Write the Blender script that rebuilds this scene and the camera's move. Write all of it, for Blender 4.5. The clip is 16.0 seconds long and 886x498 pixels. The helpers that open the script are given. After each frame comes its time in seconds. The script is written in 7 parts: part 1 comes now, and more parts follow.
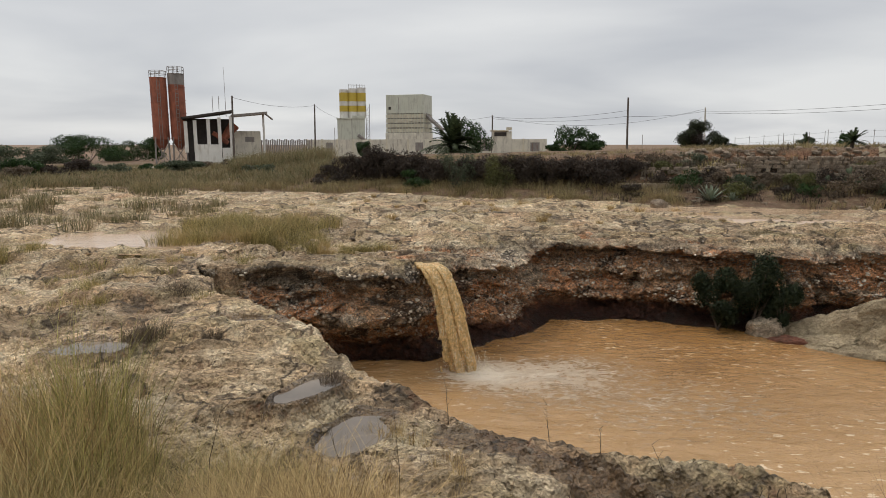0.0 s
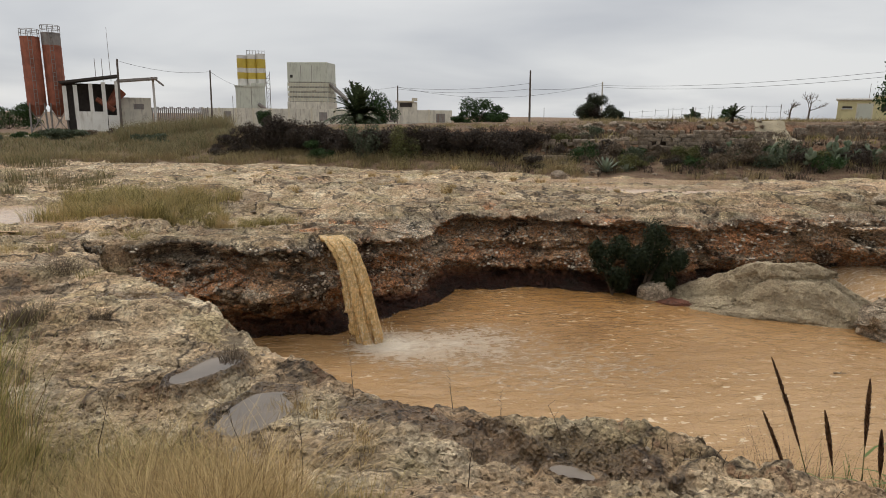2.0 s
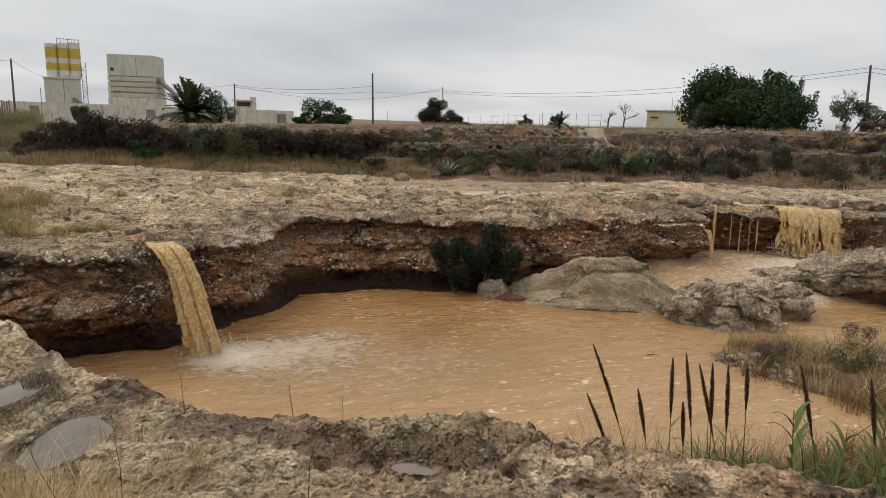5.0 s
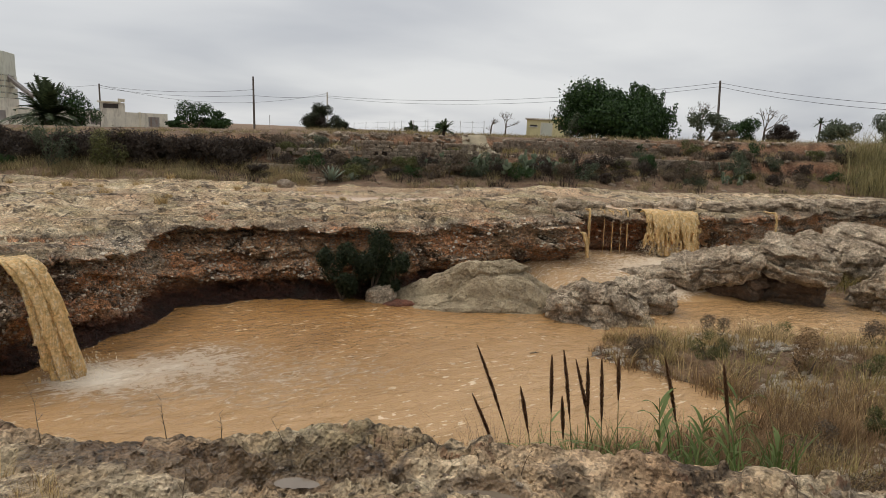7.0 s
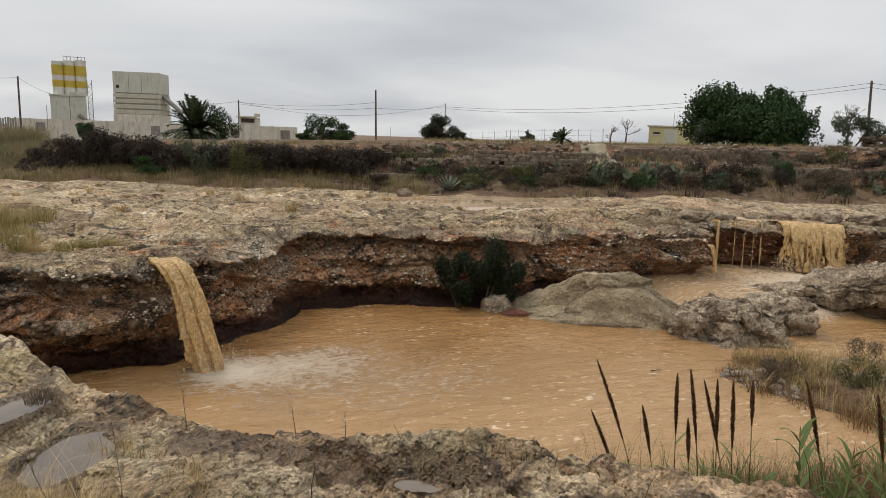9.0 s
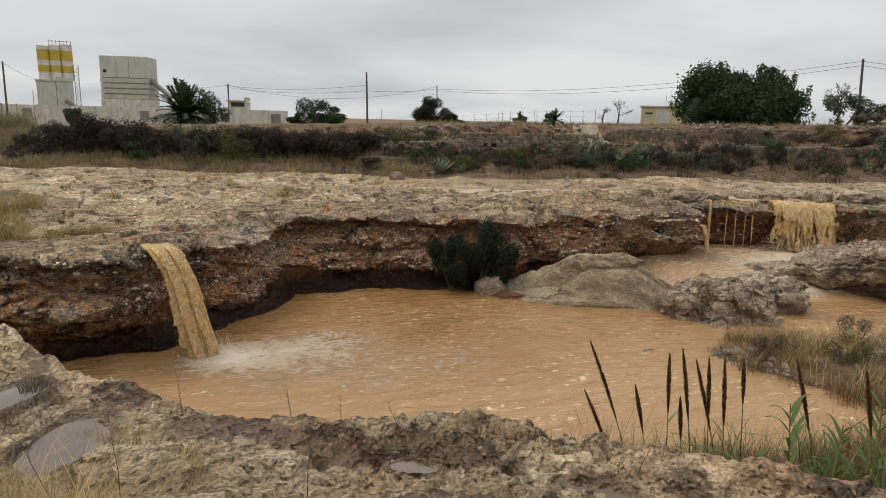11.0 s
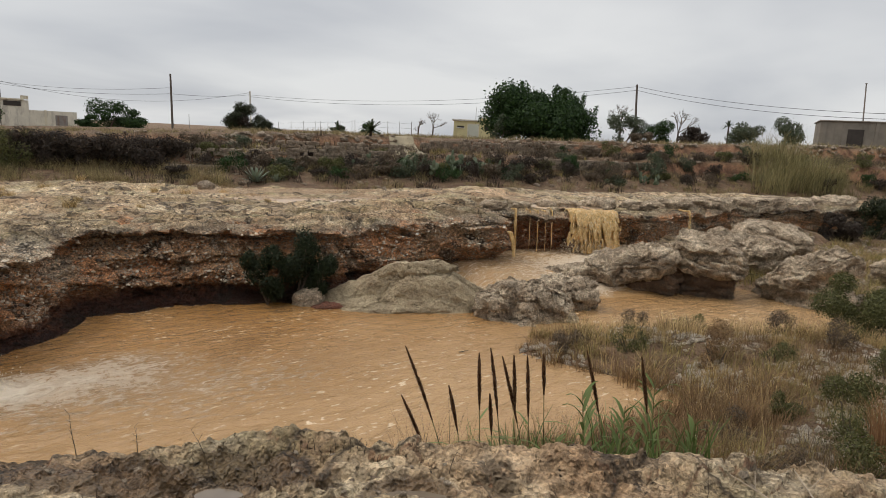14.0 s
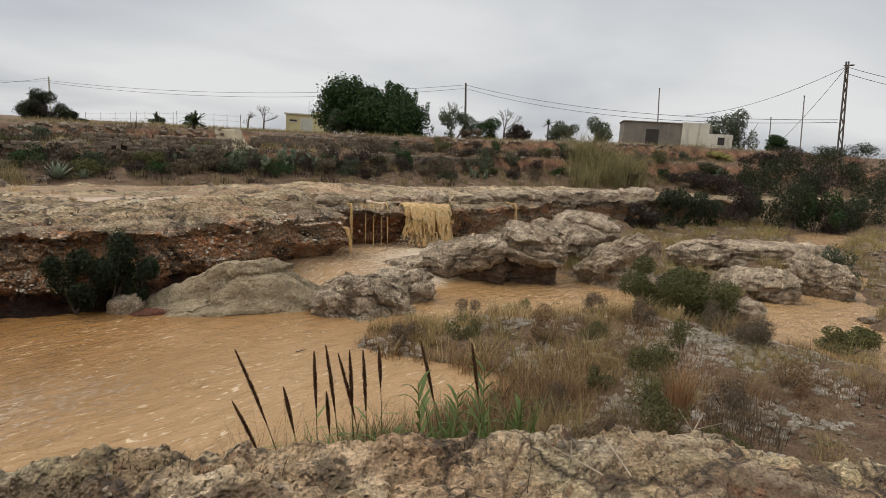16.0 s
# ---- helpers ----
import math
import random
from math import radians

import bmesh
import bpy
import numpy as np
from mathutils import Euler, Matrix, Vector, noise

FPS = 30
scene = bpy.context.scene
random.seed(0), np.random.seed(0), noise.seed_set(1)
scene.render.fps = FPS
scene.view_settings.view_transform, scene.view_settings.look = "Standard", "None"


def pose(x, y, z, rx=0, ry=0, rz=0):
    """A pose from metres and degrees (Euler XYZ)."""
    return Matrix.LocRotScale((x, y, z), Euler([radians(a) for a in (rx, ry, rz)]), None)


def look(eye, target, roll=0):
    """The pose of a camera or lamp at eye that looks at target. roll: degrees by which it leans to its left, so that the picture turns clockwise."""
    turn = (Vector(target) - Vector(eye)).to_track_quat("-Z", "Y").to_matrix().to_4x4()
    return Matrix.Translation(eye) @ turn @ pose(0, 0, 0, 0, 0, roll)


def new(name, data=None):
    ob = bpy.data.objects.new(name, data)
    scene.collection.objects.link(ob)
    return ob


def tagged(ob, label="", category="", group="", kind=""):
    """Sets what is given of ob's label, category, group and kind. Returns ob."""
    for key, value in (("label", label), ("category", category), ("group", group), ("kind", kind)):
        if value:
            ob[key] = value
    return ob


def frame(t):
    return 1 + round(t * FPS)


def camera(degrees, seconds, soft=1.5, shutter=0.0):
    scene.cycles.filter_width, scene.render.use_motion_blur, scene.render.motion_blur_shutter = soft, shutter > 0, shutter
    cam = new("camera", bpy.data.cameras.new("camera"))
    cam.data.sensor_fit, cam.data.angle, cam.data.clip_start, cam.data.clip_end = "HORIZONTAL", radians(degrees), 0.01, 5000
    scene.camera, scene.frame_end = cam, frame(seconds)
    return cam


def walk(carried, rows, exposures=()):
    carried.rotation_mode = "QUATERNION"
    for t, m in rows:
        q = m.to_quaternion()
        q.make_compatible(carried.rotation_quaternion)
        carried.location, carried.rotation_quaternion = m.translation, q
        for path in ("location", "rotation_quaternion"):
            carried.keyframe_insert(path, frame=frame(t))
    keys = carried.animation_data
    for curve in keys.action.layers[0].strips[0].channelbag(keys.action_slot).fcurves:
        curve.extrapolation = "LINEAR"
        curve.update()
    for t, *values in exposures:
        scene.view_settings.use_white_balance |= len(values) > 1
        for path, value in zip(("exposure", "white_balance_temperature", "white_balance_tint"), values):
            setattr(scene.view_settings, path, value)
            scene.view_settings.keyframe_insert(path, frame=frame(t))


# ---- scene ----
cam = camera(70.1, 16.0, soft=0.6)

# The camera is held at arm's length and turns about the body that carries it.
EYE, ARM = 2.2, 0.3
TURNS = [  # seconds, yaw, pitch, roll
    (0.0, 0.0, -9.4, 0.0), (0.5, -2.73, -9.86, 0.15), (1.0, -4.4, -10.78, -0.2), (1.5, -6.3, -11.72, 0.0),
    (2.0, -8.52, -11.91, 0.7), (2.5, -11.68, -12.38, 1.09), (3.0, -14.42, -12.39, 1.22), (3.2, -14.9, -12.3, 1.25),
    (5.3, -24.35, -11.2, 2.1), (5.5, -25.6, -11.08, 2.16), (6.0, -29.06, -10.61, 2.6), (6.5, -31.56, -10.5, 2.63),
    (7.0, -32.76, -10.42, 2.63), (7.5, -31.2, -10.3, 2.48), (8.0, -28.09, -10.29, 2.27), (8.5, -25.17, -9.9, 1.89),
    (9.0, -22.27, -9.99, 1.9), (9.2, -21.2, -9.7, 1.8), (9.7, -19.9, -9.9, 1.7), (10.5, -21.6, -11.0, 1.5),
    (11.3, -23.45, -11.6, 1.35), (11.5, -23.65, -11.46, 1.35), (12.0, -24.11, -10.54, 1.46), (12.5, -26.32, -10.48, 1.64),
    (13.0, -32.05, -9.88, 2.4), (13.5, -36.3, -10.31, 2.74), (14.0, -39.23, -10.05, 2.85), (14.5, -42.58, -10.34, 3.18),
    (15.0, -45.2, -10.5, 3.06), (15.5, -48.91, -10.16, 3.2), (16.0, -53.96, -9.68, 3.48)]


def held(yaw, pitch, roll):
    a, p = radians(yaw), radians(pitch)
    eye = Vector((-math.sin(a) * ARM, math.cos(a) * ARM - ARM, EYE))
    way = Vector((-math.sin(a) * math.cos(p), math.cos(a) * math.cos(p), math.sin(p)))
    return look(eye, eye + way, roll)


walk(cam, [(t, held(y, p, r)) for t, y, p, r in TURNS])

# ---------------------------------------------------------------- light
SUN_EL, SUN_AZ = radians(56), radians(-38)
world = bpy.data.worlds.new("overcast_sky")
scene.world = world
world.use_nodes = True
wn, wl = world.node_tree.nodes, world.node_tree.links
wn.clear()


def wnode(kind, **values):
    n = wn.new(kind)
    for k, v in values.items():
        n.inputs[k].default_value = v
    return n


sky = wn.new("ShaderNodeTexSky")
sky.sky_type, sky.sun_disc, sky.sun_elevation, sky.sun_rotation = "NISHITA", False, SUN_EL, SUN_AZ
sky_dim = wnode("ShaderNodeBackground", Strength=0.08)
wl.new(sky.outputs[0], sky_dim.inputs[0])
co = wn.new("ShaderNodeTexCoord")
sep = wn.new("ShaderNodeSeparateXYZ")
wl.new(co.outputs["Generated"], sep.inputs[0])
# cloud sheet: the direction is projected on a flat layer so that clouds close up towards the horizon
up = wn.new("ShaderNodeMath")
up.operation = "MAXIMUM"
up.inputs[1].default_value = 0.0
wl.new(sep.outputs["Z"], up.inputs[0])
lift = wn.new("ShaderNodeMath")
lift.operation = "ADD"
lift.inputs[1].default_value = 0.16
wl.new(up.outputs[0], lift.inputs[0])
flat = wn.new("ShaderNodeVectorMath")
flat.operation = "DIVIDE"
wl.new(co.outputs["Generated"], flat.inputs[0])
tri = wn.new("ShaderNodeCombineXYZ")
for i in range(3):
    wl.new(lift.outputs[0], tri.inputs[i])
wl.new(tri.outputs[0], flat.inputs[1])
stretch = wn.new("ShaderNodeMapping")
stretch.inputs["Scale"].default_value = (0.6, 0.7, 0.0)
stretch.inputs["Location"].default_value = (0.4, 1.7, 0.0)
wl.new(flat.outputs[0], stretch.inputs["Vector"])
puff = wnode("ShaderNodeTexNoise", Scale=0.75, Detail=5.0, Roughness=0.45, Distortion=0.3)
wl.new(stretch.outputs[0], puff.inputs["Vector"])
ramp = wn.new("ShaderNodeValToRGB")
ramp.color_ramp.elements[0].position, ramp.color_ramp.elements[0].color = 0.36, (0.53, 0.547, 0.583, 1)
ramp.color_ramp.elements[1].position, ramp.color_ramp.elements[1].color = 0.62, (0.79, 0.795, 0.795, 1)
wl.new(puff.outputs["Fac"], ramp.inputs[0])
cloud = wnode("ShaderNodeBackground", Strength=0.98)
wl.new(ramp.outputs[0], cloud.inputs[0])
# an overcast sky is brightest overhead
overhead = wn.new("ShaderNodeMapRange")
overhead.inputs["From Min"].default_value, overhead.inputs["From Max"].default_value = 0.28, 1.0
overhead.inputs["To Min"].default_value, overhead.inputs["To Max"].default_value = 0.98, 1.95
wl.new(up.outputs[0], overhead.inputs["Value"])
wl.new(overhead.outputs[0], cloud.inputs["Strength"])
blend = wnode("ShaderNodeMixShader", Fac=0.93)
wl.new(sky_dim.outputs[0], blend.inputs[1])
wl.new(cloud.outputs[0], blend.inputs[2])
wout = wn.new("ShaderNodeOutputWorld")
wl.new(blend.outputs[0], wout.inputs[0])

sun = new("sun", bpy.data.lights.new("sun", "SUN"))
sun.data.energy, sun.data.angle, sun.data.color = 1.4, radians(22), (1.0, 0.93, 0.83)
sun.matrix_world = look((math.sin(SUN_AZ) * math.cos(SUN_EL) * 50, math.cos(SUN_AZ) * math.cos(SUN_EL) * 50, math.sin(SUN_EL) * 50), (0, 0, 0))

# ---------------------------------------------------------------- small tools
rng = np.random.default_rng(7)


def smooth(a, lo, hi):
    t = np.clip((np.asarray(a, float) - lo) / (hi - lo), 0, 1)
    return t * t * (3 - 2 * t)


PERM = np.random.default_rng(3).permutation(512)


def hashed(ix, iy, iz, seed):
    h = PERM[(ix + seed * 17) & 511]
    h = PERM[(h + iy) & 511]
    return PERM[(h + iz) & 511]


def value3(x, y, z, seed=0):
    """Smooth random values in -1..1 over space."""
    fx, fy, fz = np.floor(x), np.floor(y), np.floor(z)
    ix, iy, iz = fx.astype(int), fy.astype(int), fz.astype(int)
    u, v, w = x - fx, y - fy, z - fz
    u, v, w = u * u * u * (u * (u * 6 - 15) + 10), v * v * v * (v * (v * 6 - 15) + 10), w * w * w * (w * (w * 6 - 15) + 10)
    out = 0.0
    for a in (0, 1):
        for b in (0, 1):
            for c in (0, 1):
                k = (u if a else 1 - u) * (v if b else 1 - v) * (w if c else 1 - w)
                out = out + k * hashed(ix + a, iy + b, iz + c, seed)
    return out / 255.5 - 1


def fbm(x, y, z=0.0, octaves=4, seed=0, rough=0.5):
    x, y = np.asarray(x, float), np.asarray(y, float)
    z = np.zeros_like(x) + z
    out, amp, tot = 0.0, 1.0, 0.0
    for o in range(octaves):
        out = out + amp * value3(x + 13.7 * o, y - 7.1 * o, z + 3.3 * o, seed + o)
        tot += amp
        amp *= rough
        x, y, z = x * 2.03, y * 2.03, z * 2.03
    return out / tot


def pits(x, y, seed=0):
    """Distance to the nearest of jittered points, cell size 1."""
    fx, fy = np.floor(x).astype(int), np.floor(y).astype(int)
    best = np.full(np.shape(x), 9.0)
    for a in (-1, 0, 1):
        for b in (-1, 0, 1):
            h1 = hashed(fx + a, fy + b, np.zeros_like(fx), seed) / 511
            h2 = hashed(fx + a, fy + b, np.ones_like(fx), seed + 5) / 511
            best = np.minimum(best, np.hypot(fx + a + h1 - x, fy + b + h2 - y))
    return best


def cells2(x, y, seed=0):
    """Jittered cells of size 1: distance to the nearest point, the margin to the next, and a random value a cell in -1..1."""
    fx, fy = np.floor(x).astype(int), np.floor(y).astype(int)
    f1, f2, pick = np.full(np.shape(x), 9.0), np.full(np.shape(x), 9.0), np.zeros(np.shape(x))
    for a in (-1, 0, 1):
        for b in (-1, 0, 1):
            h1 = hashed(fx + a, fy + b, np.zeros_like(fx), seed) / 511
            h2 = hashed(fx + a, fy + b, np.ones_like(fx), seed + 5) / 511
            d = np.hypot(fx + a + h1 - x, fy + b + h2 - y)
            nearer = d < f1
            f2 = np.where(nearer, f1, np.minimum(f2, d))
            pick = np.where(nearer, hashed(fx + a, fy + b, np.full_like(fx, 2), seed + 9) / 255.5 - 1, pick)
            f1 = np.where(nearer, d, f1)
    return f1, f2 - f1, pick


def curve_through(points, step):
    """Points at even steps along a smooth curve through the given plan points."""
    p = np.array(points, float)
    p = np.vstack([2 * p[0] - p[1], p, 2 * p[-1] - p[-2]])
    out = []
    for i in range(1, len(p) - 2):
        t = np.linspace(0, 1, 24, endpoint=False)[:, None]
        a, b, c, d = p[i - 1], p[i], p[i + 1], p[i + 2]
        out.append(0.5 * (2 * b + (c - a) * t + (2 * a - 5 * b + 4 * c - d) * t ** 2 + (3 * b - a - 3 * c + d) * t ** 3))
    q = np.vstack(out + [p[-2][None]])
    s = np.concatenate([[0], np.cumsum(np.hypot(*np.diff(q[:, :2], axis=0).T))])
    n = max(2, int(s[-1] / step) + 1)
    e = np.linspace(0, s[-1], n)
    return np.stack([np.interp(e, s, q[:, k]) for k in range(q.shape[1])], 1), e


def side_of(x, y, poly):
    """Signed distance to a closed plan outline, positive inside."""
    p = np.array(poly, float)
    best = np.full(np.shape(x), 1e9)
    inside = np.zeros(np.shape(x), bool)
    for a, b in zip(p, np.roll(p, -1, 0)):
        ab = b - a
        t = np.clip(((x - a[0]) * ab[0] + (y - a[1]) * ab[1]) / (ab @ ab), 0, 1)
        best = np.minimum(best, np.hypot(x - a[0] - t * ab[0], y - a[1] - t * ab[1]))
        cross = (a[1] > y) != (b[1] > y)
        xi = a[0] + (y - a[1]) / (ab[1] if abs(ab[1]) > 1e-9 else 1e-9) * ab[0]
        inside ^= cross & (x < xi)
    return np.where(inside, best, -best)


def mesh_of(name, verts, faces, material=None, flat_shade=False):
    me = bpy.data.meshes.new(name)
    verts, faces = np.asarray(verts, np.float32), np.asarray(faces, np.int32)
    me.vertices.add(len(verts))
    me.vertices.foreach_set("co", verts.ravel())
    k = faces.shape[1]
    me.loops.add(faces.size)
    me.loops.foreach_set("vertex_index", faces.ravel())
    me.polygons.add(len(faces))
    me.polygons.foreach_set("loop_start", np.arange(0, faces.size, k, dtype=np.int32))
    me.polygons.foreach_set("loop_total", np.full(len(faces), k, np.int32))
    me.update(calc_edges=True)
    me.validate()
    me.polygons.foreach_set("use_smooth", np.full(len(me.polygons), not flat_shade, bool))
    if material:
        me.materials.append(material)
    return me


def sheet_faces(n, m, closed=False):
    i, j = np.meshgrid(np.arange(n - 1), np.arange(m if closed else m - 1), indexing="ij")
    jn = (j + 1) % m
    return np.stack([i * m + j, i * m + jn, (i + 1) * m + jn, (i + 1) * m + j], -1).reshape(-1, 4)


def point_layer(me, name, values):
    layer = me.attributes.new(name, "FLOAT", "POINT")
    layer.data.foreach_set("value", np.asarray(values, np.float32).ravel())


def thing(name, label, category, at=(0, 0, 0), group="", kind="", turn=0.0):
    ob = new(name)
    ob.matrix_basis = pose(*at, 0, 0, turn)
    return tagged(ob, label, category, group, kind)


def part(name, bm, material, parent, label=""):
    """Links a bmesh or a mesh as one mesh object under a thing or a part, in the parent's space."""
    if isinstance(bm, bmesh.types.BMesh):
        me = bpy.data.meshes.new(name)
        bmesh.ops.recalc_face_normals(bm, faces=bm.faces)
        bm.to_mesh(me)
        bm.free()
        me.materials.append(material)
    else:
        me = bm
    ob = new(name, me)
    ob.parent = parent
    return tagged(ob, label)


def box(bm, x0, y0, z0, x1, y1, z1, bevel=0.0):
    r = bmesh.ops.create_cube(bm, size=1.0, matrix=Matrix.LocRotScale(((x0 + x1) / 2, (y0 + y1) / 2, (z0 + z1) / 2), None, (abs(x1 - x0), abs(y1 - y0), abs(z1 - z0))))
    if bevel:
        es = list({e for v in r["verts"] for e in v.link_edges})
        bmesh.ops.bevel(bm, geom=es, offset=bevel, segments=1, affect="EDGES")
    return bm


def boxed(*args, bevel=0.0):
    return box(bmesh.new(), *args, bevel=bevel)


def bar(bm, a, b, r, r2=None, sides=8):
    a, b = Vector(a), Vector(b)
    m = Matrix.Translation((a + b) / 2) @ (b - a).to_track_quat("Z", "Y").to_matrix().to_4x4()
    bmesh.ops.create_cone(bm, cap_ends=True, segments=sides, radius1=r, radius2=r if r2 is None else r2, depth=(b - a).length, matrix=m)
    return bm


def barred(*args, **kw):
    return bar(bmesh.new(), *args, **kw)


def far(az, d, z=0.0):
    """A plan place by compass turn to the left of the first view and distance."""
    a = radians(az)
    return (-math.sin(a) * d, math.cos(a) * d, z)


# ---------------------------------------------------------------- materials
def material(name, rough=0.8, spec=0.4, metal=0.0):
    m = bpy.data.materials.new(name)
    m.use_nodes = True
    nt = m.node_tree
    b = nt.nodes["Principled BSDF"]
    b.inputs["Roughness"].default_value = rough
    b.inputs["Specular IOR Level"].default_value = spec
    b.inputs["Metallic"].default_value = metal
    return m, nt, b


class Nodes:
    """Short words for shader nodes."""

    def __init__(self, nt):
        self.nt, self.n, self.l = nt, nt.nodes, nt.links
        self.pos = self.n.new("ShaderNodeNewGeometry").outputs["Position"]

    def put(self, socket, v):
        if isinstance(v, bpy.types.NodeSocket):
            self.l.new(v, socket)
        elif v is not None:
            socket.default_value = v

    def noise(self, scale, detail=4.0, rough=0.55, at=None, distort=0.0):
        n = self.n.new("ShaderNodeTexNoise")
        self.put(n.inputs["Vector"], at or self.pos)
        n.inputs["Scale"].default_value, n.inputs["Detail"].default_value = scale, detail
        n.inputs["Roughness"].default_value, n.inputs["Distortion"].default_value = rough, distort
        return n.outputs["Fac"]

    def cells(self, scale, at=None, feature="F1", out="Distance"):
        n = self.n.new("ShaderNodeTexVoronoi")
        n.feature = feature
        self.put(n.inputs["Vector"], at or self.pos)
        n.inputs["Scale"].default_value = scale
        return n.outputs[out]

    def scaled(self, x, y, z, at=None):
        n = self.n.new("ShaderNodeMapping")
        self.put(n.inputs["Vector"], at or self.pos)
        n.inputs["Scale"].default_value = (x, y, z)
        return n.outputs[0]

    def ramp(self, fac, *stops):
        n = self.n.new("ShaderNodeValToRGB")
        self.put(n.inputs[0], fac)
        e = n.color_ramp.elements
        while len(e) < len(stops):
            e.new(0.5)
        for el, (p, c) in zip(e, stops):
            el.position = p
            el.color = (*c, 1) if isinstance(c, tuple) else (c, c, c, 1)
        return n.outputs[0]

    def mix(self, fac, a, b, mode="MIX"):
        n = self.n.new("ShaderNodeMix")
        n.data_type, n.blend_type = "RGBA", mode
        self.put(n.inputs[0], fac)
        self.put(n.inputs[6], (*a, 1) if isinstance(a, tuple) else a)
        self.put(n.inputs[7], (*b, 1) if isinstance(b, tuple) else b)
        return n.outputs[2]

    def math(self, op, a, b=0.0, c=None):
        n = self.n.new("ShaderNodeMath")
        n.operation = op
        self.put(n.inputs[0], a)
        self.put(n.inputs[1], b)
        if c is not None:
            self.put(n.inputs[2], c)
        return n.outputs[0]

    def axis(self, k):
        n = self.n.new("ShaderNodeSeparateXYZ")
        self.l.new(self.pos, n.inputs[0])
        return n.outputs[k]

    def layer(self, name):
        n = self.n.new("ShaderNodeAttribute")
        n.attribute_name = name
        return n.outputs["Fac"]

    def chance(self):
        return self.n.new("ShaderNodeNewGeometry").outputs["Random Per Island"]

    def one(self):
        return self.n.new("ShaderNodeObjectInfo").outputs["Random"]

    def bump(self, b, height, strength=0.5, distance=0.05):
        n = self.n.new("ShaderNodeBump")
        self.put(n.inputs["Height"], height)
        n.inputs["Strength"].default_value, n.inputs["Distance"].default_value = strength, distance
        old = b.inputs["Normal"].links
        if old:
            self.l.new(old[0].from_socket, n.inputs["Normal"])
        self.l.new(n.outputs[0], b.inputs["Normal"])


def grainy(k, col, scale, low, high):
    """Granular rock: every grain takes its own shade."""
    n = k.n.new("ShaderNodeSeparateColor")
    k.l.new(k.cells(scale, out="Color"), n.inputs[0])
    return k.mix(1.0, col, k.ramp(n.outputs[0], (0.0, low), (1.0, high)), "MULTIPLY")


def warped(k, scale, amount, at=None):
    """Space bent by soft noise, so that cells lose their straight edges."""
    bent = k.n.new("ShaderNodeVectorMath")
    bent.operation = "MULTIPLY_ADD"
    swirl = k.n.new("ShaderNodeTexNoise")
    swirl.inputs["Scale"].default_value, swirl.inputs["Detail"].default_value = scale, 4.0
    k.l.new(k.pos, swirl.inputs["Vector"])
    k.l.new(swirl.outputs["Color"], bent.inputs[0])
    bent.inputs[1].default_value = (amount, amount, amount)
    k.l.new(at or k.pos, bent.inputs[2])
    return bent.outputs[0]


def rock_top_color(k):
    """Pale weathered limestone in worn plates, with lichen, ochre and pink patches and dark pits."""
    big = k.noise(0.30, 4, 0.55)
    mid = k.noise(1.5, 7, 0.64)
    fine = k.noise(9, 7, 0.72)
    base = k.ramp(mid, (0.30, (0.31, 0.215, 0.125)), (0.41, (0.47, 0.345, 0.21)), (0.51, (0.60, 0.47, 0.305)), (0.64, (0.76, 0.655, 0.47)))
    base = k.mix(k.ramp(big, (0.48, 0.0), (0.64, 0.4)), base, k.mix(mid, (0.42, 0.225, 0.12), (0.68, 0.43, 0.265)))
    base = k.mix(k.ramp(k.noise(0.8, 5, 0.6), (0.50, 0.0), (0.62, 0.5)), base, k.mix(fine, (0.27, 0.235, 0.12), (0.54, 0.475, 0.265)))
    plate = warped(k, 1.3, 1.1)
    tint = k.n.new("ShaderNodeSeparateColor")
    k.l.new(k.cells(0.75, at=plate, out="Color"), tint.inputs[0])
    base = k.mix(1.0, base, k.ramp(tint.outputs[0], (0.0, 0.66), (1.0, 1.18)), "MULTIPLY")
    base = grainy(k, base, 12, 0.76, 1.22)
    base = grainy(k, base, 36, 0.68, 1.30)
    lichen = k.noise(1.2, 8, 0.66)
    base = k.mix(k.ramp(lichen, (0.575, 0.0), (0.615, 0.8)), base, k.mix(fine, (0.045, 0.035, 0.026), (0.21, 0.16, 0.105)))
    base = k.mix(k.ramp(fine, (0.345, 0.95), (0.385, 0.0)), base, (0.05, 0.038, 0.027))
    crack = k.cells(0.75, at=plate, feature="DISTANCE_TO_EDGE")
    cracked = k.math("MULTIPLY", k.ramp(crack, (0.0, 0.95), (0.035, 0.0)), k.ramp(k.noise(0.6, 4, 0.6), (0.42, 0.0), (0.48, 1.0)))
    base = k.mix(cracked, base, (0.06, 0.045, 0.032))
    split = k.cells(2.6, at=warped(k, 3.0, 0.5), feature="DISTANCE_TO_EDGE")
    cracked = k.math("MULTIPLY", k.ramp(split, (0.0, 0.8), (0.035, 0.0)), k.ramp(k.noise(0.9, 3, 0.6), (0.52, 0.0), (0.58, 1.0)))
    base = k.mix(cracked, base, (0.075, 0.055, 0.04))
    return k.mix(1.0, base, (0.90, 0.855, 0.81), "MULTIPLY"), mid, fine


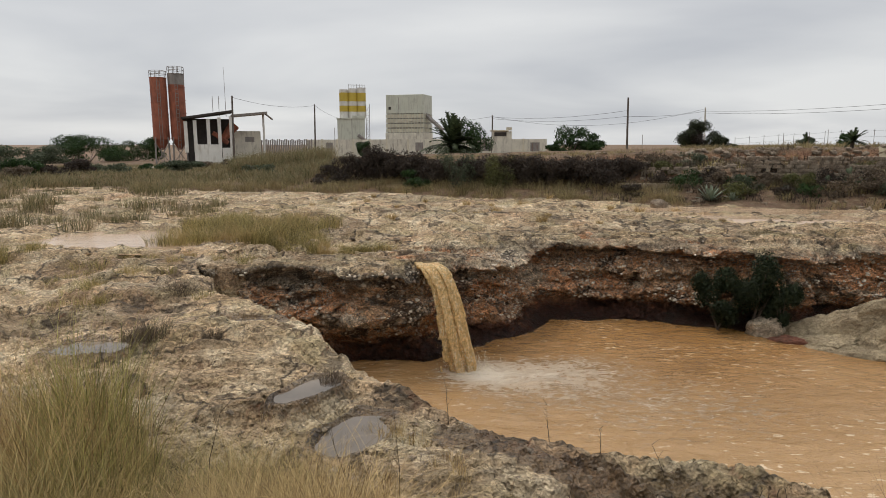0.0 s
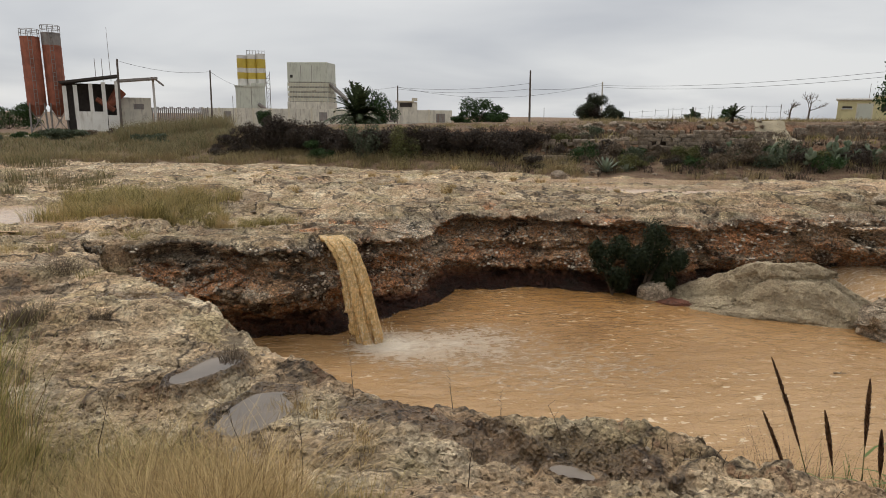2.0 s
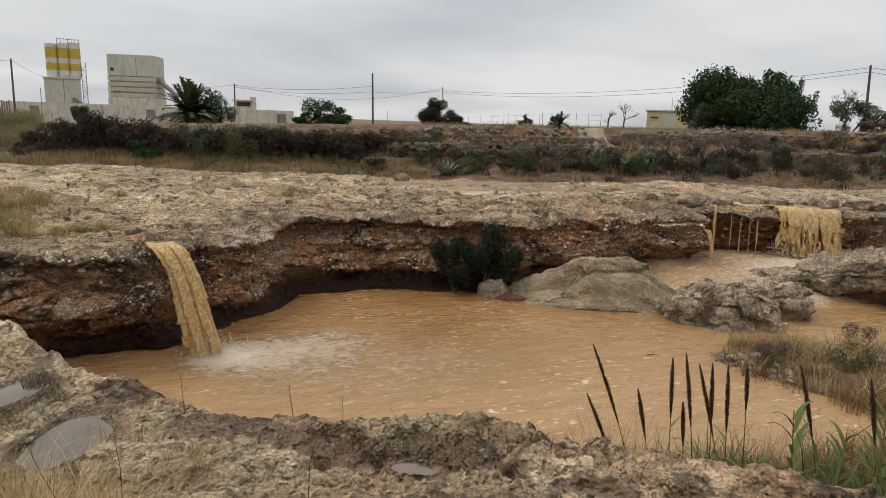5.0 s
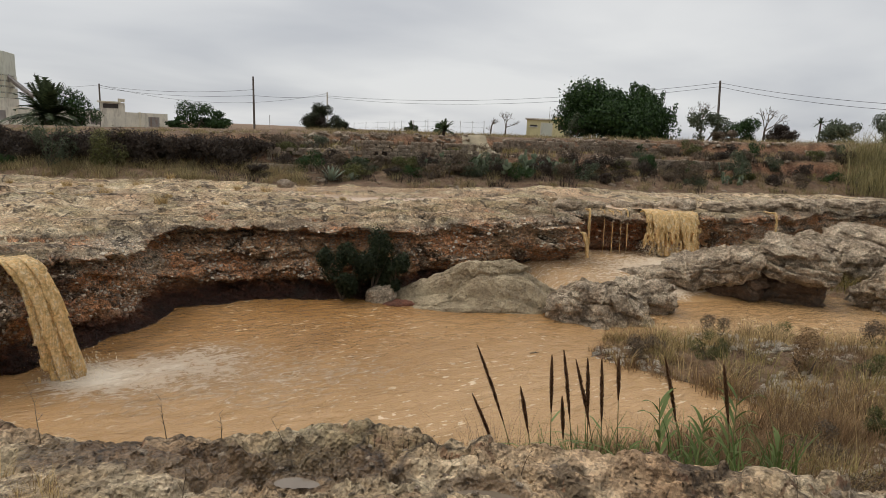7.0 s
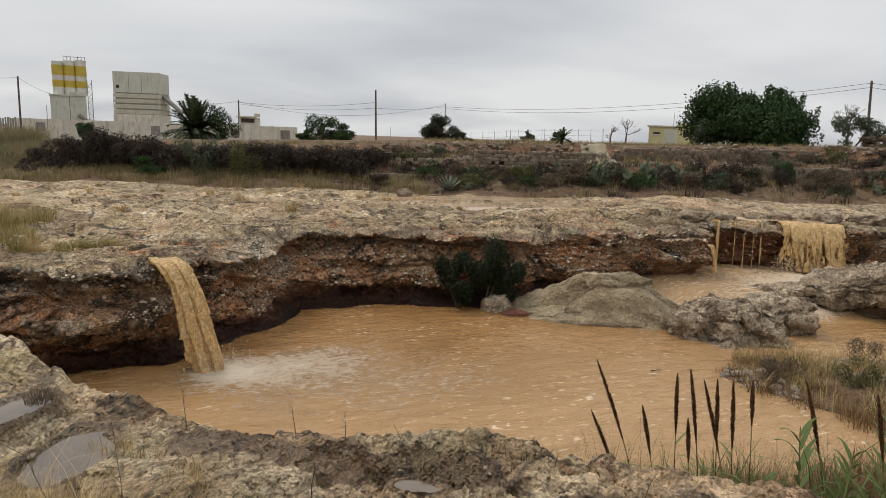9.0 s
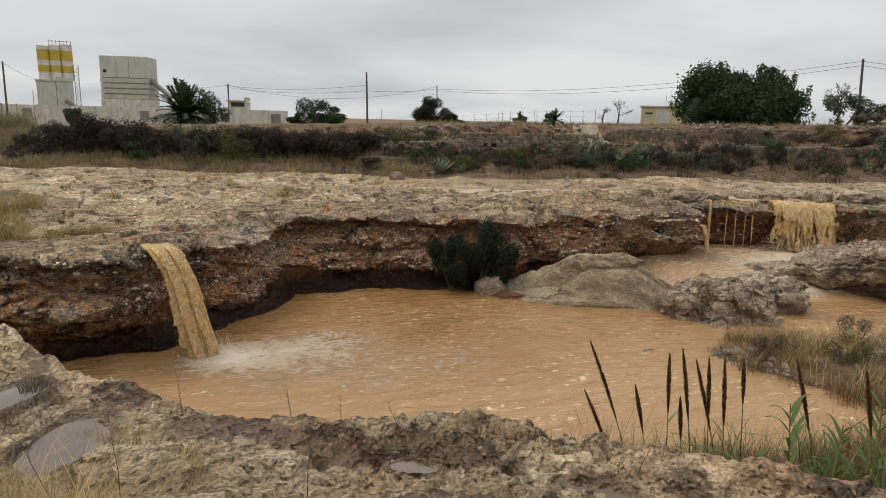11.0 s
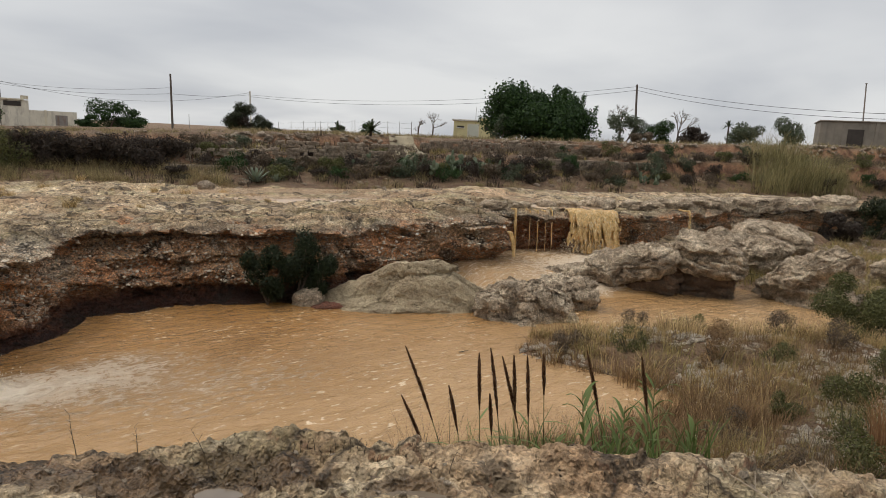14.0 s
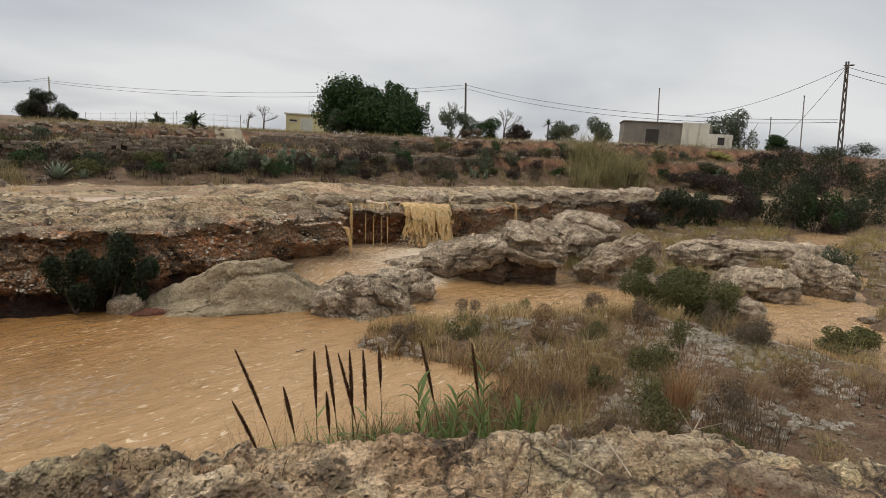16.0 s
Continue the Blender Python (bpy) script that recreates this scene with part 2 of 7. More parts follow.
def make_ground():
    m, nt, b = material("weathered_rock_and_soil", 0.75, 0.35)
    k = Nodes(nt)
    rock, mid, fine = rock_top_color(k)
    soil_mid = k.noise(1.6, 6, 0.65)
    soil = k.ramp(soil_mid, (0.3, (0.085, 0.048, 0.027)), (0.5, (0.17, 0.10, 0.058)), (0.72, (0.30, 0.20, 0.12)))
    soil = k.mix(k.ramp(k.noise(6, 5, 0.7), (0.5, 0.0), (0.66, 0.55)), soil, (0.13, 0.125, 0.055))
    steep = k.n.new("ShaderNodeSeparateXYZ")
    k.l.new(k.n.new("ShaderNodeNewGeometry").outputs["Normal"], steep.inputs[0])
    soil = k.mix(k.ramp(steep.outputs[2], (0.62, 0.85), (0.86, 0.0)), soil, k.ramp(soil_mid, (0.35, (0.15, 0.07, 0.04)), (0.65, (0.42, 0.22, 0.12))))
    # the soil share also carries the painted shade of the slab edges
    w = k.math("ADD", k.layer("soil"), k.math("MULTIPLY", k.math("SUBTRACT", k.noise(1.2, 5, 0.7), 0.5), 0.7))
    col = k.mix(k.ramp(w, (0.42, 0.0), (0.58, 1.0)), rock, soil)
    wet = k.ramp(k.math("ADD", k.layer("wet"), k.math("MULTIPLY", k.math("SUBTRACT", k.noise(1.7, 6, 0.65), 0.5), 1.0)), (0.42, 0.0), (0.66, 1.0))
    col = k.mix(k.math("MULTIPLY", wet, 0.85), col, k.mix(1.0, col, (0.36, 0.31, 0.27), "MULTIPLY"))
    nt.links.new(col, b.inputs["Base Color"])
    nt.links.new(k.math("SUBTRACT", 0.82, k.math("MULTIPLY", wet, 0.5)), b.inputs["Roughness"])
    k.bump(b, k.noise(2.2, 6, 0.6), 1.0, 0.10)
    k.bump(b, k.noise(9, 8, 0.70), 1.0, 0.07)
    k.bump(b, k.cells(13), 1.0, 0.06)
    k.bump(b, k.cells(32), 0.8, 0.025)
    return m


def make_cliff():
    m, nt, b = material("conglomerate_cliff_rock", 0.8, 0.3)
    k = Nodes(nt)
    top, mid, fine = rock_top_color(k)
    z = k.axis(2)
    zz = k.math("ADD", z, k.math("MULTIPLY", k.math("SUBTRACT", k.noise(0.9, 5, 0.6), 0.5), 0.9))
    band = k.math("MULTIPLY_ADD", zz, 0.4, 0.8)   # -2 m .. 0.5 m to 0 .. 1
    # near-black foot: wet rock, with the overhang's shade put into the colour
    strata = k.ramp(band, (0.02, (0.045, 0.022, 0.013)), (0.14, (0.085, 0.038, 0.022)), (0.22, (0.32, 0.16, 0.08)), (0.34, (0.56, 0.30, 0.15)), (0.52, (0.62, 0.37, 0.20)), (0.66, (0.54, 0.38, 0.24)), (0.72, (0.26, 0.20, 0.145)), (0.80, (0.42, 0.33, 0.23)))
    rust = k.noise(0.75, 4, 0.55, at=k.scaled(0.7, 0.7, 1.5))
    strata = k.mix(k.math("MULTIPLY", k.ramp(rust, (0.46, 0.0), (0.55, 0.9)), k.ramp(band, (0.16, 0.0), (0.26, 1.0), (0.70, 1.0), (0.76, 0.0))), strata, k.mix(k.noise(5, 5, 0.6), (0.46, 0.18, 0.08), (0.84, 0.45, 0.22)))
    pale = k.noise(1.0, 5, 0.6, at=k.scaled(0.8, 0.8, 1.8))
    strata = k.mix(k.math("MULTIPLY", k.ramp(pale, (0.53, 0.0), (0.60, 0.7)), k.ramp(band, (0.22, 0.0), (0.32, 1.0))), strata, (0.68, 0.56, 0.40))
    black = k.noise(1.2, 7, 0.68, at=k.scaled(1, 1, 1.6))
    strata = k.mix(k.ramp(black, (0.545, 0.0), (0.59, 0.85)), strata, (0.05, 0.04, 0.03))
    stones = k.cells(11)
    tint = k.cells(11, out="Color")
    grey = k.mix(k.ramp(tint, (0.15, 0.0), (0.6, 1.0)), (0.14, 0.10, 0.075), (0.74, 0.64, 0.50))
    pick = k.math("MULTIPLY", k.ramp(stones, (0.30, 1.0), (0.40, 0.0)), k.math("MULTIPLY", k.ramp(k.noise(1.6, 4, 0.6), (0.44, 0.0), (0.52, 1.0)), k.ramp(band, (0.16, 0.0), (0.24, 1.0))))
    pebble = k.cells(24)
    shade = k.cells(24, out="Color")
    small = k.math("MULTIPLY", k.ramp(pebble, (0.30, 1.0), (0.42, 0.0)), k.math("MULTIPLY", k.ramp(k.noise(2.3, 4, 0.6), (0.42, 0.0), (0.50, 1.0)), k.ramp(band, (0.16, 0.0), (0.24, 1.0))))
    strata = grainy(k, strata, 24, 0.55, 1.40)
    strata = grainy(k, strata, 60, 0.6, 1.35)
    strata = k.mix(k.math("MULTIPLY", small, 0.85), strata, k.mix(k.ramp(shade, (0.2, 0.0), (0.6, 1.0)), (0.11, 0.08, 0.06), (0.62, 0.52, 0.39)))
    strata = k.mix(k.math("MULTIPLY", pick, 0.9), strata, grey)
    facing = k.n.new("ShaderNodeSeparateXYZ")
    k.l.new(k.n.new("ShaderNodeNewGeometry").outputs["Normal"], facing.inputs[0])
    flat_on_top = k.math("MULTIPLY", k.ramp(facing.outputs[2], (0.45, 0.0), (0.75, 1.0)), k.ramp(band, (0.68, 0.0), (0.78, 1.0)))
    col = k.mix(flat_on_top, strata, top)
    # wet rock; the dark multiply also paints the shade of the recesses
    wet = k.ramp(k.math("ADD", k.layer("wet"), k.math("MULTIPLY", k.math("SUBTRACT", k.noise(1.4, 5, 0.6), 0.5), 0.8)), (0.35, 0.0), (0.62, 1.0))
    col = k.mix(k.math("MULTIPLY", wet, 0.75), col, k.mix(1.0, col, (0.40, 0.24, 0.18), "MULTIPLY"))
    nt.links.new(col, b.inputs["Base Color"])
    nt.links.new(k.math("SUBTRACT", 0.85, k.math("MULTIPLY", wet, 0.5)), b.inputs["Roughness"])
    k.bump(b, k.ramp(stones, (0.0, 1.0), (0.5, 0.0)), 1.0, 0.09)
    k.bump(b, k.ramp(pebble, (0.0, 1.0), (0.5, 0.0)), 1.0, 0.05)
    k.bump(b, k.noise(7, 8, 0.74), 1.0, 0.16)
    k.bump(b, k.noise(40, 4, 0.7), 0.8, 0.02)
    return m


def make_rock(name, low, high, stain=0.5, grain=9.0, lichen=(0.075, 0.062, 0.048), speck=0.6):
    m, nt, b = material(name, 0.8, 0.3)
    k = Nodes(nt)
    c = k.ramp(k.noise(2.0, 6, 0.65), (0.3, low), (0.7, high))
    c = grainy(k, grainy(k, c, 15, 0.5 + 0.5 * speck, 1.15), 45, 0.4 + 0.6 * speck, 1.15)
    c = k.mix(k.math("MULTIPLY", k.ramp(k.noise(2.6, 9, 0.8), (0.50, 0.0), (0.56, 1.0)), stain), c, lichen)
    c = k.mix(k.math("MULTIPLY", k.ramp(k.noise(10, 6, 0.75), (0.36, 1.0), (0.43, 0.0)), min(1.0, stain * 1.6)), c, lichen)
    nt.links.new(c, b.inputs["Base Color"])
    k.bump(b, k.noise(grain, 8, 0.75), 1.0, 0.16)
    k.bump(b, k.cells(grain * 3), 0.9, 0.03)
    return m


def make_water(name, ripple=1.0, tones=((0.24, 0.118, 0.034), (0.31, 0.160, 0.053), (0.38, 0.21, 0.083)), paler_near=False):
    """Opaque silt-laden flood water."""
    m, nt, b = material(name, 0.12, 0.4)
    k = Nodes(nt)
    swirl = k.noise(0.35, 5, 0.6, distort=0.8)
    col = k.ramp(swirl, (0.3, tones[0]), (0.5, tones[1]), (0.7, tones[2]))
    if paler_near:
        # the tone turns paler towards low y, along a noisy border
        nearness = k.math("ADD", k.axis(1), k.math("MULTIPLY", k.math("SUBTRACT", k.noise(0.3, 3, 0.5), 0.5), 5.0))
        col = k.mix(k.ramp(k.math("MULTIPLY", nearness, 0.06), (0.44, 0.85), (0.74, 0.0)), col, (0.47, 0.298, 0.148))
    foam_at = k.layer("foam")
    streak = k.noise(3.4, 8, 0.72, at=k.scaled(0.8, 1.5, 1.0), distort=1.8)
    foam = k.ramp(k.math("ADD", foam_at, k.math("MULTIPLY", k.math("SUBTRACT", streak, 0.5), 1.7)), (0.36, 0.0), (1.0, 0.8))
    # pale flecks: bits of foam and ripple highlights painted into the colour
    fleck = k.math("MULTIPLY", k.ramp(k.noise(9, 3, 0.6, at=k.scaled(0.55, 1.2, 1)), (0.62, 0.0), (0.66, 1.0)), k.ramp(k.noise(0.35, 3, 0.5), (0.46, 0.0), (0.60, 0.9)))
    col = k.mix(k.math("MULTIPLY", fleck, 0.75), col, (0.80, 0.64, 0.44))
    col = k.mix(foam, col, (0.80, 0.70, 0.56))
    nt.links.new(col, b.inputs["Base Color"])
    nt.links.new(k.math("MULTIPLY_ADD", foam, 0.55, 0.12), b.inputs["Roughness"])
    k.bump(b, k.noise(2.2, 5, 0.6, at=k.scaled(0.8, 1.7, 1), distort=0.6), min(1.0, 0.85 * ripple), 0.2 * ripple)
    k.bump(b, k.noise(6.0, 5, 0.62, at=k.scaled(0.6, 1.6, 1), distort=0.5), min(1.0, 0.8 * ripple), 0.06 * ripple)
    k.bump(b, k.math("MULTIPLY", foam, k.noise(8, 5, 0.7)), 0.8, 0.08)
    return m


def make_fall():
    m, nt, b = material("falling_muddy_water", 0.35, 0.5)
    k = Nodes(nt)
    n = k.noise(5, 8, 0.75, at=k.scaled(2.4, 2.4, 0.5), distort=1.2)
    col = k.ramp(n, (0.32, (0.50, 0.30, 0.10)), (0.44, (0.74, 0.49, 0.19)), (0.55, (0.90, 0.66, 0.32)), (0.65, (0.96, 0.85, 0.60)))
    col = grainy(k, col, 30, 0.75, 1.15)
    nt.links.new(col, b.inputs["Base Color"])
    k.bump(b, n, 0.6, 0.06)
    thin = nt.nodes.new("ShaderNodeBsdfTranslucent")
    nt.links.new(col, thin.inputs[0])
    both = nt.nodes.new("ShaderNodeMixShader")
    both.inputs[0].default_value = 0.4
    nt.links.new(b.outputs[0], both.inputs[1])
    nt.links.new(thin.outputs[0], both.inputs[2])
    nt.links.new(both.outputs[0], nt.nodes["Material Output"].inputs[0])
    return m


def make_plain(name, color, rough=0.7, vary=0.25, scale=3.0, metal=0.0, spec=0.4, dirt=None, dirt_scale=1.2):
    """Painted or plain surface with soft mottling, a finer grain and dirt streaks."""
    m, nt, b = material(name, rough, spec, metal)
    k = Nodes(nt)
    dark = tuple(c * (1 - vary) for c in color)
    light = tuple(min(1, c * (1 + vary * 0.6)) for c in color)
    c = k.ramp(k.noise(scale, 6, 0.6), (0.32, dark), (0.68, light))
    if dirt:
        c = k.mix(k.ramp(k.noise(dirt_scale, 6, 0.7, at=k.scaled(1.6, 1.6, 0.35)), (0.5, 0.0), (0.7, 0.8)), c, dirt)
    nt.links.new(c, b.inputs["Base Color"])
    k.bump(b, k.noise(scale * 8, 4, 0.6), 0.25, 0.01)
    return m


def make_leaf(name, dark, light, rough=0.6, brown=None):
    m, nt, b = material(name, rough, 0.25)
    k = Nodes(nt)
    c = k.ramp(k.chance(), (0.0, dark), (1.0, light))
    c = k.mix(k.ramp(k.noise(0.8, 3, 0.5), (0.4, 0.0), (0.7, 0.5)), c, k.mix(1.0, c, (0.55, 0.55, 0.5), "MULTIPLY"))
    if brown:
        c = k.mix(k.ramp(k.noise(1.7, 3, 0.5), (0.5, 0.0), (0.62, 0.8)), c, brown)
    nt.links.new(c, b.inputs["Base Color"])
    thin = nt.nodes.new("ShaderNodeBsdfTranslucent")
    nt.links.new(c, thin.inputs[0])
    both = nt.nodes.new("ShaderNodeMixShader")
    both.inputs[0].default_value = 0.3
    nt.links.new(b.outputs[0], both.inputs[1])
    nt.links.new(thin.outputs[0], both.inputs[2])
    nt.links.new(both.outputs[0], nt.nodes["Material Output"].inputs[0])
    return m


def make_pebble():
    m, nt, b = material("mixed_river_pebbles", 0.75, 0.35)
    k = Nodes(nt)
    c = k.ramp(k.chance(), (0.0, (0.10, 0.075, 0.055)), (0.35, (0.30, 0.19, 0.115)), (0.65, (0.50, 0.39, 0.27)), (1.0, (0.78, 0.70, 0.57)))
    nt.links.new(grainy(k, c, 40, 0.7, 1.15), b.inputs["Base Color"])
    k.bump(b, k.noise(60, 4, 0.6), 0.5, 0.01)
    return m


GROUND, CLIFF = make_ground(), make_cliff()
MIST = make_plain("pale_muddy_froth", (0.84, 0.72, 0.53), 0.6, 0.1, 6.0)
DOME = make_rock("smooth_pale_boulder", (0.33, 0.25, 0.155), (0.52, 0.42, 0.27), 0.35, 5.0, (0.17, 0.125, 0.08), 0.8)
BOULDER = make_rock("lichened_pale_boulder", (0.36, 0.25, 0.16), (0.92, 0.75, 0.54), 0.50, lichen=(0.095, 0.068, 0.045), speck=0.5)
REDROCK = make_rock("wet_red_rock", (0.20, 0.07, 0.04), (0.36, 0.15, 0.09), 0.3, 7.0)
# darker brown rock for the blocks below the pale slabs
DARKROCK = make_rock("dark_brown_rock", (0.10, 0.062, 0.038), (0.27, 0.17, 0.105), 0.7)
STONE = make_rock("field_stone", (0.30, 0.22, 0.15), (0.50, 0.41, 0.31), 0.3, 14.0, (0.12, 0.09, 0.06))
PEBBLE = make_pebble()
MUD, FALL = make_water("muddy_pool_water", 1.0, paler_near=True), make_fall()


def make_puddle():
    m, nt, b = material("still_rain_water", 0.05, 0.6)
    k = Nodes(nt)
    nt.links.new(k.ramp(k.noise(1.5, 4, 0.6), (0.3, (0.095, 0.074, 0.054)), (0.7, (0.20, 0.158, 0.115))), b.inputs["Base Color"])
    k.bump(b, k.noise(8, 2, 0.5), 0.05, 0.01)
    return m


CLEAR = make_puddle()
RAPIDS = make_water("churned_ochre_water", 0.9, ((0.35, 0.20, 0.085), (0.42, 0.255, 0.115), (0.50, 0.325, 0.17)))
PALEFILM = make_water("thin_silty_sheet_of_water", 0.25, ((0.42, 0.28, 0.17), (0.50, 0.35, 0.225), (0.58, 0.43, 0.29)))
STRAW = make_leaf("dry_grass_blades", (0.15, 0.09, 0.035), (0.76, 0.56, 0.27))
OLIVE_GRASS = make_leaf("green_and_dry_grass_blades", (0.085, 0.078, 0.022), (0.54, 0.43, 0.18), brown=(0.46, 0.325, 0.15))
GREEN_GRASS = make_leaf("green_grass_blades", (0.10, 0.10, 0.028), (0.56, 0.49, 0.18))
DEADWEED = make_leaf("dead_brown_weeds", (0.075, 0.042, 0.02), (0.40, 0.255, 0.13))
BANKGRASS = make_leaf("bank_grass_blades", (0.075, 0.066, 0.026), (0.46, 0.37, 0.19), brown=(0.30, 0.215, 0.11))
SCRUBGRASS = make_leaf("muted_scrub_grass", (0.05, 0.052, 0.02), (0.32, 0.27, 0.135), brown=(0.24, 0.17, 0.09))
# darker copy of the evergreen leaf, a thicket's shade mixed into its tones
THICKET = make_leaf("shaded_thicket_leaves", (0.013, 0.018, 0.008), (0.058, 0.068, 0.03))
TWIG = make_leaf("dry_twigs", (0.075, 0.055, 0.038), (0.20, 0.15, 0.10))
OLIVE_LEAF = make_leaf("dark_olive_leaves", (0.04, 0.045, 0.014), (0.17, 0.165, 0.06))
DARK_LEAF = make_leaf("dark_evergreen_leaves", (0.012, 0.030, 0.008), (0.050, 0.095, 0.024))
GREY_LEAF = make_leaf("grey_green_leaves", (0.045, 0.060, 0.035), (0.125, 0.145, 0.085))
BRAMBLE = make_leaf("dark_dead_brush", (0.022, 0.016, 0.013), (0.085, 0.062, 0.045))
BARK = make_plain("bark", (0.10, 0.075, 0.055), 0.9, 0.4, 6.0)

# ---------------------------------------------------------------- the lie of the land
POOL = -1.85
RED_FLAT = (4.75, 0.1)
LIP = [(-4.6, 11.5), (-3.9, 10.95), (-2.5, 11.15), (-1.2, 11.25), (-0.4, 11.28), (-0.08, 11.6), (0.2, 12.1), (0.75, 12.75), (1.6, 13.7), (2.2, 14.75),
       (3.5, 15.1), (4.8, 14.95), (6.2, 14.2), (7.5, 13.85), (9.2, 14.0), (11.0, 14.05), (12.8, 13.85), (13.8, 13.55), (14.2, 14.0), (14.5, 14.75), (15.2, 14.75), (16.7, 13.95), (18.6, 13.0), (19.4, 12.5),
       (20.2, 12.4), (22.0, 12.5), (25.0, 12.2), (29.5, 11.5), (34.0, 9.6), (40.0, 7.0), (60.0, 0.0)]
NEAR = [(60.0, -16.0), (30.0, -12.0), (15.0, -7.5), (9.0, -3.6), (6.7, -0.4), (5.8, 1.0), (4.7, 1.75), (4.25, 2.2), (3.5, 2.65), (2.9, 3.2),
        (2.5, 3.5), (2.0, 4.05), (1.3, 4.4), (0.53, 4.8), (-0.15, 5.45), (-0.72, 6.2), (-1.5, 7.2), (-2.35, 8.4), (-3.5, 9.9), (-4.2, 10.7)]
BASIN = LIP + NEAR
SHORE = [(4.4, 4.5), (5.6, 4.9), (7.5, 4.7), (9.3, 4.6), (9.6, 5.3), (9.3, 6.4), (8.7, 8.1), (10.0, 8.8), (12.4, 8.0), (14.0, 6.7),
         (15.6, 5.3), (16.1, 3.8), (16.0, 2.3), (15.5, 0.4), (15.2, -2.0), (16.0, -5.0), (12.0, -8.0), (4.0, -2.0), (3.0, 3.0)]
FOOT_X = np.array([-60.0, -30.0, -16.5, -2.2, 3.0, 7.9, 17.6, 29.2, 36.0, 42.0, 50.0, 70.0, 120.0])
FOOT_Y = np.array([42.0, 36.0, 32.0, 29.5, 26.0, 23.2, 21.0, 17.3, 13.0, 9.0, 4.5, -3.0, -20.0])
BANK_TURN = np.array([-95.0, -85.0, -75.0, -65.0, -55.0, -40.0, -20.0, -5.0, 4.0, 9.0, 13.0, 18.0, 23.0])
BANK_Z = np.array([3.1, 3.0, 2.85, 2.6, 2.35, 2.08, 1.9, 1.5, 1.3, 0.95, 0.5, 0.05, -0.1])


def bank_distance(x, y):
    """How far beyond the foot of the far bank."""
    return (y - np.interp(x, FOOT_X, FOOT_Y)) * 0.93


# solution pans in the near shelf that hold rain water: x, y, half length, half width, turn, water level
def near_rise(x, y):
    dip = 0.10 * np.exp(-((x - 3.4) / 1.1) ** 2 - ((y - 3.1) / 0.9) ** 2)
    hump = 0.17 * np.exp(-((x - 4.95) / 0.75) ** 2 - ((y - 0.95) / 0.75) ** 2) + 0.12 * np.exp(-((x - 5.6) / 0.5) ** 2 - ((y - 0.2) / 0.5) ** 2)
    return 0.52 * (1 - smooth(np.hypot(x, y), 1.3, 4.4)) - dip + hump


PANS = [(-0.72, 4.72, 0.36, 0.20, 70), (-1.22, 5.72, 0.34, 0.19, 60), (1.42, 3.5, 0.17, 0.08, -30), (2.40, 2.84, 0.22, 0.10, -30), (-3.95, 6.9, 0.42, 0.22, 10), (-2.6, 7.9, 0.45, 0.16, 15)]
PANS = [(*p, float(near_rise(p[0], p[1])) - 0.085) for p in PANS]
POND = (-7.4, 14.7, 2.5, 1.4, -10, -0.02)


def pan_shape(x, y, pan):
    px, py, rx, ry, turn, level = pan
    c, s = math.cos(radians(turn)), math.sin(radians(turn))
    u, v = ((x - px) * c + (y - py) * s) / rx, (-(x - px) * s + (y - py) * c) / ry
    return np.hypot(u, v) + 0.55 * fbm(x * 2.6, y * 2.6, 0, 3, 91)


def shelf(x, y):
    """The worn bedrock, as if the pool had never been cut into it."""
    r = np.hypot(x, y)
    near = 1 - smooth(r, 4.5, 10.0)
    far_off = smooth(r, 16, 40)
    # thin worn layers
    n = fbm(x * 0.20, y * 0.36, 0, 4, 11)
    lay = n * 0.42 + 0.055 * fbm(x * 1.2, y * 2.0, 0, 3, 21)
    q = lay / 0.075
    f = q - np.floor(q)
    top = ((np.floor(q) + smooth(f, 0.92, 0.98)) * 0.075 * 0.95 + lay * 0.1) * (0.72 - 0.40 * far_off)
    # thin slabs broken off the worn layers
    q = fbm(x * 0.75, y * 0.95, 0, 5, 13, 0.55) * 0.34 / 0.045
    f = q - np.floor(q)
    top = top + (np.floor(q) + smooth(f, 0.80, 0.97)) * 0.045 * (1 - 0.6 * far_off) * (0.55 + 0.2 * near)
    # knobbly karst surface
    knob = 0.5 - pits(x * 3.3 + 0.3 * fbm(x * 4, y * 4, 0, 2, 15), y * 3.3, 4)
    knob2 = np.sqrt(np.clip(1 - (pits(x * 7.0, y * 7.0, 7) / 0.62) ** 2, 0, 1)) - 0.5
    knob3 = np.sqrt(np.clip(1 - (pits(x * 15, y * 15, 8) / 0.6) ** 2, 0, 1)) - 0.5
    crease = np.abs(fbm(x * 2.2, y * 3.0, 0, 4, 37))
    patch = 0.30 * near + (1 - 0.30 * near) * smooth(fbm(x * 0.55, y * 0.55, 0, 3, 33), -0.12, 0.22)
    rough = fbm(x * 6, y * 6, 0, 4, 31)
    top = top + patch * (0.042 * knob + 0.026 * knob2 + 0.018 * near * knob3) * (0.55 + 0.75 * near) * (1 - 0.6 * far_off) + 0.022 * rough * (0.55 + 0.2 * near) + 0.10 * np.minimum(crease, 0.25) * (1 - 0.5 * far_off) * (1 - 0.6 * near)
    ledge = fbm(x * 0.8 + 9, y * 2.2, 0, 4, 35)
    top = top - 0.09 * smooth(ledge, 0.08, 0.12) * (1 - near) * (1 - 0.3 * far_off)
    # broken scarps of the near shelf
    scarp = fbm(x * 0.8 + 4, y * 0.95 + 0.3 * x, 0, 4, 41)
    top = top - near * (0.08 * smooth(scarp, 0.0, 0.03) + 0.07 * smooth(scarp, 0.2, 0.23)) - 0.035 * near
    top = top + near_rise(x, y)
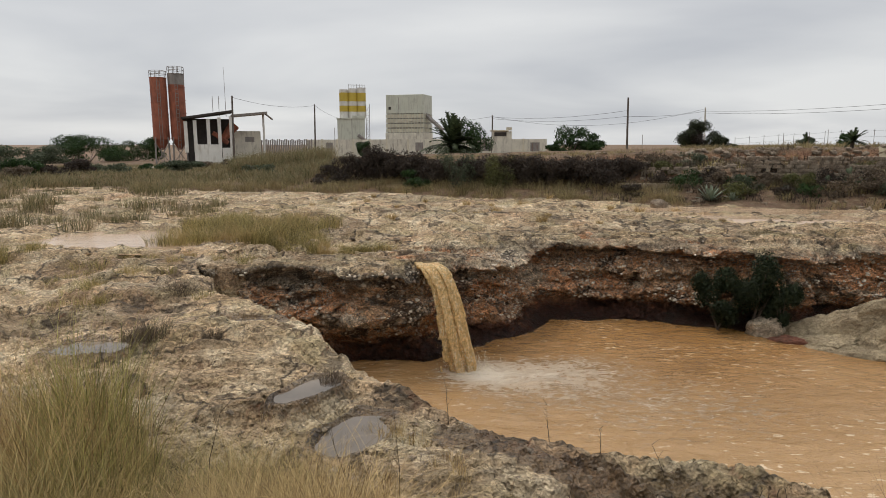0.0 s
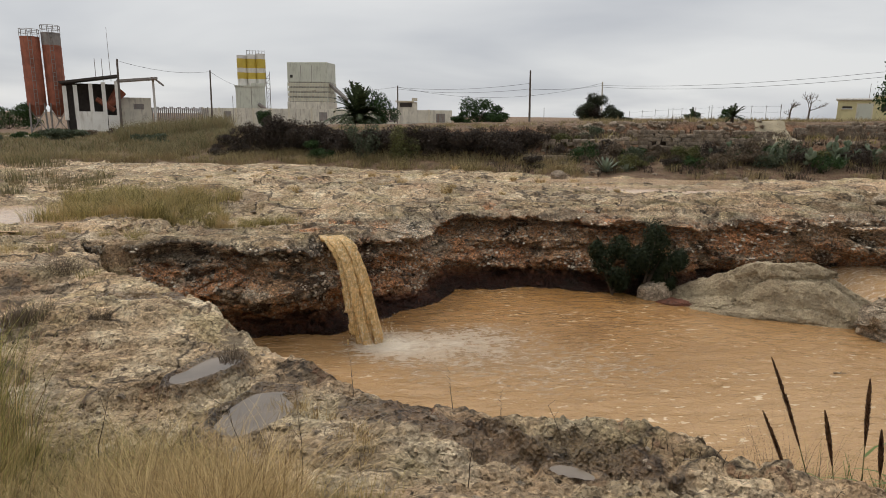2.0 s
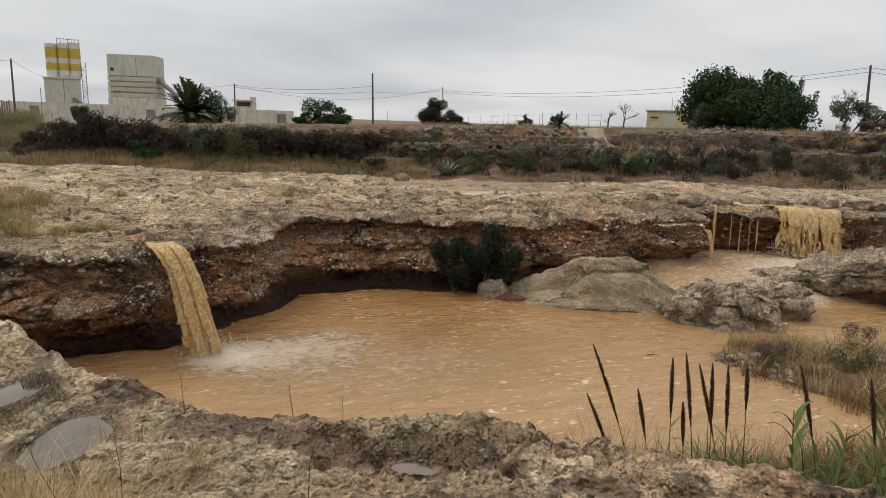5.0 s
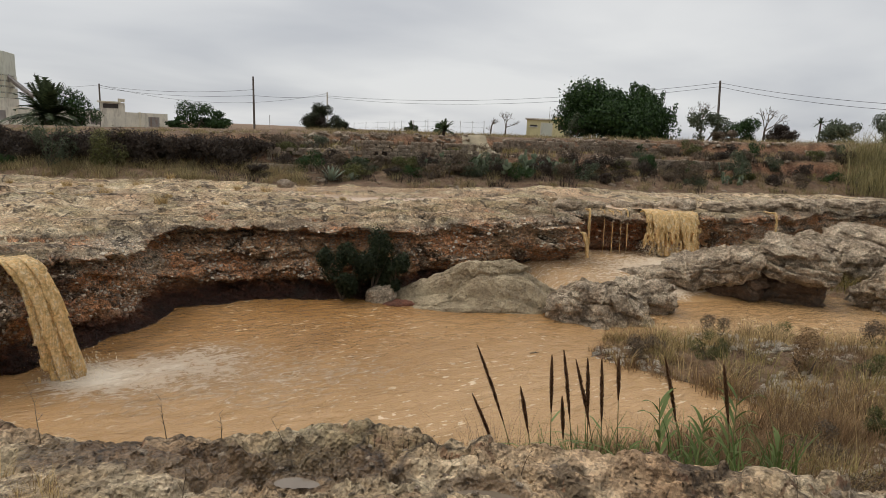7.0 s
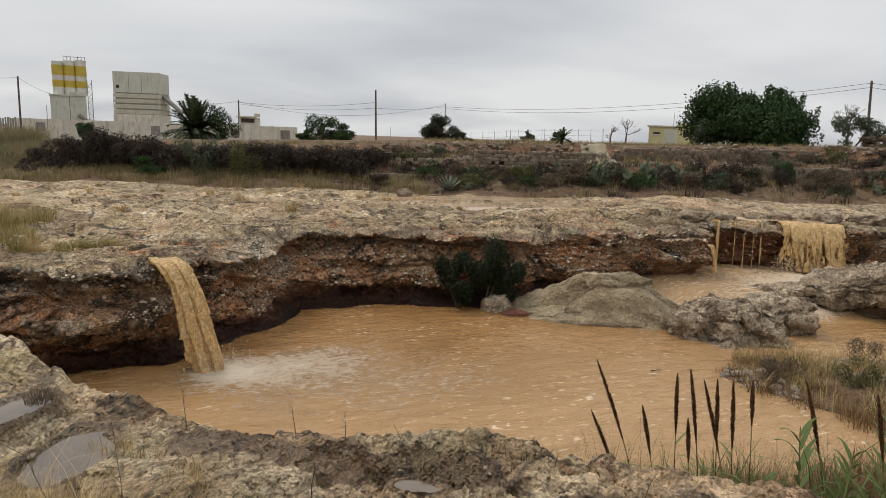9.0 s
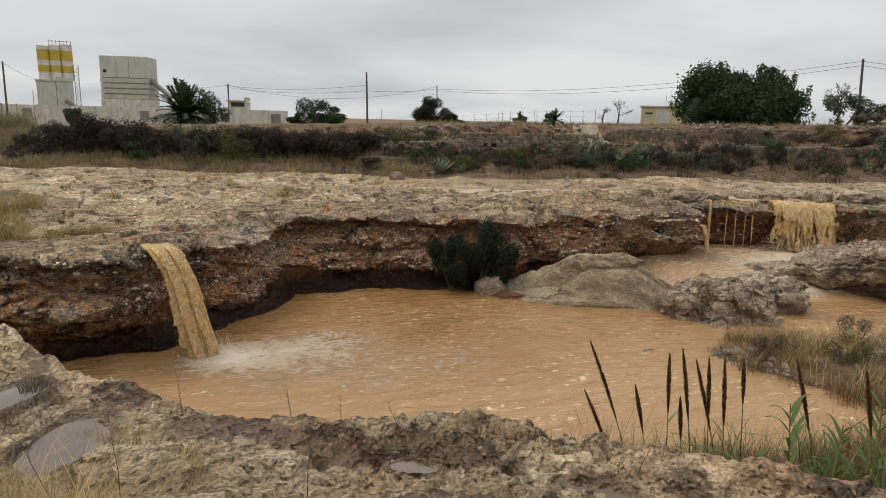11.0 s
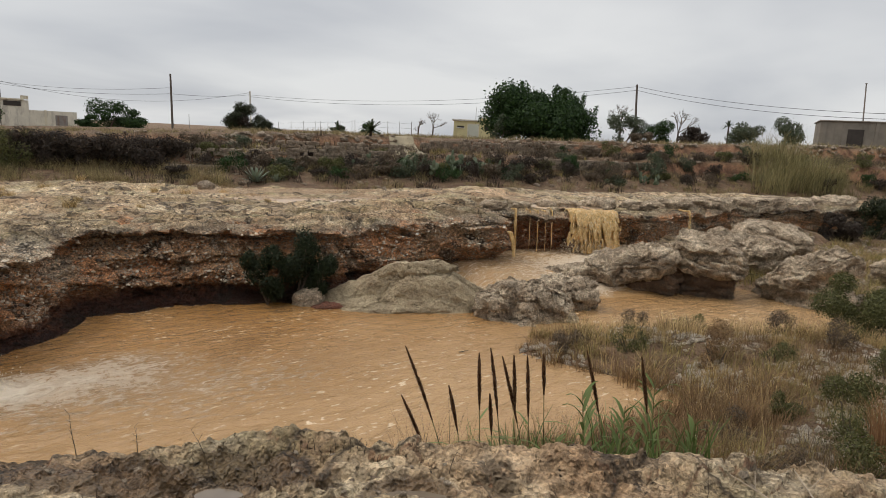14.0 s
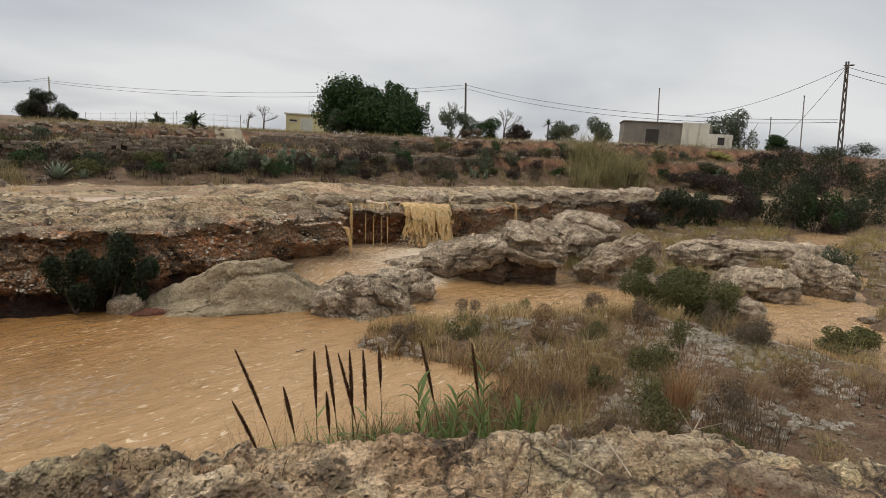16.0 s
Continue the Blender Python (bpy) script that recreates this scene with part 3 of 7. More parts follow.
    for pan in PANS + [POND]:
        e = pan_shape(x, y, pan)
        w = smooth(1.75 - e, 0.0, 0.55)
        depth = 0.055 if pan is not POND else 0.16
        top = top * (1 - w) + (pan[5] + depth * (np.minimum(e, 1.5) ** 2 - 1) + 0.02 * rough) * w
    return top


def land(x, y):
    """Height of the ground, with the shares of soil (slab-edge shade included) and of wet."""
    x, y = np.asarray(x, float), np.asarray(y, float)
    r = np.hypot(x, y)
    top = shelf(x, y)
    soil = 0.16 * (1 - smooth(r, 2.5, 4.5)) + 0.30 * smooth(-x, 0.5, 2.0) * (1 - smooth(r, 3.6, 5.2))
    # slab risers take the dark soil colour to imitate their shadowed edges
    q = fbm(x * 0.75, y * 0.95, 0, 5, 13, 0.55) * 0.34 / 0.045
    q2 = (fbm(x * 0.20, y * 0.36, 0, 4, 11) * 0.42 + 0.055 * fbm(x * 1.2, y * 2.0, 0, 3, 21)) / 0.075
    broken = np.maximum(np.exp(-((q - np.floor(q) - 0.86) / 0.10) ** 2), np.exp(-((q2 - np.floor(q2) - 0.93) / 0.06) ** 2))
    soil = np.maximum(soil, 0.52 * broken * smooth(r, 2.0, 4.0))
    # far bank with two terrace walls
    s = bank_distance(x, y)
    turn = np.degrees(np.arctan2(-x, np.maximum(y, 0.01)))
    h = np.interp(turn, BANK_TURN, BANK_Z)
    wob = 0.5 * fbm(x * 0.4, y * 0.4, 0, 3, 51)
    rise = 0.28 * smooth(s, 0.0, 3.2) + 0.34 * smooth(s + wob, 3.3, 4.1) + 0.08 * smooth(s, 4, 6) + 0.30 * smooth(s + wob, 6.0, 6.7)
    ground = h * rise + 0.14 * smooth(s, 0.2, 3) * fbm(x * 0.9, y * 0.9, 0, 4, 61) * smooth(60 - s, 0, 30)
    fall_away = -0.95 * smooth(r, 45, 115) * smooth(turn, 12, 22) - 1.5 * smooth(r, 48, 115) * smooth(turn, -34, -20) * (1 - smooth(turn, 10, 16))
    top = np.where(s > 0, top * (1 - smooth(s, 0, 1.5)) + ground + fall_away, top)
    soil = np.maximum(soil, smooth(s, -0.3, 0.8))
    soil = np.maximum(soil, smooth(-x - 0.35 * y, 8, 16) * 0.5)
    # the basin, its island and the valley below the second fall
    b = side_of(x, y, BASIN)
    isl = side_of(x, y, SHORE)
    lump = fbm(x * 0.55, y * 0.55, 0, 4, 71) + 0.25 * fbm(x * 3, y * 3, 0, 3, 72)
    floor = np.maximum(-2.6, POOL - 0.25 + 0.25 * smooth(isl, -0.4, 0.15) + 0.40 * smooth(isl, 0.0, 2.2) + 0.22 * lump * smooth(isl, -0.2, 1.0))
    valley = POOL + 0.18 + 0.34 * lump + 0.4 * smooth(y, 8.0, 11.5) + 0.25 * smooth(x, 24, 40)
    bend = np.interp(x, [13, 18, 26, 34, 40, 60], [0.4, 1.6, 1.7, 3.2, 3.4, 3.0])
    valley = valley - 0.8 * np.exp(-((y - bend) / np.interp(x, [13, 18, 23, 30, 40], [1.3, 1.5, 0.9, 1.0, 1.6])) ** 2)
    w = smooth(x, 17.6, 19.5)
    floor = np.where(isl < 0, np.maximum(floor, -2.6 * (1 - w) + valley * w), floor)
    near_bank = (y < np.interp(x, [-4.2, 3, 8, 20, 60], [9.6, 5.0, 3.0, 2.0, -2.0])) & (x < 30)
    back = 1.9 * smooth(x, -3.9, -2.6) * (1 - smooth(x, 38.0, 39.5))
    slope = np.where(near_bank, smooth(b, 0.02, 0.5) * 0.55 + smooth(b, 0.4, 2.4) * 0.45, smooth(b + back, 0.0, 0.16))
    top = top * (1 - slope) + floor * slope
    # a flat of red earth on the near shelf downstream
    soil = np.maximum(soil, 0.8 * np.exp(-(((x - RED_FLAT[0]) / 1.3) ** 2 + ((y - RED_FLAT[1]) / 0.8) ** 2)))
    soil = np.where(b > 0.15, np.maximum(soil, smooth(b, 0.15, 0.6) * 0.85), soil)
    wet = 0.16 + 0.22 * np.exp(-((s + 1.5) / 2.5) ** 2) + 0.30 * np.exp(-((x + 5) ** 2 / 16 + (y - 14) ** 2 / 6))
    for pan in PANS:
        wet = np.maximum(wet, 0.95 * smooth(2.0 - pan_shape(x, y, pan), 0.0, 1.0))
    strip = b + 0.42 + 0.12 * fbm(x * 1.3, y * 1.3, 0, 3, 92)
    wet = np.maximum(wet, 0.98 * smooth(0.34 - np.abs(strip), 0, 0.16) * smooth(x, -0.3, 0.1) * (1 - smooth(x, 1.7, 2.5)) * (y < 6))
    return top, soil, np.clip(wet, 0, 1)


def build_ground():
    view = np.radians(np.linspace(-104, 52, 820))
    rest = np.radians(np.linspace(52, 256, 70)[1:-1])
    ang = np.concatenate([view, rest])
    rad = np.concatenate([[0.0], np.geomspace(0.5, 2.0, 40, endpoint=False), np.geomspace(2.0, 8.0, 230, endpoint=False), np.geomspace(8.0, 70, 330), np.geomspace(73, 4000, 46)])
    R, A = np.meshgrid(rad, ang, indexing="ij")
    x, y = -np.sin(A) * R, np.cos(A) * R
    z, soil, wet = land(x, y)
    flat_far = smooth(R, 120, 500)
    z = z * (1 - 0.15 * flat_far)
    me = mesh_of("ground", np.stack([x, y, z], -1).reshape(-1, 3), sheet_faces(len(rad), len(ang), True)[:, ::-1], GROUND)
    point_layer(me, "soil", soil)
    point_layer(me, "wet", wet)
    return tagged(new("ground", me), "pale layered limestone shelf and dry soil banks", "ground", kind="structure")


build_ground()


def height(x, y):
    return float(land(np.array([x]), np.array([y]))[0][0])


# ---------------------------------------------------------------- the cliff round the pool
def stones(name, spots, size, mat, label, seed, parent=None):
    """Many small angular stones joined into one."""
    r = np.random.default_rng(seed)
    bm = bmesh.new()
    bmesh.ops.create_icosphere(bm, subdivisions=1, radius=1.0)
    base = np.array([v.co[:] for v in bm.verts])
    tri_ = np.array([[v.index for v in f.verts] for f in bm.faces])
    bm.free()
    n = len(spots)
    k = base[None] * (1 + 0.25 * r.normal(size=(n, len(base), 1)))
    s_ = r.uniform(*size, (n, 1, 1)) * np.stack([r.uniform(0.8, 1.5, n), r.uniform(0.7, 1.2, n), r.uniform(0.45, 0.8, n)], 1)[:, None]
    k = k * s_
    a = r.uniform(0, 6.28, n)
    x = k[..., 0] * np.cos(a)[:, None] - k[..., 1] * np.sin(a)[:, None]
    y = k[..., 0] * np.sin(a)[:, None] + k[..., 1] * np.cos(a)[:, None]
    V = np.stack([x, y, k[..., 2]], -1) + np.asarray(spots)[:, None, :3]
    F = tri_[None] + (np.arange(n) * len(base))[:, None, None]
    return tagged(new(name, mesh_of(name, V.reshape(-1, 3), F.reshape(-1, 3), mat, True)), label, "stones", kind="stuff")


FACE_X = [-4.2, -0.9, 0.4, 2.4, 6.0, 9.0, 13.6, 15.4]
FACE_Z = [0.0, 0.12, 0.3, 0.5, 0.9, 1.2, 1.4, 1.52, 1.66, 1.95]
FACE = [  # how far the face stands out from the lip at those depths, station by station
    (-0.05, 0.05, 0.02, -0.06, 0.08, 0.08, 0.06, 0.04, 0.04, 0.04),
    (-0.05, 0.10, 0.04, -0.14, 0.12, 0.06, -0.22, -0.36, -0.40, -0.40),
    (-0.05, 0.05, -0.12, -0.24, -0.22, -0.18, -0.12, -0.05, 0.05, 0.25),
    (-0.05, 0.16, -0.22, -0.44, 0.0, 0.16, 0.10, 0.12, 0.34, 0.85),
    (-0.05, 0.16, -0.14, -0.32, 0.02, 0.24, 0.16, -0.10, 0.16, 0.95),
    (-0.05, 0.12, 0.06, -0.10, -0.02, -0.06, -0.24, -0.34, -0.10, 0.30),
    (-0.05, 0.12, 0.10, 0.0, 0.08, 0.0, -0.22, -0.30, -0.26, -0.2),
    (-0.05, 0.04, -0.06, -0.22, -0.34, -0.38, -0.38, -0.36, -0.34, -0.3)]


def build_cliff():
    line, along = curve_through(LIP[:-1], 0.035)
    keep = (line[:, 0] < 21.5) | (np.arange(len(line)) % 4 == 0)
    line, along = line[keep], along[keep]
    tang = np.gradient(line, axis=0)
    tang /= np.linalg.norm(tang, axis=1)[:, None]
    for _ in range(10):
        tang[1:-1] = (tang[:-2] + tang[1:-1] * 2 + tang[2:]) / 4
    tang /= np.linalg.norm(tang, axis=1)[:, None]
    out = np.stack([tang[:, 1], -tang[:, 0]], 1)           # towards the basin
    flat_o = np.concatenate([np.linspace(-2.3, -0.8, 34, endpoint=False), np.linspace(-0.8, -0.05, 26, endpoint=False)])
    down = np.concatenate([np.linspace(0.0, 1.95, 92), np.linspace(1.97, 2.6, 6)])
    n, m = len(line), len(flat_o) + len(down)
    U = np.repeat(along[:, None], m, 1)
    Z = np.repeat(-np.concatenate([0 * flat_o, down])[None], n, 0)
    across = np.array([np.interp(line[:, 0], FACE_X, [row[i] for row in FACE]) for i in range(len(FACE_Z))])
    depth = np.array([[np.interp(d, FACE_Z, across[:, j]) for d in down] for j in range(n)])
    O = np.concatenate([np.repeat(flat_o[None], n, 0), depth], 1)
    front = smooth(-Z, 0.02, 0.22)
    wet_foot = smooth(-Z, 1.5, 1.75)
    calm = np.interp(line[:, 0], [13.6, 14.6], [1.0, 0.55])[:, None]
    # large broken blocks with open joints, then smaller ones
    wu, wz = 0.35 * fbm(U * 0.9, Z * 1.3, 0, 3, 21), 0.22 * fbm(U * 1.1, Z * 1.2, 4.0, 3, 22)
    _, gap, rnd = cells2((U + wu) * 0.62, (Z + 0.7 * wz) * 2.7, 31)
    O = O + front * calm * (1 - 0.7 * wet_foot) * (0.17 * rnd - 0.09 * (1 - smooth(gap, 0.0, 0.09)))
    _, gap, rnd = cells2((U + 0.5 * wu) * 1.7, (Z + 0.4 * wz) * 6.0, 33)
    O = O + front * calm * (1 - 0.6 * wet_foot) * (0.085 * rnd - 0.03 * (1 - smooth(gap, 0.0, 0.12)))
    # a wandering parting between two beds, opened by the water
    bed = np.abs(Z + 0.36 + 0.14 * fbm(U * 0.35, U * 0, 0, 3, 41))
    O = O - front * 0.20 * np.exp(-(bed / 0.06) ** 2) * smooth(fbm(U * 0.4, U * 0 + 5, 0, 3, 42), -0.25, 0.15) * calm
    bed = np.abs(Z + 0.98 + 0.2 * fbm(U * 0.3, U * 0 + 2, 0, 3, 43))
    O = O - front * 0.13 * np.exp(-(bed / 0.05) ** 2) * smooth(fbm(U * 0.45, U * 0 + 9, 0, 3, 44), -0.1, 0.2) * calm
    O = O + front * (0.16 * fbm(U * 0.7, Z * 1.0, 0, 3, 9) + 0.12 * fbm(U * 2.4, Z * 3.0, 0, 4, 19) + 0.06 * fbm(U * 7.0, Z * 8.0, 0, 3, 26))
    # pebbles that stand out of the worn matrix
    nest = smooth(fbm(U * 0.8, Z * 1.4, 0, 3, 51), -0.15, 0.2) * (1 - 0.6 * wet_foot)
    for cell, tall, sd in ((5.0, 0.075, 12), (9.0, 0.055, 14), (15.0, 0.035, 16)):
        f1, _, rnd = cells2(U * cell, Z * cell, sd)
        O = O + front * nest * tall * np.sqrt(np.clip(1 - (f1 / 0.46) ** 2, 0, 1)) * smooth(rnd, -0.5, 0.2)
    # bays and spurs of the lip itself
    O = O + (0.22 * fbm(U * 0.9, U * 0 + 3, 0, 4, 49) + 0.10 * fbm(U * 3.1, U * 0 + 8, 0, 3, 48)) * smooth(O, -1.2, -0.2) * (1 - 0.6 * smooth(-Z, 0.3, 1.2))
    cx, cy = line[:, 0][:, None] + out[:, 0][:, None] * O, line[:, 1][:, None] + out[:, 1][:, None] * O
    cz = Z + (shelf(cx, cy) + 0.012) * (1 - smooth(-Z, 0.05, 0.6))
    cz[:, :2] -= 0.05
    # the lip is rounded and crumbled
    cz = cz - 0.09 * smooth(O, -0.30, 0.05) * (1 - smooth(-Z, 0.0, 0.3)) * (0.6 + 0.8 * fbm(U * 1.3, U * 0, 0, 3, 58))
    cz = cz + 0.05 * fbm(cx * 3, cy * 3, cz * 3, 4, 59) * smooth(-Z, 0.0, 0.25)
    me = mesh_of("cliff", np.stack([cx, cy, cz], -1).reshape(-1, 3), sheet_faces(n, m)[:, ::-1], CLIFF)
    # wet by falls and waterline, plus painted shade in notch and undercut
    damp_and_shade = np.exp(-((cx - 16.6) / 1.9) ** 2) * smooth(-Z, 0.08, 0.3) + smooth(-Z, 1.35, 1.7) + 0.8 * np.exp(-((cx - 0.15) / 0.5) ** 2) * smooth(-Z, 0.1, 0.5)
    point_layer(me, "wet", np.clip(damp_and_shade, 0, 1))
    # rounded stones that the conglomerate holds
    r = np.random.default_rng(17)
    spots = np.argwhere((Z < -0.08) & (Z > -1.45) & (cx < 21) & (fbm(U * 0.7, Z * 1.3, 2.0, 3, 52) > -0.12))
    spots = spots[r.choice(len(spots), 3000, replace=False)]
    at = np.stack([c[spots[:, 0], spots[:, 1]] for c in (cx, cy, cz)], 1)
    stones("cliff_pebbles", at, (0.012, 0.05), PEBBLE, "pale and grey rounded pebbles set in the cliff face", 18)
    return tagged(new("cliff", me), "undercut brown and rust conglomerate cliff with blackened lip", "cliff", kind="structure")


build_cliff()


# ---------------------------------------------------------------- water
def water_sheet(name, x0, x1, y0, y1, step, level, mat, foam_at, label, where=None):
    xs, ys = np.arange(x0, x1, step), np.arange(y0, y1, step)
    X, Y = np.meshgrid(xs, ys, indexing="ij")
    foam = foam_at(X, Y)
    Z = level(X, Y) + 0.012 * fbm(X * 1.6, Y * 2.6, 0, 3, 81) + 0.07 * smooth(foam, 0.3, 1.0) * fbm(X * 3, Y * 3, 0, 3, 82)
    faces = sheet_faces(len(xs), len(ys))
    if where is not None:
        faces = faces[where(X, Y).reshape(-1)[faces].all(1)]
    me = mesh_of(name, np.stack([X, Y, Z], -1).reshape(-1, 3), faces, mat)
    point_layer(me, "foam", foam)
    return tagged(new(name, me), label, "water", kind="structure")


FOAM = (1.75, 10.85)


def pool_foam(x, y):
    u, v = (x - FOAM[0]) / 1.9, (y - FOAM[1]) / 0.95
    main = 0.62 * np.exp(-(u * u + (v - 0.35 * u) ** 2 * 0.8))
    splash = 0.75 * np.exp(-((x - 0.6) ** 2 + (y - 10.85) ** 2) / 0.3)
    trail = 0.42 * np.exp(-(((x - 3.6) / 3.2) ** 2 + ((y - 9.3) / 1.6) ** 2))
    inflow = 0.6 * np.exp(-(((x - 10.6) / 0.9) ** 2 + ((y - 10.4) / 0.45) ** 2))
    return np.clip(main + splash + trail + inflow, 0, 1.2)


water_sheet("water", -5, 44, -9, 16.5, 0.07, lambda x, y: POOL + 0 * x, MUD, pool_foam, "opaque ochre flood water in the plunge pool")


def rapids_level(x, y):
    """White water that steps down from the second fall into the pool."""
    return POOL - 0.03 + 0.42 * smooth(y + 0.25 * (x - 14), 9.5, 12.2) * smooth(x, 11.0, 12.6) * (1 - smooth(x, 19.0, 20.5)) - 0.25 * smooth(x, 17.5, 19.0) * (1 - smooth(y, 10.5, 12))


def rapids_foam(x, y):
    base = 0.55 * np.exp(-(((x - 17.6) / 1.5) ** 2 + ((y - 12.6) / 0.9) ** 2)) + 0.35 * np.exp(-(((x - 15.4) / 1.4) ** 2 + ((y - 12.4) / 0.8) ** 2))
    return (0.46 + base * 0.8) * smooth(y, 9.2, 10.6) + 0.32 * np.exp(-(((x - 14.2) / 1.2) ** 2 + ((y - 10.4) / 0.5) ** 2))


water_sheet("rapids", 11.0, 20.4, 8.9, 14.9, 0.05, rapids_level, RAPIDS, rapids_foam, "foaming ochre rapids below the broad waterfall")


def brook_level(x, y):
    """A thin sheet that runs over the shelf along the far bank to the second fall."""
    s = bank_distance(x, y)
    return -0.02 - 0.35 * (1 - smooth(s, -6.0 - 0.12 * np.abs(x - 14), -3.4)) * (1 - smooth(x, 16.0, 16.8)) - 0.3 * (1 - smooth(x, 2.0, 8.0)) - 0.12 * smooth(s, -0.3, 0.6) - 0.25 * smooth(x, 18.6, 20.0)


water_sheet("brook", 1.5, 23.0, 13.6, 27.0, 0.1, brook_level, PALEFILM, lambda x, y: 0.10 + 0.25 * np.exp(-(((x - 17.5) / 2.5) ** 2 + ((y - 15.0) / 1.3) ** 2)), "shallow brown brook running over the rock shelf",
            lambda x, y: (side_of(x, y, BASIN) < -0.3) & ((side_of(x, y, BASIN) < -2.6) | ((x > 16.6) & (x < 18.8))))


def puddle_water(pan, grow, label):
    px, py, rx, ry, turn, level = pan
    xs, ys = np.linspace(-grow, grow, 40), np.linspace(-grow, grow, 40)
    X, Y = np.meshgrid(xs, ys, indexing="ij")
    c, s_ = math.cos(radians(turn)), math.sin(radians(turn))
    wx, wy = px + X * rx * c - Y * ry * s_, py + X * rx * s_ + Y * ry * c
    faces = sheet_faces(40, 40)
    faces = faces[(pan_shape(wx, wy, pan) < (1.22 if pan is not POND else 9)).reshape(-1)[faces].all(1)]
    me = mesh_of("puddle", np.stack([wx, wy, 0 * wx + level], -1).reshape(-1, 3), faces, CLEAR if pan is not POND else PALEFILM)
    point_layer(me, "foam", 0 * wx)
    return tagged(new("puddle", me), label, "puddle", kind="structure")


for pan in PANS:
    puddle_water(pan, 1.4, "still grey rain puddle in a rock hollow")
puddle_water(POND, 1.3, "shallow pinkish brown pond on the rock shelf")


# ---------------------------------------------------------------- waterfalls
def waterfall(name, lip_a, lip_b, z0, z1, throw, mat, parent, seed, thin=0.0, holes=0.0, follow=False):
    """A sheet of water from lip a-b that arcs outwards and breaks into strands."""
    a, b = np.array(lip_a), np.array(lip_b)
    w = np.linalg.norm(b - a)
    nrm = np.array([(b - a)[1], -(b - a)[0]]) / w
    nu, nv = max(6, int(w / 0.02)), 90
    U, V = np.meshgrid(np.linspace(0, 1, nu), np.linspace(-0.25, 1, nv), indexing="ij")
    fallz = np.where(V < 0, 0.05 * V, -np.clip(V, 0, 1) ** 1.55)
    reach = np.where(V < 0, V * 1.6, throw[0] * np.clip(V, 0, 1) ** 0.75 + 0.0 * V)
    spread = 1 + thin * np.clip(V, 0, 1)
    side = (U - 0.5) * w * spread + throw[1] * np.clip(V, 0, 1) ** 0.8
    strand = fbm(U * w * 9, V * 2.2, seed, 4, seed)
    drops = fbm(U * w * 22, V * 9, seed, 3, seed + 3)
    reach = reach + (0.10 * strand + 0.05 * drops) * smooth(V, -0.05, 0.5) * min(1, w)
    mid = (a + b) / 2
    t = (b - a) / w
    x = mid[0] + t[0] * side + nrm[0] * reach
    y = mid[1] + t[1] * side + nrm[1] * reach
    z = z0 + fallz * (z0 - z1) + 0.02
    if follow:
        start = np.repeat(np.maximum(shelf(x, y)[:, np.argmin(np.abs(V[0]))], -0.12)[:, None], nv, 1)
        z = np.where(V < 0, np.minimum(np.maximum(shelf(x, y), start - 0.04), start + 0.05) + 0.03, start + 0.03 + fallz * (start - z1))
    verts = np.stack([x, y, z], -1).reshape(-1, 3)
    faces = sheet_faces(nu, nv)
    ragged = (0.5 - np.abs(U - 0.5)) * w - 0.05 * min(1.0, w / 0.4) * (0.4 + 2.2 * np.clip(V, 0, 1)) * (strand + 0.45 + 0.8 * drops)
    torn = fbm(U * w * 13, V * 3.0 + seed, seed, 4, seed + 11, 0.65)
    open_ = (torn > 0.66 - holes * np.clip(V, 0, 1)) & (V > 0.05)
    keep = ((ragged > 0) & ~open_).reshape(-1)[faces].all(1)
    me = mesh_of(name, verts, faces[keep], mat)
    sol = part(name, me, mat, parent)
    mod = sol.modifiers.new("body", "SOLIDIFY")
    mod.thickness, mod.offset = min(0.05, 0.5 * float(w)), 1
    return sol


falls = thing("waterfall", "narrow ochre waterfall pouring from the rock shelf", "waterfall")
waterfall("stream", (-0.50, 11.45), (-0.04, 11.5), -0.06, POOL - 0.05, (0.60, 0.50), FALL, falls, 3, 0.4)
waterfall("strand", (-0.24, 11.46), (-0.02, 11.5), -0.06, POOL - 0.05, (0.70, 0.56), FALL, falls, 6, 0.2)
waterfall("strand", (-0.42, 11.44), (-0.2, 11.48), -0.06, POOL - 0.05, (0.68, 0.46), FALL, falls, 7, 0.2)


def spray(parent, n, path, seed, size, mat=None):
    """Loose drops and froth torn from a fall; path gives the middle and spread at 0..1 of the way down."""
    r = np.random.default_rng(seed)
    t = r.uniform(0, 1, n) ** 0.6
    c = np.array([path(k)[0] for k in t]) + r.normal(size=(n, 3)) * np.array([path(k)[1] for k in t])[:, None] * np.array([1, 0.7, 0.8])
    tet = np.array([(1, 1, 1), (-1, -1, 1), (-1, 1, -1), (1, -1, -1)]) * 0.6
    s_ = r.uniform(0.4, 1.3, n)[:, None, None] * size
    V = c[:, None] + tet[None] * s_ * np.array([1, 1, 1.8])
    F = np.array([(0, 1, 2), (0, 3, 1), (0, 2, 3), (1, 3, 2)])[None] + (np.arange(n) * 4)[:, None, None]
    tagged(part("spray", mesh_of("spray", V.reshape(-1, 3), F.reshape(-1, 3), mat or FALL), mat or FALL, parent, "loose ochre drops"), kind="stuff")


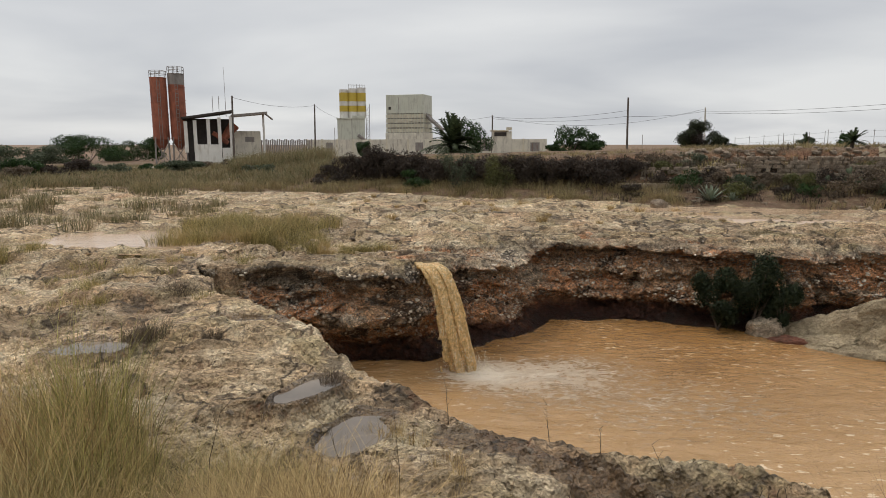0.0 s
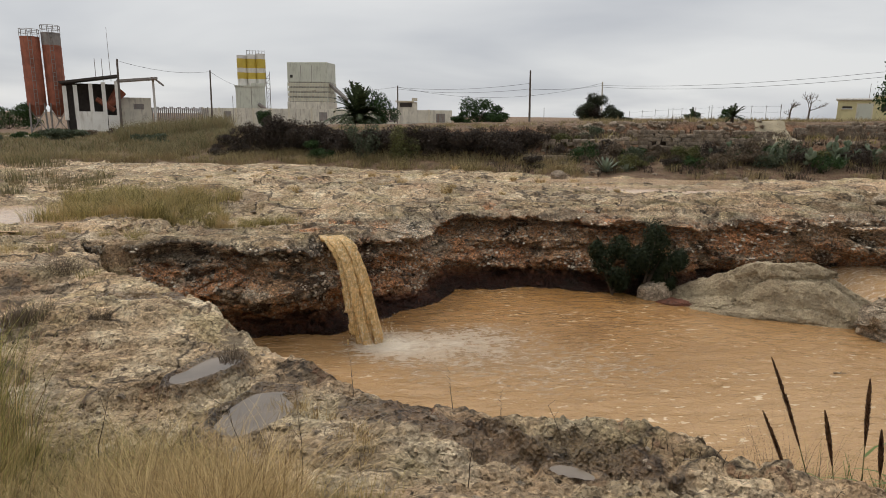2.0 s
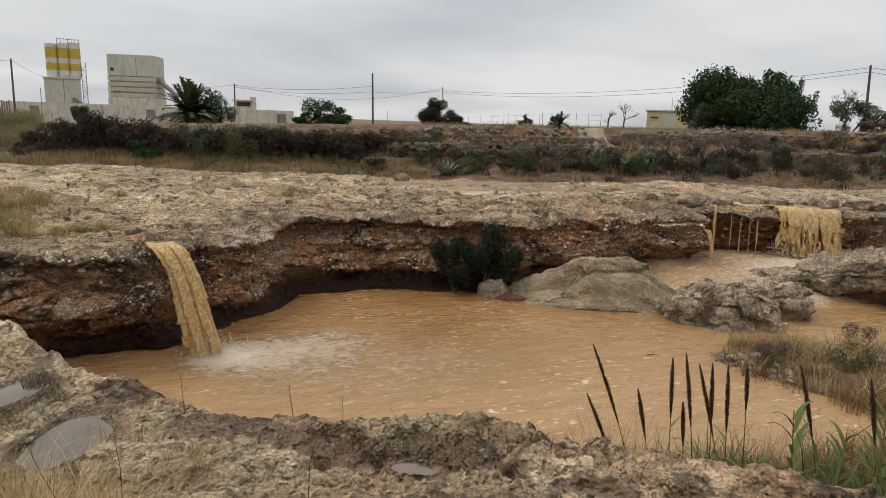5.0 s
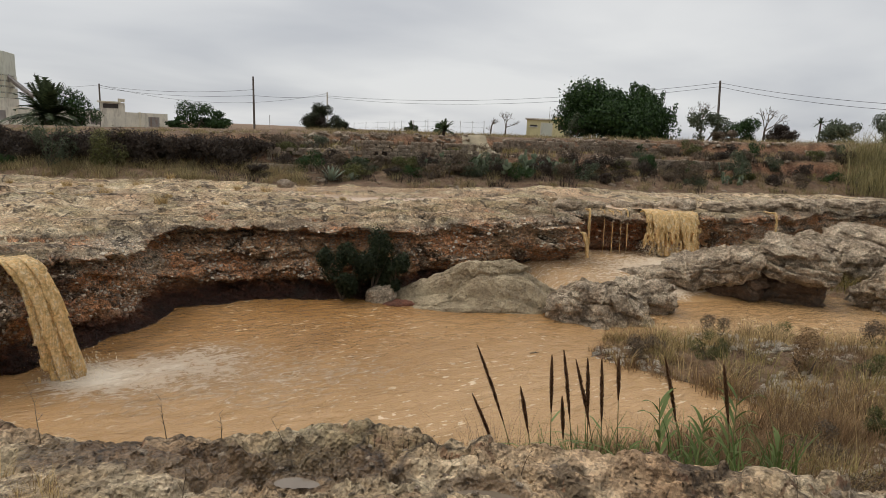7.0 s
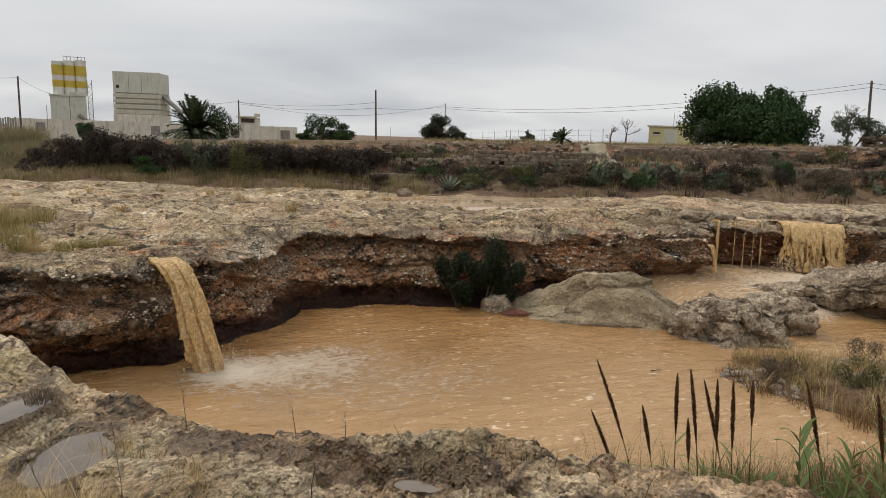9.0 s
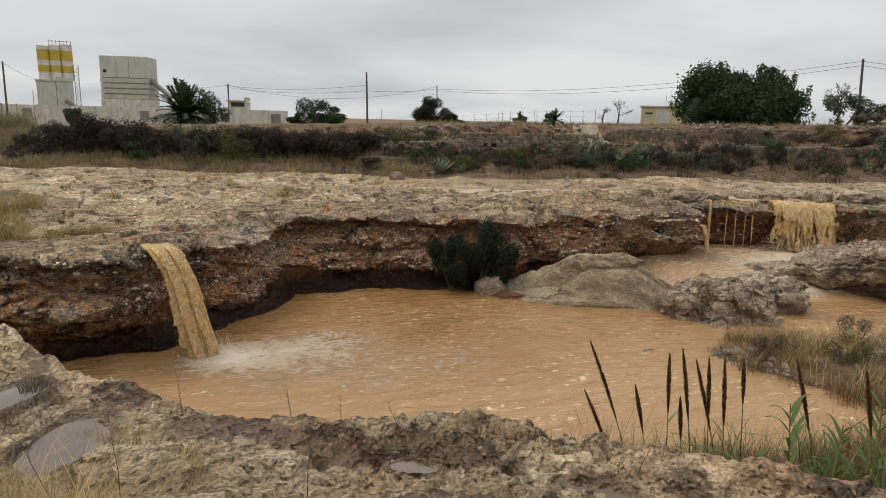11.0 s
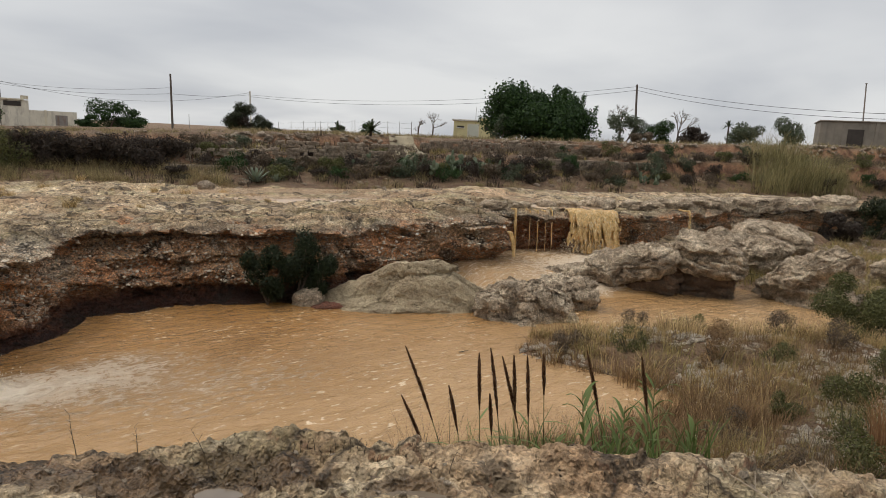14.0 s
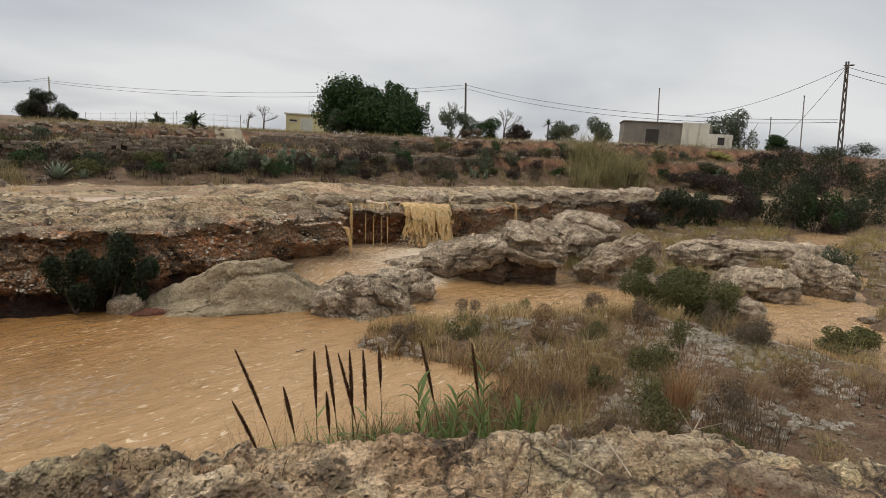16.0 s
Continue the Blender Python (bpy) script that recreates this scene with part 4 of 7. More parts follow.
spray(falls, 700, lambda k: ((-0.3 + 0.55 * k ** 0.8, 11.42 - 0.66 * k ** 0.75, -0.06 - 1.75 * k ** 1.5), 0.10 + 0.13 * k), 3, 0.006)
spray(falls, 1500, lambda k: ((0.35 + 0.25 * k, 10.85, POOL + 0.03), 0.20), 5, 0.007, MIST)
falls2 = thing("waterfall", "broad ochre waterfall over a low red ledge", "waterfall")
fr = np.random.default_rng(8)
for i, (a_, b_, thr_, hole_) in enumerate([(16.85, 18.5, 0.22, 0.62), (16.95, 18.4, 0.34, 0.70), (17.05, 18.3, 0.45, 0.78), (17.0, 17.7, 0.55, 0.72), (17.6, 18.35, 0.52, 0.70)]):
    waterfall("curtain", (a_, 13.85 - 0.5 * (a_ - 16.7)), (b_, 13.85 - 0.5 * (b_ - 16.7)), -0.03, -1.45, (thr_, 0.05), FALL, falls2, 30 + i, 0.12, hole_, True)
spray(falls2, 900, lambda k: ((17.3 + 0.75 * math.sin(k * 57.0), 13.1 - 0.4 * math.sin(k * 57.0), -1.36 + 0.2 * k), 0.16), 9, 0.012, MIST)
for c_, w_, sd in ((15.35, 0.032, 9), (15.8, 0.010, 13), (16.05, 0.013, 15), (16.3, 0.010, 16), (16.5, 0.016, 18)):
    y_ = 14.80 - 0.52 * (c_ - 15.3)
    waterfall("strand", (c_ - 1.5 * w_, y_ + 0.75 * w_), (c_ + 1.5 * w_, y_ - 0.75 * w_), -0.03, -1.55, (0.16, 0.0), FALL, falls2, sd, 0.0, 0.0, True)
waterfall("strand", (14.35, 14.05), (14.62, 14.2), -0.75, -1.6, (0.2, 0.0), FALL, falls2, 19)
falls3 = thing("waterfall", "thin trickling waterfall over the low cliff", "waterfall")
waterfall("stream", (22.0, 12.4), (22.14, 12.4), 0.0, -0.9, (0.12, 0.0), FALL, falls3, 17, 0, 0.5, True)


# ---------------------------------------------------------------- boulders
def boulder(name, center, size, seed, mat, label, rough=0.18, strata=0.12, turn=0.0, detail=5, flat_top=0.0, lean=0.0):
    bm = bmesh.new()
    bmesh.ops.create_icosphere(bm, subdivisions=detail, radius=1.0)
    v = np.array([w.co[:] for w in bm.verts])
    # a block split along random planes, then worn
    r = np.random.default_rng(seed)
    planes = r.normal(size=(26, 3))
    planes /= np.linalg.norm(planes, axis=1)[:, None]
    reach = r.uniform(0.72, 1.0, 26)
    cut = v @ planes.T
    d = np.minimum(np.where(cut > 0.15, reach / np.maximum(cut, 0.15), 9.0).min(axis=1), 1.15)
    d = 1 + (d - 0.92) * min(1.0, rough * 4.5)
    d = d + rough * 0.5 * fbm(v[:, 0] * 1.1 + seed, v[:, 1] * 1.1, v[:, 2] * 1.1, 3, seed) + rough * 0.55 * fbm(v[:, 0] * 3.6 + seed, v[:, 1] * 3.6, v[:, 2] * 5.0, 5, seed + 9, 0.62)
    d = d + rough * 0.7 * (np.minimum(np.abs(fbm(v[:, 0] * 1.7 + seed, v[:, 1] * 1.7, v[:, 2] * 3.4, 4, seed + 5)), 0.2) - 0.1)
    q = (v[:, 2] + 0.25 * fbm(v[:, 0] * 1.5, v[:, 1] * 1.5, 0, 3, seed + 2)) * 5
    ridge = np.abs((q % 1.0) - 0.5) * 2
    d = d + strata * (ridge - 0.5) * (1 - np.abs(v[:, 2]))
    v = v * d[:, None]
    if flat_top:
        v[:, 2] = np.where(v[:, 2] > flat_top, flat_top + (v[:, 2] - flat_top) * 0.3, v[:, 2])
    v = v * np.array(size)
    v[:, 0] += lean * v[:, 2]
    c, s = math.cos(radians(turn)), math.sin(radians(turn))
    v = np.stack([v[:, 0] * c - v[:, 1] * s, v[:, 0] * s + v[:, 1] * c, v[:, 2]], 1)
    for w, co_ in zip(bm.verts, v):
        w.co = co_
    for f_ in bm.faces:
        f_.smooth = True
    me = bpy.data.meshes.new(name)
    bm.to_mesh(me)
    bm.free()
    me.materials.append(mat)
    ob = new(name, me)
    ob.matrix_basis = pose(*center)
    return tagged(ob, label, "rock")




def bedded(center, size, seed, label, turn=0.0, tilt=0.0, dip=0.0, beds=5, mat=None, shrink=0.0, boxy=4.5, detail=6, fine=0.13):
    """A broken block of bedded rock: tilt lifts its end, dip tips it towards the viewer's side."""
    bm = bmesh.new()
    bmesh.ops.create_icosphere(bm, subdivisions=detail, radius=1.0)
    v = np.array([w.co[:] for w in bm.verts])
    v = v / (np.abs(v) ** boxy).sum(1)[:, None] ** (1 / boxy)
    a = np.arctan2(v[:, 1], v[:, 0])
    rim = 1 + 0.30 * fbm(np.cos(a) * 1.3 + seed, np.sin(a) * 1.3, 0, 3, seed) + 0.14 * fbm(np.cos(a) * 4 + seed, np.sin(a) * 4, 0, 3, seed + 1)
    b = (v[:, 2] + 0.16 * fbm(v[:, 0] * 1.6 + seed, v[:, 1] * 1.6, 0, 3, seed + 2)) * beds / 2
    bi = np.floor(b)
    edge = np.minimum(b - bi, 1 - b + bi)
    corner = np.floor(a * 2.2 + bi * 1.7)
    joint = hashed(corner.astype(int), bi.astype(int), 0 * bi.astype(int), seed + 3) / 255.5 - 1
    rim = rim + 0.16 * value3(np.cos(a) * 1.2 + bi * 9.3, np.sin(a) * 1.2, bi * 4.1, seed + 4) + 0.07 * joint - 0.09 * (1 - smooth(edge, 0, 0.16)) - shrink * smooth(v[:, 2], -0.4, 1.0)
    v[:, :2] *= rim[:, None]
    v[:, 2] += 0.26 * fbm(v[:, 0] * 1.4 + seed, v[:, 1] * 1.4, 0, 4, seed + 5) + 0.10 * (np.minimum(np.abs(fbm(v[:, 0] * 2.2, v[:, 1] * 2.2, 0, 4, seed + 6)), 0.2) * 5 - 0.5)
    v = v * np.array(size)
    q = np.stack([fbm(v[:, 0] * 3.2 + 7 * c_, v[:, 1] * 3.2, v[:, 2] * 4.2, 5, seed + 7 + c_, 0.62) for c_ in range(3)], 1)
    v = v + fine * q
    m3 = np.array((Matrix.Rotation(radians(turn), 3, "Z") @ Matrix.Rotation(radians(-tilt), 3, "Y") @ Matrix.Rotation(radians(dip), 3, "X")).to_3x3())
    v = v @ m3.T
    for w, co_ in zip(bm.verts, v):
        w.co = co_
    for f_ in bm.faces:
        f_.smooth = True
    me = bpy.data.meshes.new("boulder")
    bm.to_mesh(me)
    bm.free()
    me.materials.append(mat or BOULDER)
    ob = new("boulder", me)
    ob.matrix_basis = pose(*center)
    return tagged(ob, label, "rock")


bedded((6.9, 13.1, -1.74), (0.34, 0.26, 0.26), 6, "small pale rock standing at the water's edge", -30, 12, 0, 3, boxy=3.0, detail=4, fine=0.07)
bedded((9.15, 12.15, -1.98), (2.15, 1.0, 1.12), 5, "smooth pale wedge shaped boulder resting in the pool", -34, 3, 12, 3, DOME, 0.50, 2.2, 6, 0.05)
bedded((7.75, 12.35, -1.86), (0.85, 0.42, 0.17), 7, "low split slab at the foot of the dome boulder", -32, 8, 6, 3, DOME, 0.2, 3.0, 5, 0.05)
bedded((8.9, 11.55, -1.84), (1.1, 0.36, 0.14), 10, "thin split layer under the dome boulder", -30, 2, 4, 2, DOME, 0.1, 3.4, 5, 0.05)
bedded((7.2, 12.7, -1.86), (0.42, 0.22, 0.10), 14, "flat wet red slab at the water's edge", -30, 4, 0, 2, REDROCK, 0.1, 3.0, 4, 0.04)
bedded((10.95, 9.8, -1.72), (1.35, 0.8, 0.66), 8, "rough knobbly conglomerate boulder beside the pool", -48, -8, 8, 4, shrink=0.34, boxy=2.8, fine=0.2)
bedded((12.5, 10.0, -1.65), (0.8, 0.55, 0.5), 9, "low rough rock behind the knobbly boulder", -48, 5, 0, 4, detail=5, boxy=2.8, fine=0.18)
bedded((15.7, 10.4, -1.15), (1.15, 0.75, 0.46), 12, "slanting rock slab below the broad waterfall", -57, 16, 8, 4, boxy=3.4, fine=0.18)
bedded((16.3, 10.0, -1.55), (0.85, 0.7, 0.45), 15, "dark rock under the slanting slab", -57, 0, 0, 4, DARKROCK, detail=5, boxy=3.4)
bedded((14.6, 11.5, -1.50), (0.75, 0.4, 0.22), 17, "low ledge rock washed by the rapids", -50, 4, 4, 3, detail=5, boxy=3.0)
bedded((17.25, 9.0, -0.78), (0.98, 0.85, 0.50), 16, "flat topped layered block with dark undercut side", -62, -4, 4, 5, boxy=4.2, fine=0.17)
bedded((17.35, 9.0, -1.50), (0.92, 0.75, 0.48), 18, "dark rock under the layered block", -62, 0, 0, 4, DARKROCK, detail=5)
bedded((20.5, 8.8, -1.0), (0.75, 0.6, 0.50), 20, "pale jagged boulder below the falls", -66, 8, 10, 5, detail=5, boxy=3.0, fine=0.2)
bedded((21.0, 10.2, -1.0), (0.8, 0.55, 0.5), 22, "pale jagged boulder below the falls", -65, -6, 5, 4, detail=5, boxy=3.0, fine=0.2)
bedded((18.7, 6.7, -1.0), (1.15, 0.6, 0.45), 24, "pale tilted slab leaning beside brown water", -70, 26, 10, 4, boxy=3.2, fine=0.2)
bedded((18.8, 6.5, -1.65), (0.9, 0.55, 0.4), 26, "grey rock under the tilted slab", -70, 6, 0, 4, detail=5, boxy=3.2)
bedded((20.9, 3.2, -1.45), (1.1, 0.6, 0.40), 28, "long layered pale boulder beside brown water", -80, 6, 8, 5, boxy=3.4, fine=0.18)
bedded((23.0, 1.8, -1.35), (0.85, 0.6, 0.55), 30, "slanting layered boulder beside brown water", -85, -18, 6, 5, boxy=3.2, fine=0.18)
bedded((17.3, 3.1, -1.72), (0.75, 0.5, 0.42), 32, "low grey boulder beside brown water", -78, 5, 0, 4, detail=5, boxy=2.8)
bedded((24.6, 5.9, -1.35), (1.1, 0.7, 0.45), 36, "grey boulder among dry grass in the valley", -72, 8, 0, 5, detail=5, boxy=3.2)
bedded((24.6, 10.4, -1.0), (1.2, 0.8, 0.6), 38, "pale boulder below the low red cliff", -60, -8, 4, 5, detail=5, boxy=3.2)
bedded((27.0, 3.6, -1.35), (2.0, 0.9, 0.5), 40, "low layered outcrop in the valley", -80, 4, 0, 5, detail=5)
for i, (bx, by, bs) in enumerate([(14.9, 15.4, 0.42), (17.0, 14.9, 0.34), (17.7, 14.55, 0.40), (18.9, 14.3, 0.5), (16.1, 15.2, 0.28), (19.6, 14.6, 0.6), (20.3, 13.6, 0.5)]):
    bedded((bx, by, 0.02), (bs, bs * 0.7, bs * 0.42), 48 + i, "rounded dark rock parting the brook above the falls", -50, 0, 0, 3, boxy=2.6, detail=4)
boulder("rock", (7.75, 22.6, 0.08), (0.28, 0.2, 0.2), 64, STONE, "single pale stone at the foot of the bank", 0.2, 0.05, 0, detail=4)
for i, (bx, by, bs) in enumerate([(22.5, 13.6, 0.8), (24.2, 13.2, 1.0), (26.0, 12.9, 0.9), (21.2, 13.5, 0.6), (28.0, 12.4, 1.0), (30.5, 12.0, 0.9), (33.0, 11.5, 1.2), (25.0, 12.6, 0.7)]):
    bedded((bx, by, 0.0), (bs, bs * 0.6, 0.28 * bs), 70 + i, "weathered grey block on the low cliff top", -60 + 10 * i, 4, 0, 3, detail=5)


# ---------------------------------------------------------------- plants
def blades(name, places, mat, label, category="grass", tall=(0.3, 0.6), width=0.006, lean=0.5, spread=0.12, per=24, seed=1, up_=1.0):
    """Tufts of curved blades at the given plan places, joined into one."""
    r = np.random.default_rng(seed)
    pl = np.array(places, float)
    n = len(pl) * per
    c = np.repeat(pl, per, 0)
    a = r.uniform(0, 2 * np.pi, n)
    rad = spread * np.sqrt(r.uniform(0, 1, n))
    sc = c[:, 3] if c.shape[1] > 3 else np.ones(n)
    bx, by, bz = c[:, 0] + np.cos(a) * rad * sc, c[:, 1] + np.sin(a) * rad * sc, c[:, 2]
    h = r.uniform(*tall, n) * sc * np.where(r.uniform(size=n) < 0.12, 1.25, 1.0)
    dirn = a + r.normal(0, 1.1, n)
    ln = lean * r.uniform(0.15, 1.0, n) * h
    side = dirn + np.pi / 2 + r.normal(0, 0.6, n)
    w = width * r.uniform(0.7, 1.3, n) * np.sqrt(sc)
    rows = []
    for t in (0.0, 0.4, 0.75, 1.0):
        k = ln * t ** 2
        px, py, pz = bx + np.cos(dirn) * k, by + np.sin(dirn) * k, bz - 0.03 + h * (t - 0.25 * lean * t ** 3)
        ww = w * (1 - 0.85 * t)
        rows.append(np.stack([px - np.cos(side) * ww, py - np.sin(side) * ww, pz], 1))
        rows.append(np.stack([px + np.cos(side) * ww, py + np.sin(side) * ww, pz], 1))
    V = np.stack(rows, 1).reshape(-1, 3)
    base = np.arange(n)[:, None] * 8
    F = np.concatenate([base + np.array([2 * i, 2 * i + 1, 2 * i + 3, 2 * i + 2]) for i in range(3)])
    me = mesh_of(name, V, F, mat)
    return tagged(new(name, me), label, category, kind="stuff")


def leaf_cloud(name, blobs, mat, size, count, seed, parent, shell=0.55, squash=0.35):
    """Leaves strewn through a set of lobes (x, y, z, rx, ry, rz), mostly near their skins."""
    r = np.random.default_rng(seed)
    B = np.array(blobs, float)
    vol = (B[:, 3] * B[:, 4] * B[:, 5]) ** 0.75
    pick = r.choice(len(B), count, p=vol / vol.sum())
    d = r.normal(size=(count, 3))
    d /= np.linalg.norm(d, axis=1)[:, None]
    rad = (shell + (1 - shell) * r.uniform(0, 1, count) ** 0.6) * (1 + 0.12 * r.normal(size=count))
    c = B[pick, :3] + d * B[pick, 3:] * rad[:, None]
    nrm = d + r.normal(0, 0.6, (count, 3))
    nrm /= np.linalg.norm(nrm, axis=1)[:, None]
    t = np.cross(nrm, r.normal(size=(count, 3)))
    t /= np.linalg.norm(t, axis=1)[:, None]
    u = np.cross(nrm, t)
    s = size * r.uniform(0.6, 1.4, count)[:, None]
    V = np.stack([c - t * s, c + u * s * squash + nrm * s * 0.15, c + t * s, c - u * s * squash + nrm * s * 0.15], 1).reshape(-1, 3)
    F = np.arange(count * 4).reshape(-1, 4)
    return part(name, mesh_of(name, V, F, mat), mat, parent)


def lobes(rx, ry, rz, n, seed, z0=0.0):
    """Lobes that fill an uneven crown."""
    r = np.random.default_rng(seed)
    out = []
    for i in range(n):
        a = r.uniform(0, 2 * math.pi)
        k = math.sqrt(r.uniform(0, 1)) * 0.72
        h = r.uniform(0.12, 0.9)
        w = math.sqrt(max(0.1, 1 - (2 * h - 1) ** 2 * 0.75))
        s = r.uniform(0.17, 0.40)
        out.append((math.cos(a) * k * rx * w, math.sin(a) * k * ry * w, z0 + h * rz, s * rx, s * ry, s * rz * 0.75))
    return out


def bush(label, at, rx, ry, rz, mat, leaf=0.09, count=1500, seed=1, category="bush", name="bush", stems=6):
    ob = thing(name, label, category, at)
    r = np.random.default_rng(seed)
    for i in range(min(stems, 4)):
        a = r.uniform(0, 6.28)
        e = Vector((math.cos(a) * rx * 0.6, math.sin(a) * ry * 0.6, rz * r.uniform(0.5, 0.85)))
        part("stem", barred((0, 0, -0.1), e, 0.02 + rz * 0.012, 0.006, 5), BARK, ob)
    leaf_cloud("leaves", lobes(rx, ry, rz, 11, seed), mat, leaf, count, seed, ob)
    return ob


def tree(label, at, rx, ry, z0, rz, mat, leaf, count, seed, n=26, trunk=0.3):
    ob = thing("tree", label, "tree", at)
    r = np.random.default_rng(seed)
    L = lobes(rx, ry, rz, n, seed, z0)
    for _ in range(n // 2):                               # shoots that break the outline
        a, h = r.uniform(0, 6.283), r.uniform(0.3, 0.98)
        w = math.sqrt(max(0.05, 1 - (2 * h - 1) ** 2)) * r.uniform(0.8, 1.08)
        k = r.uniform(0.6, 1.3)
        L.append((math.cos(a) * w * rx, math.sin(a) * w * ry, z0 + h * rz, 0.055 * k * rx, 0.055 * k * ry, 0.14 * k * rz))
    part("trunk", barred((0, 0, -0.3), (0, 0, z0 + rz * 0.35), trunk, trunk * 0.6, sides=10), BARK, ob)
    for l in L[: n // 3]:
        part("limb", barred((0, 0, z0 + rz * 0.12), l[:3], trunk * 0.4, trunk * 0.08, 6), BARK, ob)
    leaf_cloud("crown", L, mat, leaf, count, seed, ob, shell=0.35, squash=0.5)
    return ob


def on_ground(az, d, sink=0.0):
    x, y, _ = far(az, d)
    return (x, y, height(x, y) - sink)


def rise_at(az_el, d):
    """Height of a thing seen at that angle above the eye's level."""
    return EYE + d * math.tan(radians(az_el))


def on_bank(az, s, sink=0.0):
    """The place on the far bank, s metres beyond its foot, in that direction."""
    d = 14.0
    while d < 80:
        x, y, _ = far(az, d)
        if bank_distance(np.array(x), np.array(y)) >= s:
            break
        d += 0.1
    return (x, y, height(x, y) - sink)


def scatter(n, x0, x1, y0, y1, seed, test=None, size=(0.7, 1.3)):
    r = np.random.default_rng(seed)
    x, y = r.uniform(x0, x1, n), r.uniform(y0, y1, n)
    ok = np.ones(n, bool) if test is None else test(x, y)
    x, y = x[ok], y[ok]
    return np.stack([x, y, land(x, y)[0], r.uniform(*size, len(x))], 1)


def arc(n, az0, az1, d0, d1, seed, size=(0.7, 1.3), test=None):
    r = np.random.default_rng(seed)
    a, d = np.radians(r.uniform(min(az0, az1), max(az0, az1), n)), r.uniform(d0, d1, n)
    x, y = -np.sin(a) * d, np.cos(a) * d
    if test is not None:
        ok = test(x, y)
        x, y = x[ok], y[ok]
    return np.stack([x, y, land(x, y)[0], r.uniform(*size, len(x))], 1)


spray(falls2, 1100, lambda k: ((16.8 + 1.8 * ((k * 37.7) % 1.0), 13.75 - 0.9 * ((k * 37.7) % 1.0) - 0.4 * k, -0.03 - 1.3 * k ** 1.5), 0.08 + 0.08 * k), 11, 0.009)
spray(falls2, 700, lambda k: ((16.7 + 1.6 * ((k * 37.7) % 1.0), 13.2 - 0.85 * ((k * 37.7) % 1.0), -1.38), 0.2), 12, 0.012, MIST)


# ---------------------------------------------------------------- materials of the built things
CONCRETE = make_plain("stained_pale_concrete", (0.62, 0.58, 0.48), 0.85, 0.15, 0.6, dirt=(0.26, 0.23, 0.19))
GREYPANEL = make_plain("greenish_grey_panels", (0.52, 0.53, 0.44), 0.6, 0.08, 0.4, dirt=(0.30, 0.29, 0.24))
CREAM = make_plain("cream_slats", (0.60, 0.55, 0.42), 0.7, 0.12, 0.8, dirt=(0.32, 0.27, 0.22))
RUST = make_plain("rusty_red_steel", (0.30, 0.098, 0.055), 0.7, 0.3, 0.8, dirt=(0.13, 0.055, 0.035))
GREYSTEEL = make_plain("weathered_grey_steel", (0.24, 0.22, 0.20), 0.6, 0.25, 1.0, dirt=(0.16, 0.09, 0.06))
YELLOW = make_plain("faded_yellow_paint", (0.50, 0.37, 0.055), 0.6, 0.12, 0.6)
WHITE = make_plain("dirty_white_paint", (0.62, 0.60, 0.55), 0.7, 0.1, 0.6, dirt=(0.40, 0.36, 0.30))
# near-black: dark roof and hatch, and painted shade inside openings
DARK = make_plain("dark_timber_and_inner_shade", (0.05, 0.042, 0.036), 0.9, 0.3, 2.0)
HOUSE = make_plain("pale_yellow_plaster", (0.56, 0.50, 0.27), 0.8, 0.1, 0.8, dirt=(0.4, 0.34, 0.2))
BLOCK = make_plain("grey_block_wall", (0.22, 0.195, 0.16), 0.9, 0.22, 0.9, dirt=(0.10, 0.085, 0.07), dirt_scale=0.8)
WOOD = make_plain("weathered_pole_wood", (0.11, 0.09, 0.075), 0.9, 0.3, 3.0)
WIRE = make_plain("dark_cable", (0.05, 0.05, 0.052), 0.6, 0.1, 3.0)
DIRTROAD = make_plain("pale_dirt_road", (0.46, 0.40, 0.32), 0.95, 0.15, 0.5)
GREEN_STEM = make_leaf("green_reed_leaves", (0.065, 0.115, 0.03), (0.22, 0.27, 0.09))
PLUME = make_leaf("brown_reed_plume", (0.08, 0.04, 0.022), (0.32, 0.18, 0.10))
CACTUS = make_plain("prickly_pear_skin", (0.10, 0.125, 0.07), 0.6, 0.35, 4.0)
AGAVE = make_plain("grey_green_agave", (0.22, 0.26, 0.19), 0.6, 0.25, 4.0)
PALM = make_leaf("palm_fronds", (0.022, 0.034, 0.015), (0.075, 0.095, 0.04))
CANE = make_leaf("cane_leaves", (0.11, 0.105, 0.042), (0.42, 0.35, 0.17))


# ---------------------------------------------------------------- cement works
def railing(parent, r, z, mat=GREYSTEEL):
    bm = bmesh.new()
    n = 10
    for i in range(n):
        a, b = 2 * math.pi * i / n, 2 * math.pi * (i + 1) / n
        p, q = Vector((math.cos(a) * r, math.sin(a) * r, z)), Vector((math.cos(b) * r, math.sin(b) * r, z))
        bar(bm, p, p + Vector((0, 0, 1.0)), 0.04, sides=5)
        for h in (0.5, 1.0):
            bar(bm, p + Vector((0, 0, h)), q + Vector((0, 0, h)), 0.035, sides=5)
    return part("railing", bm, mat, parent)


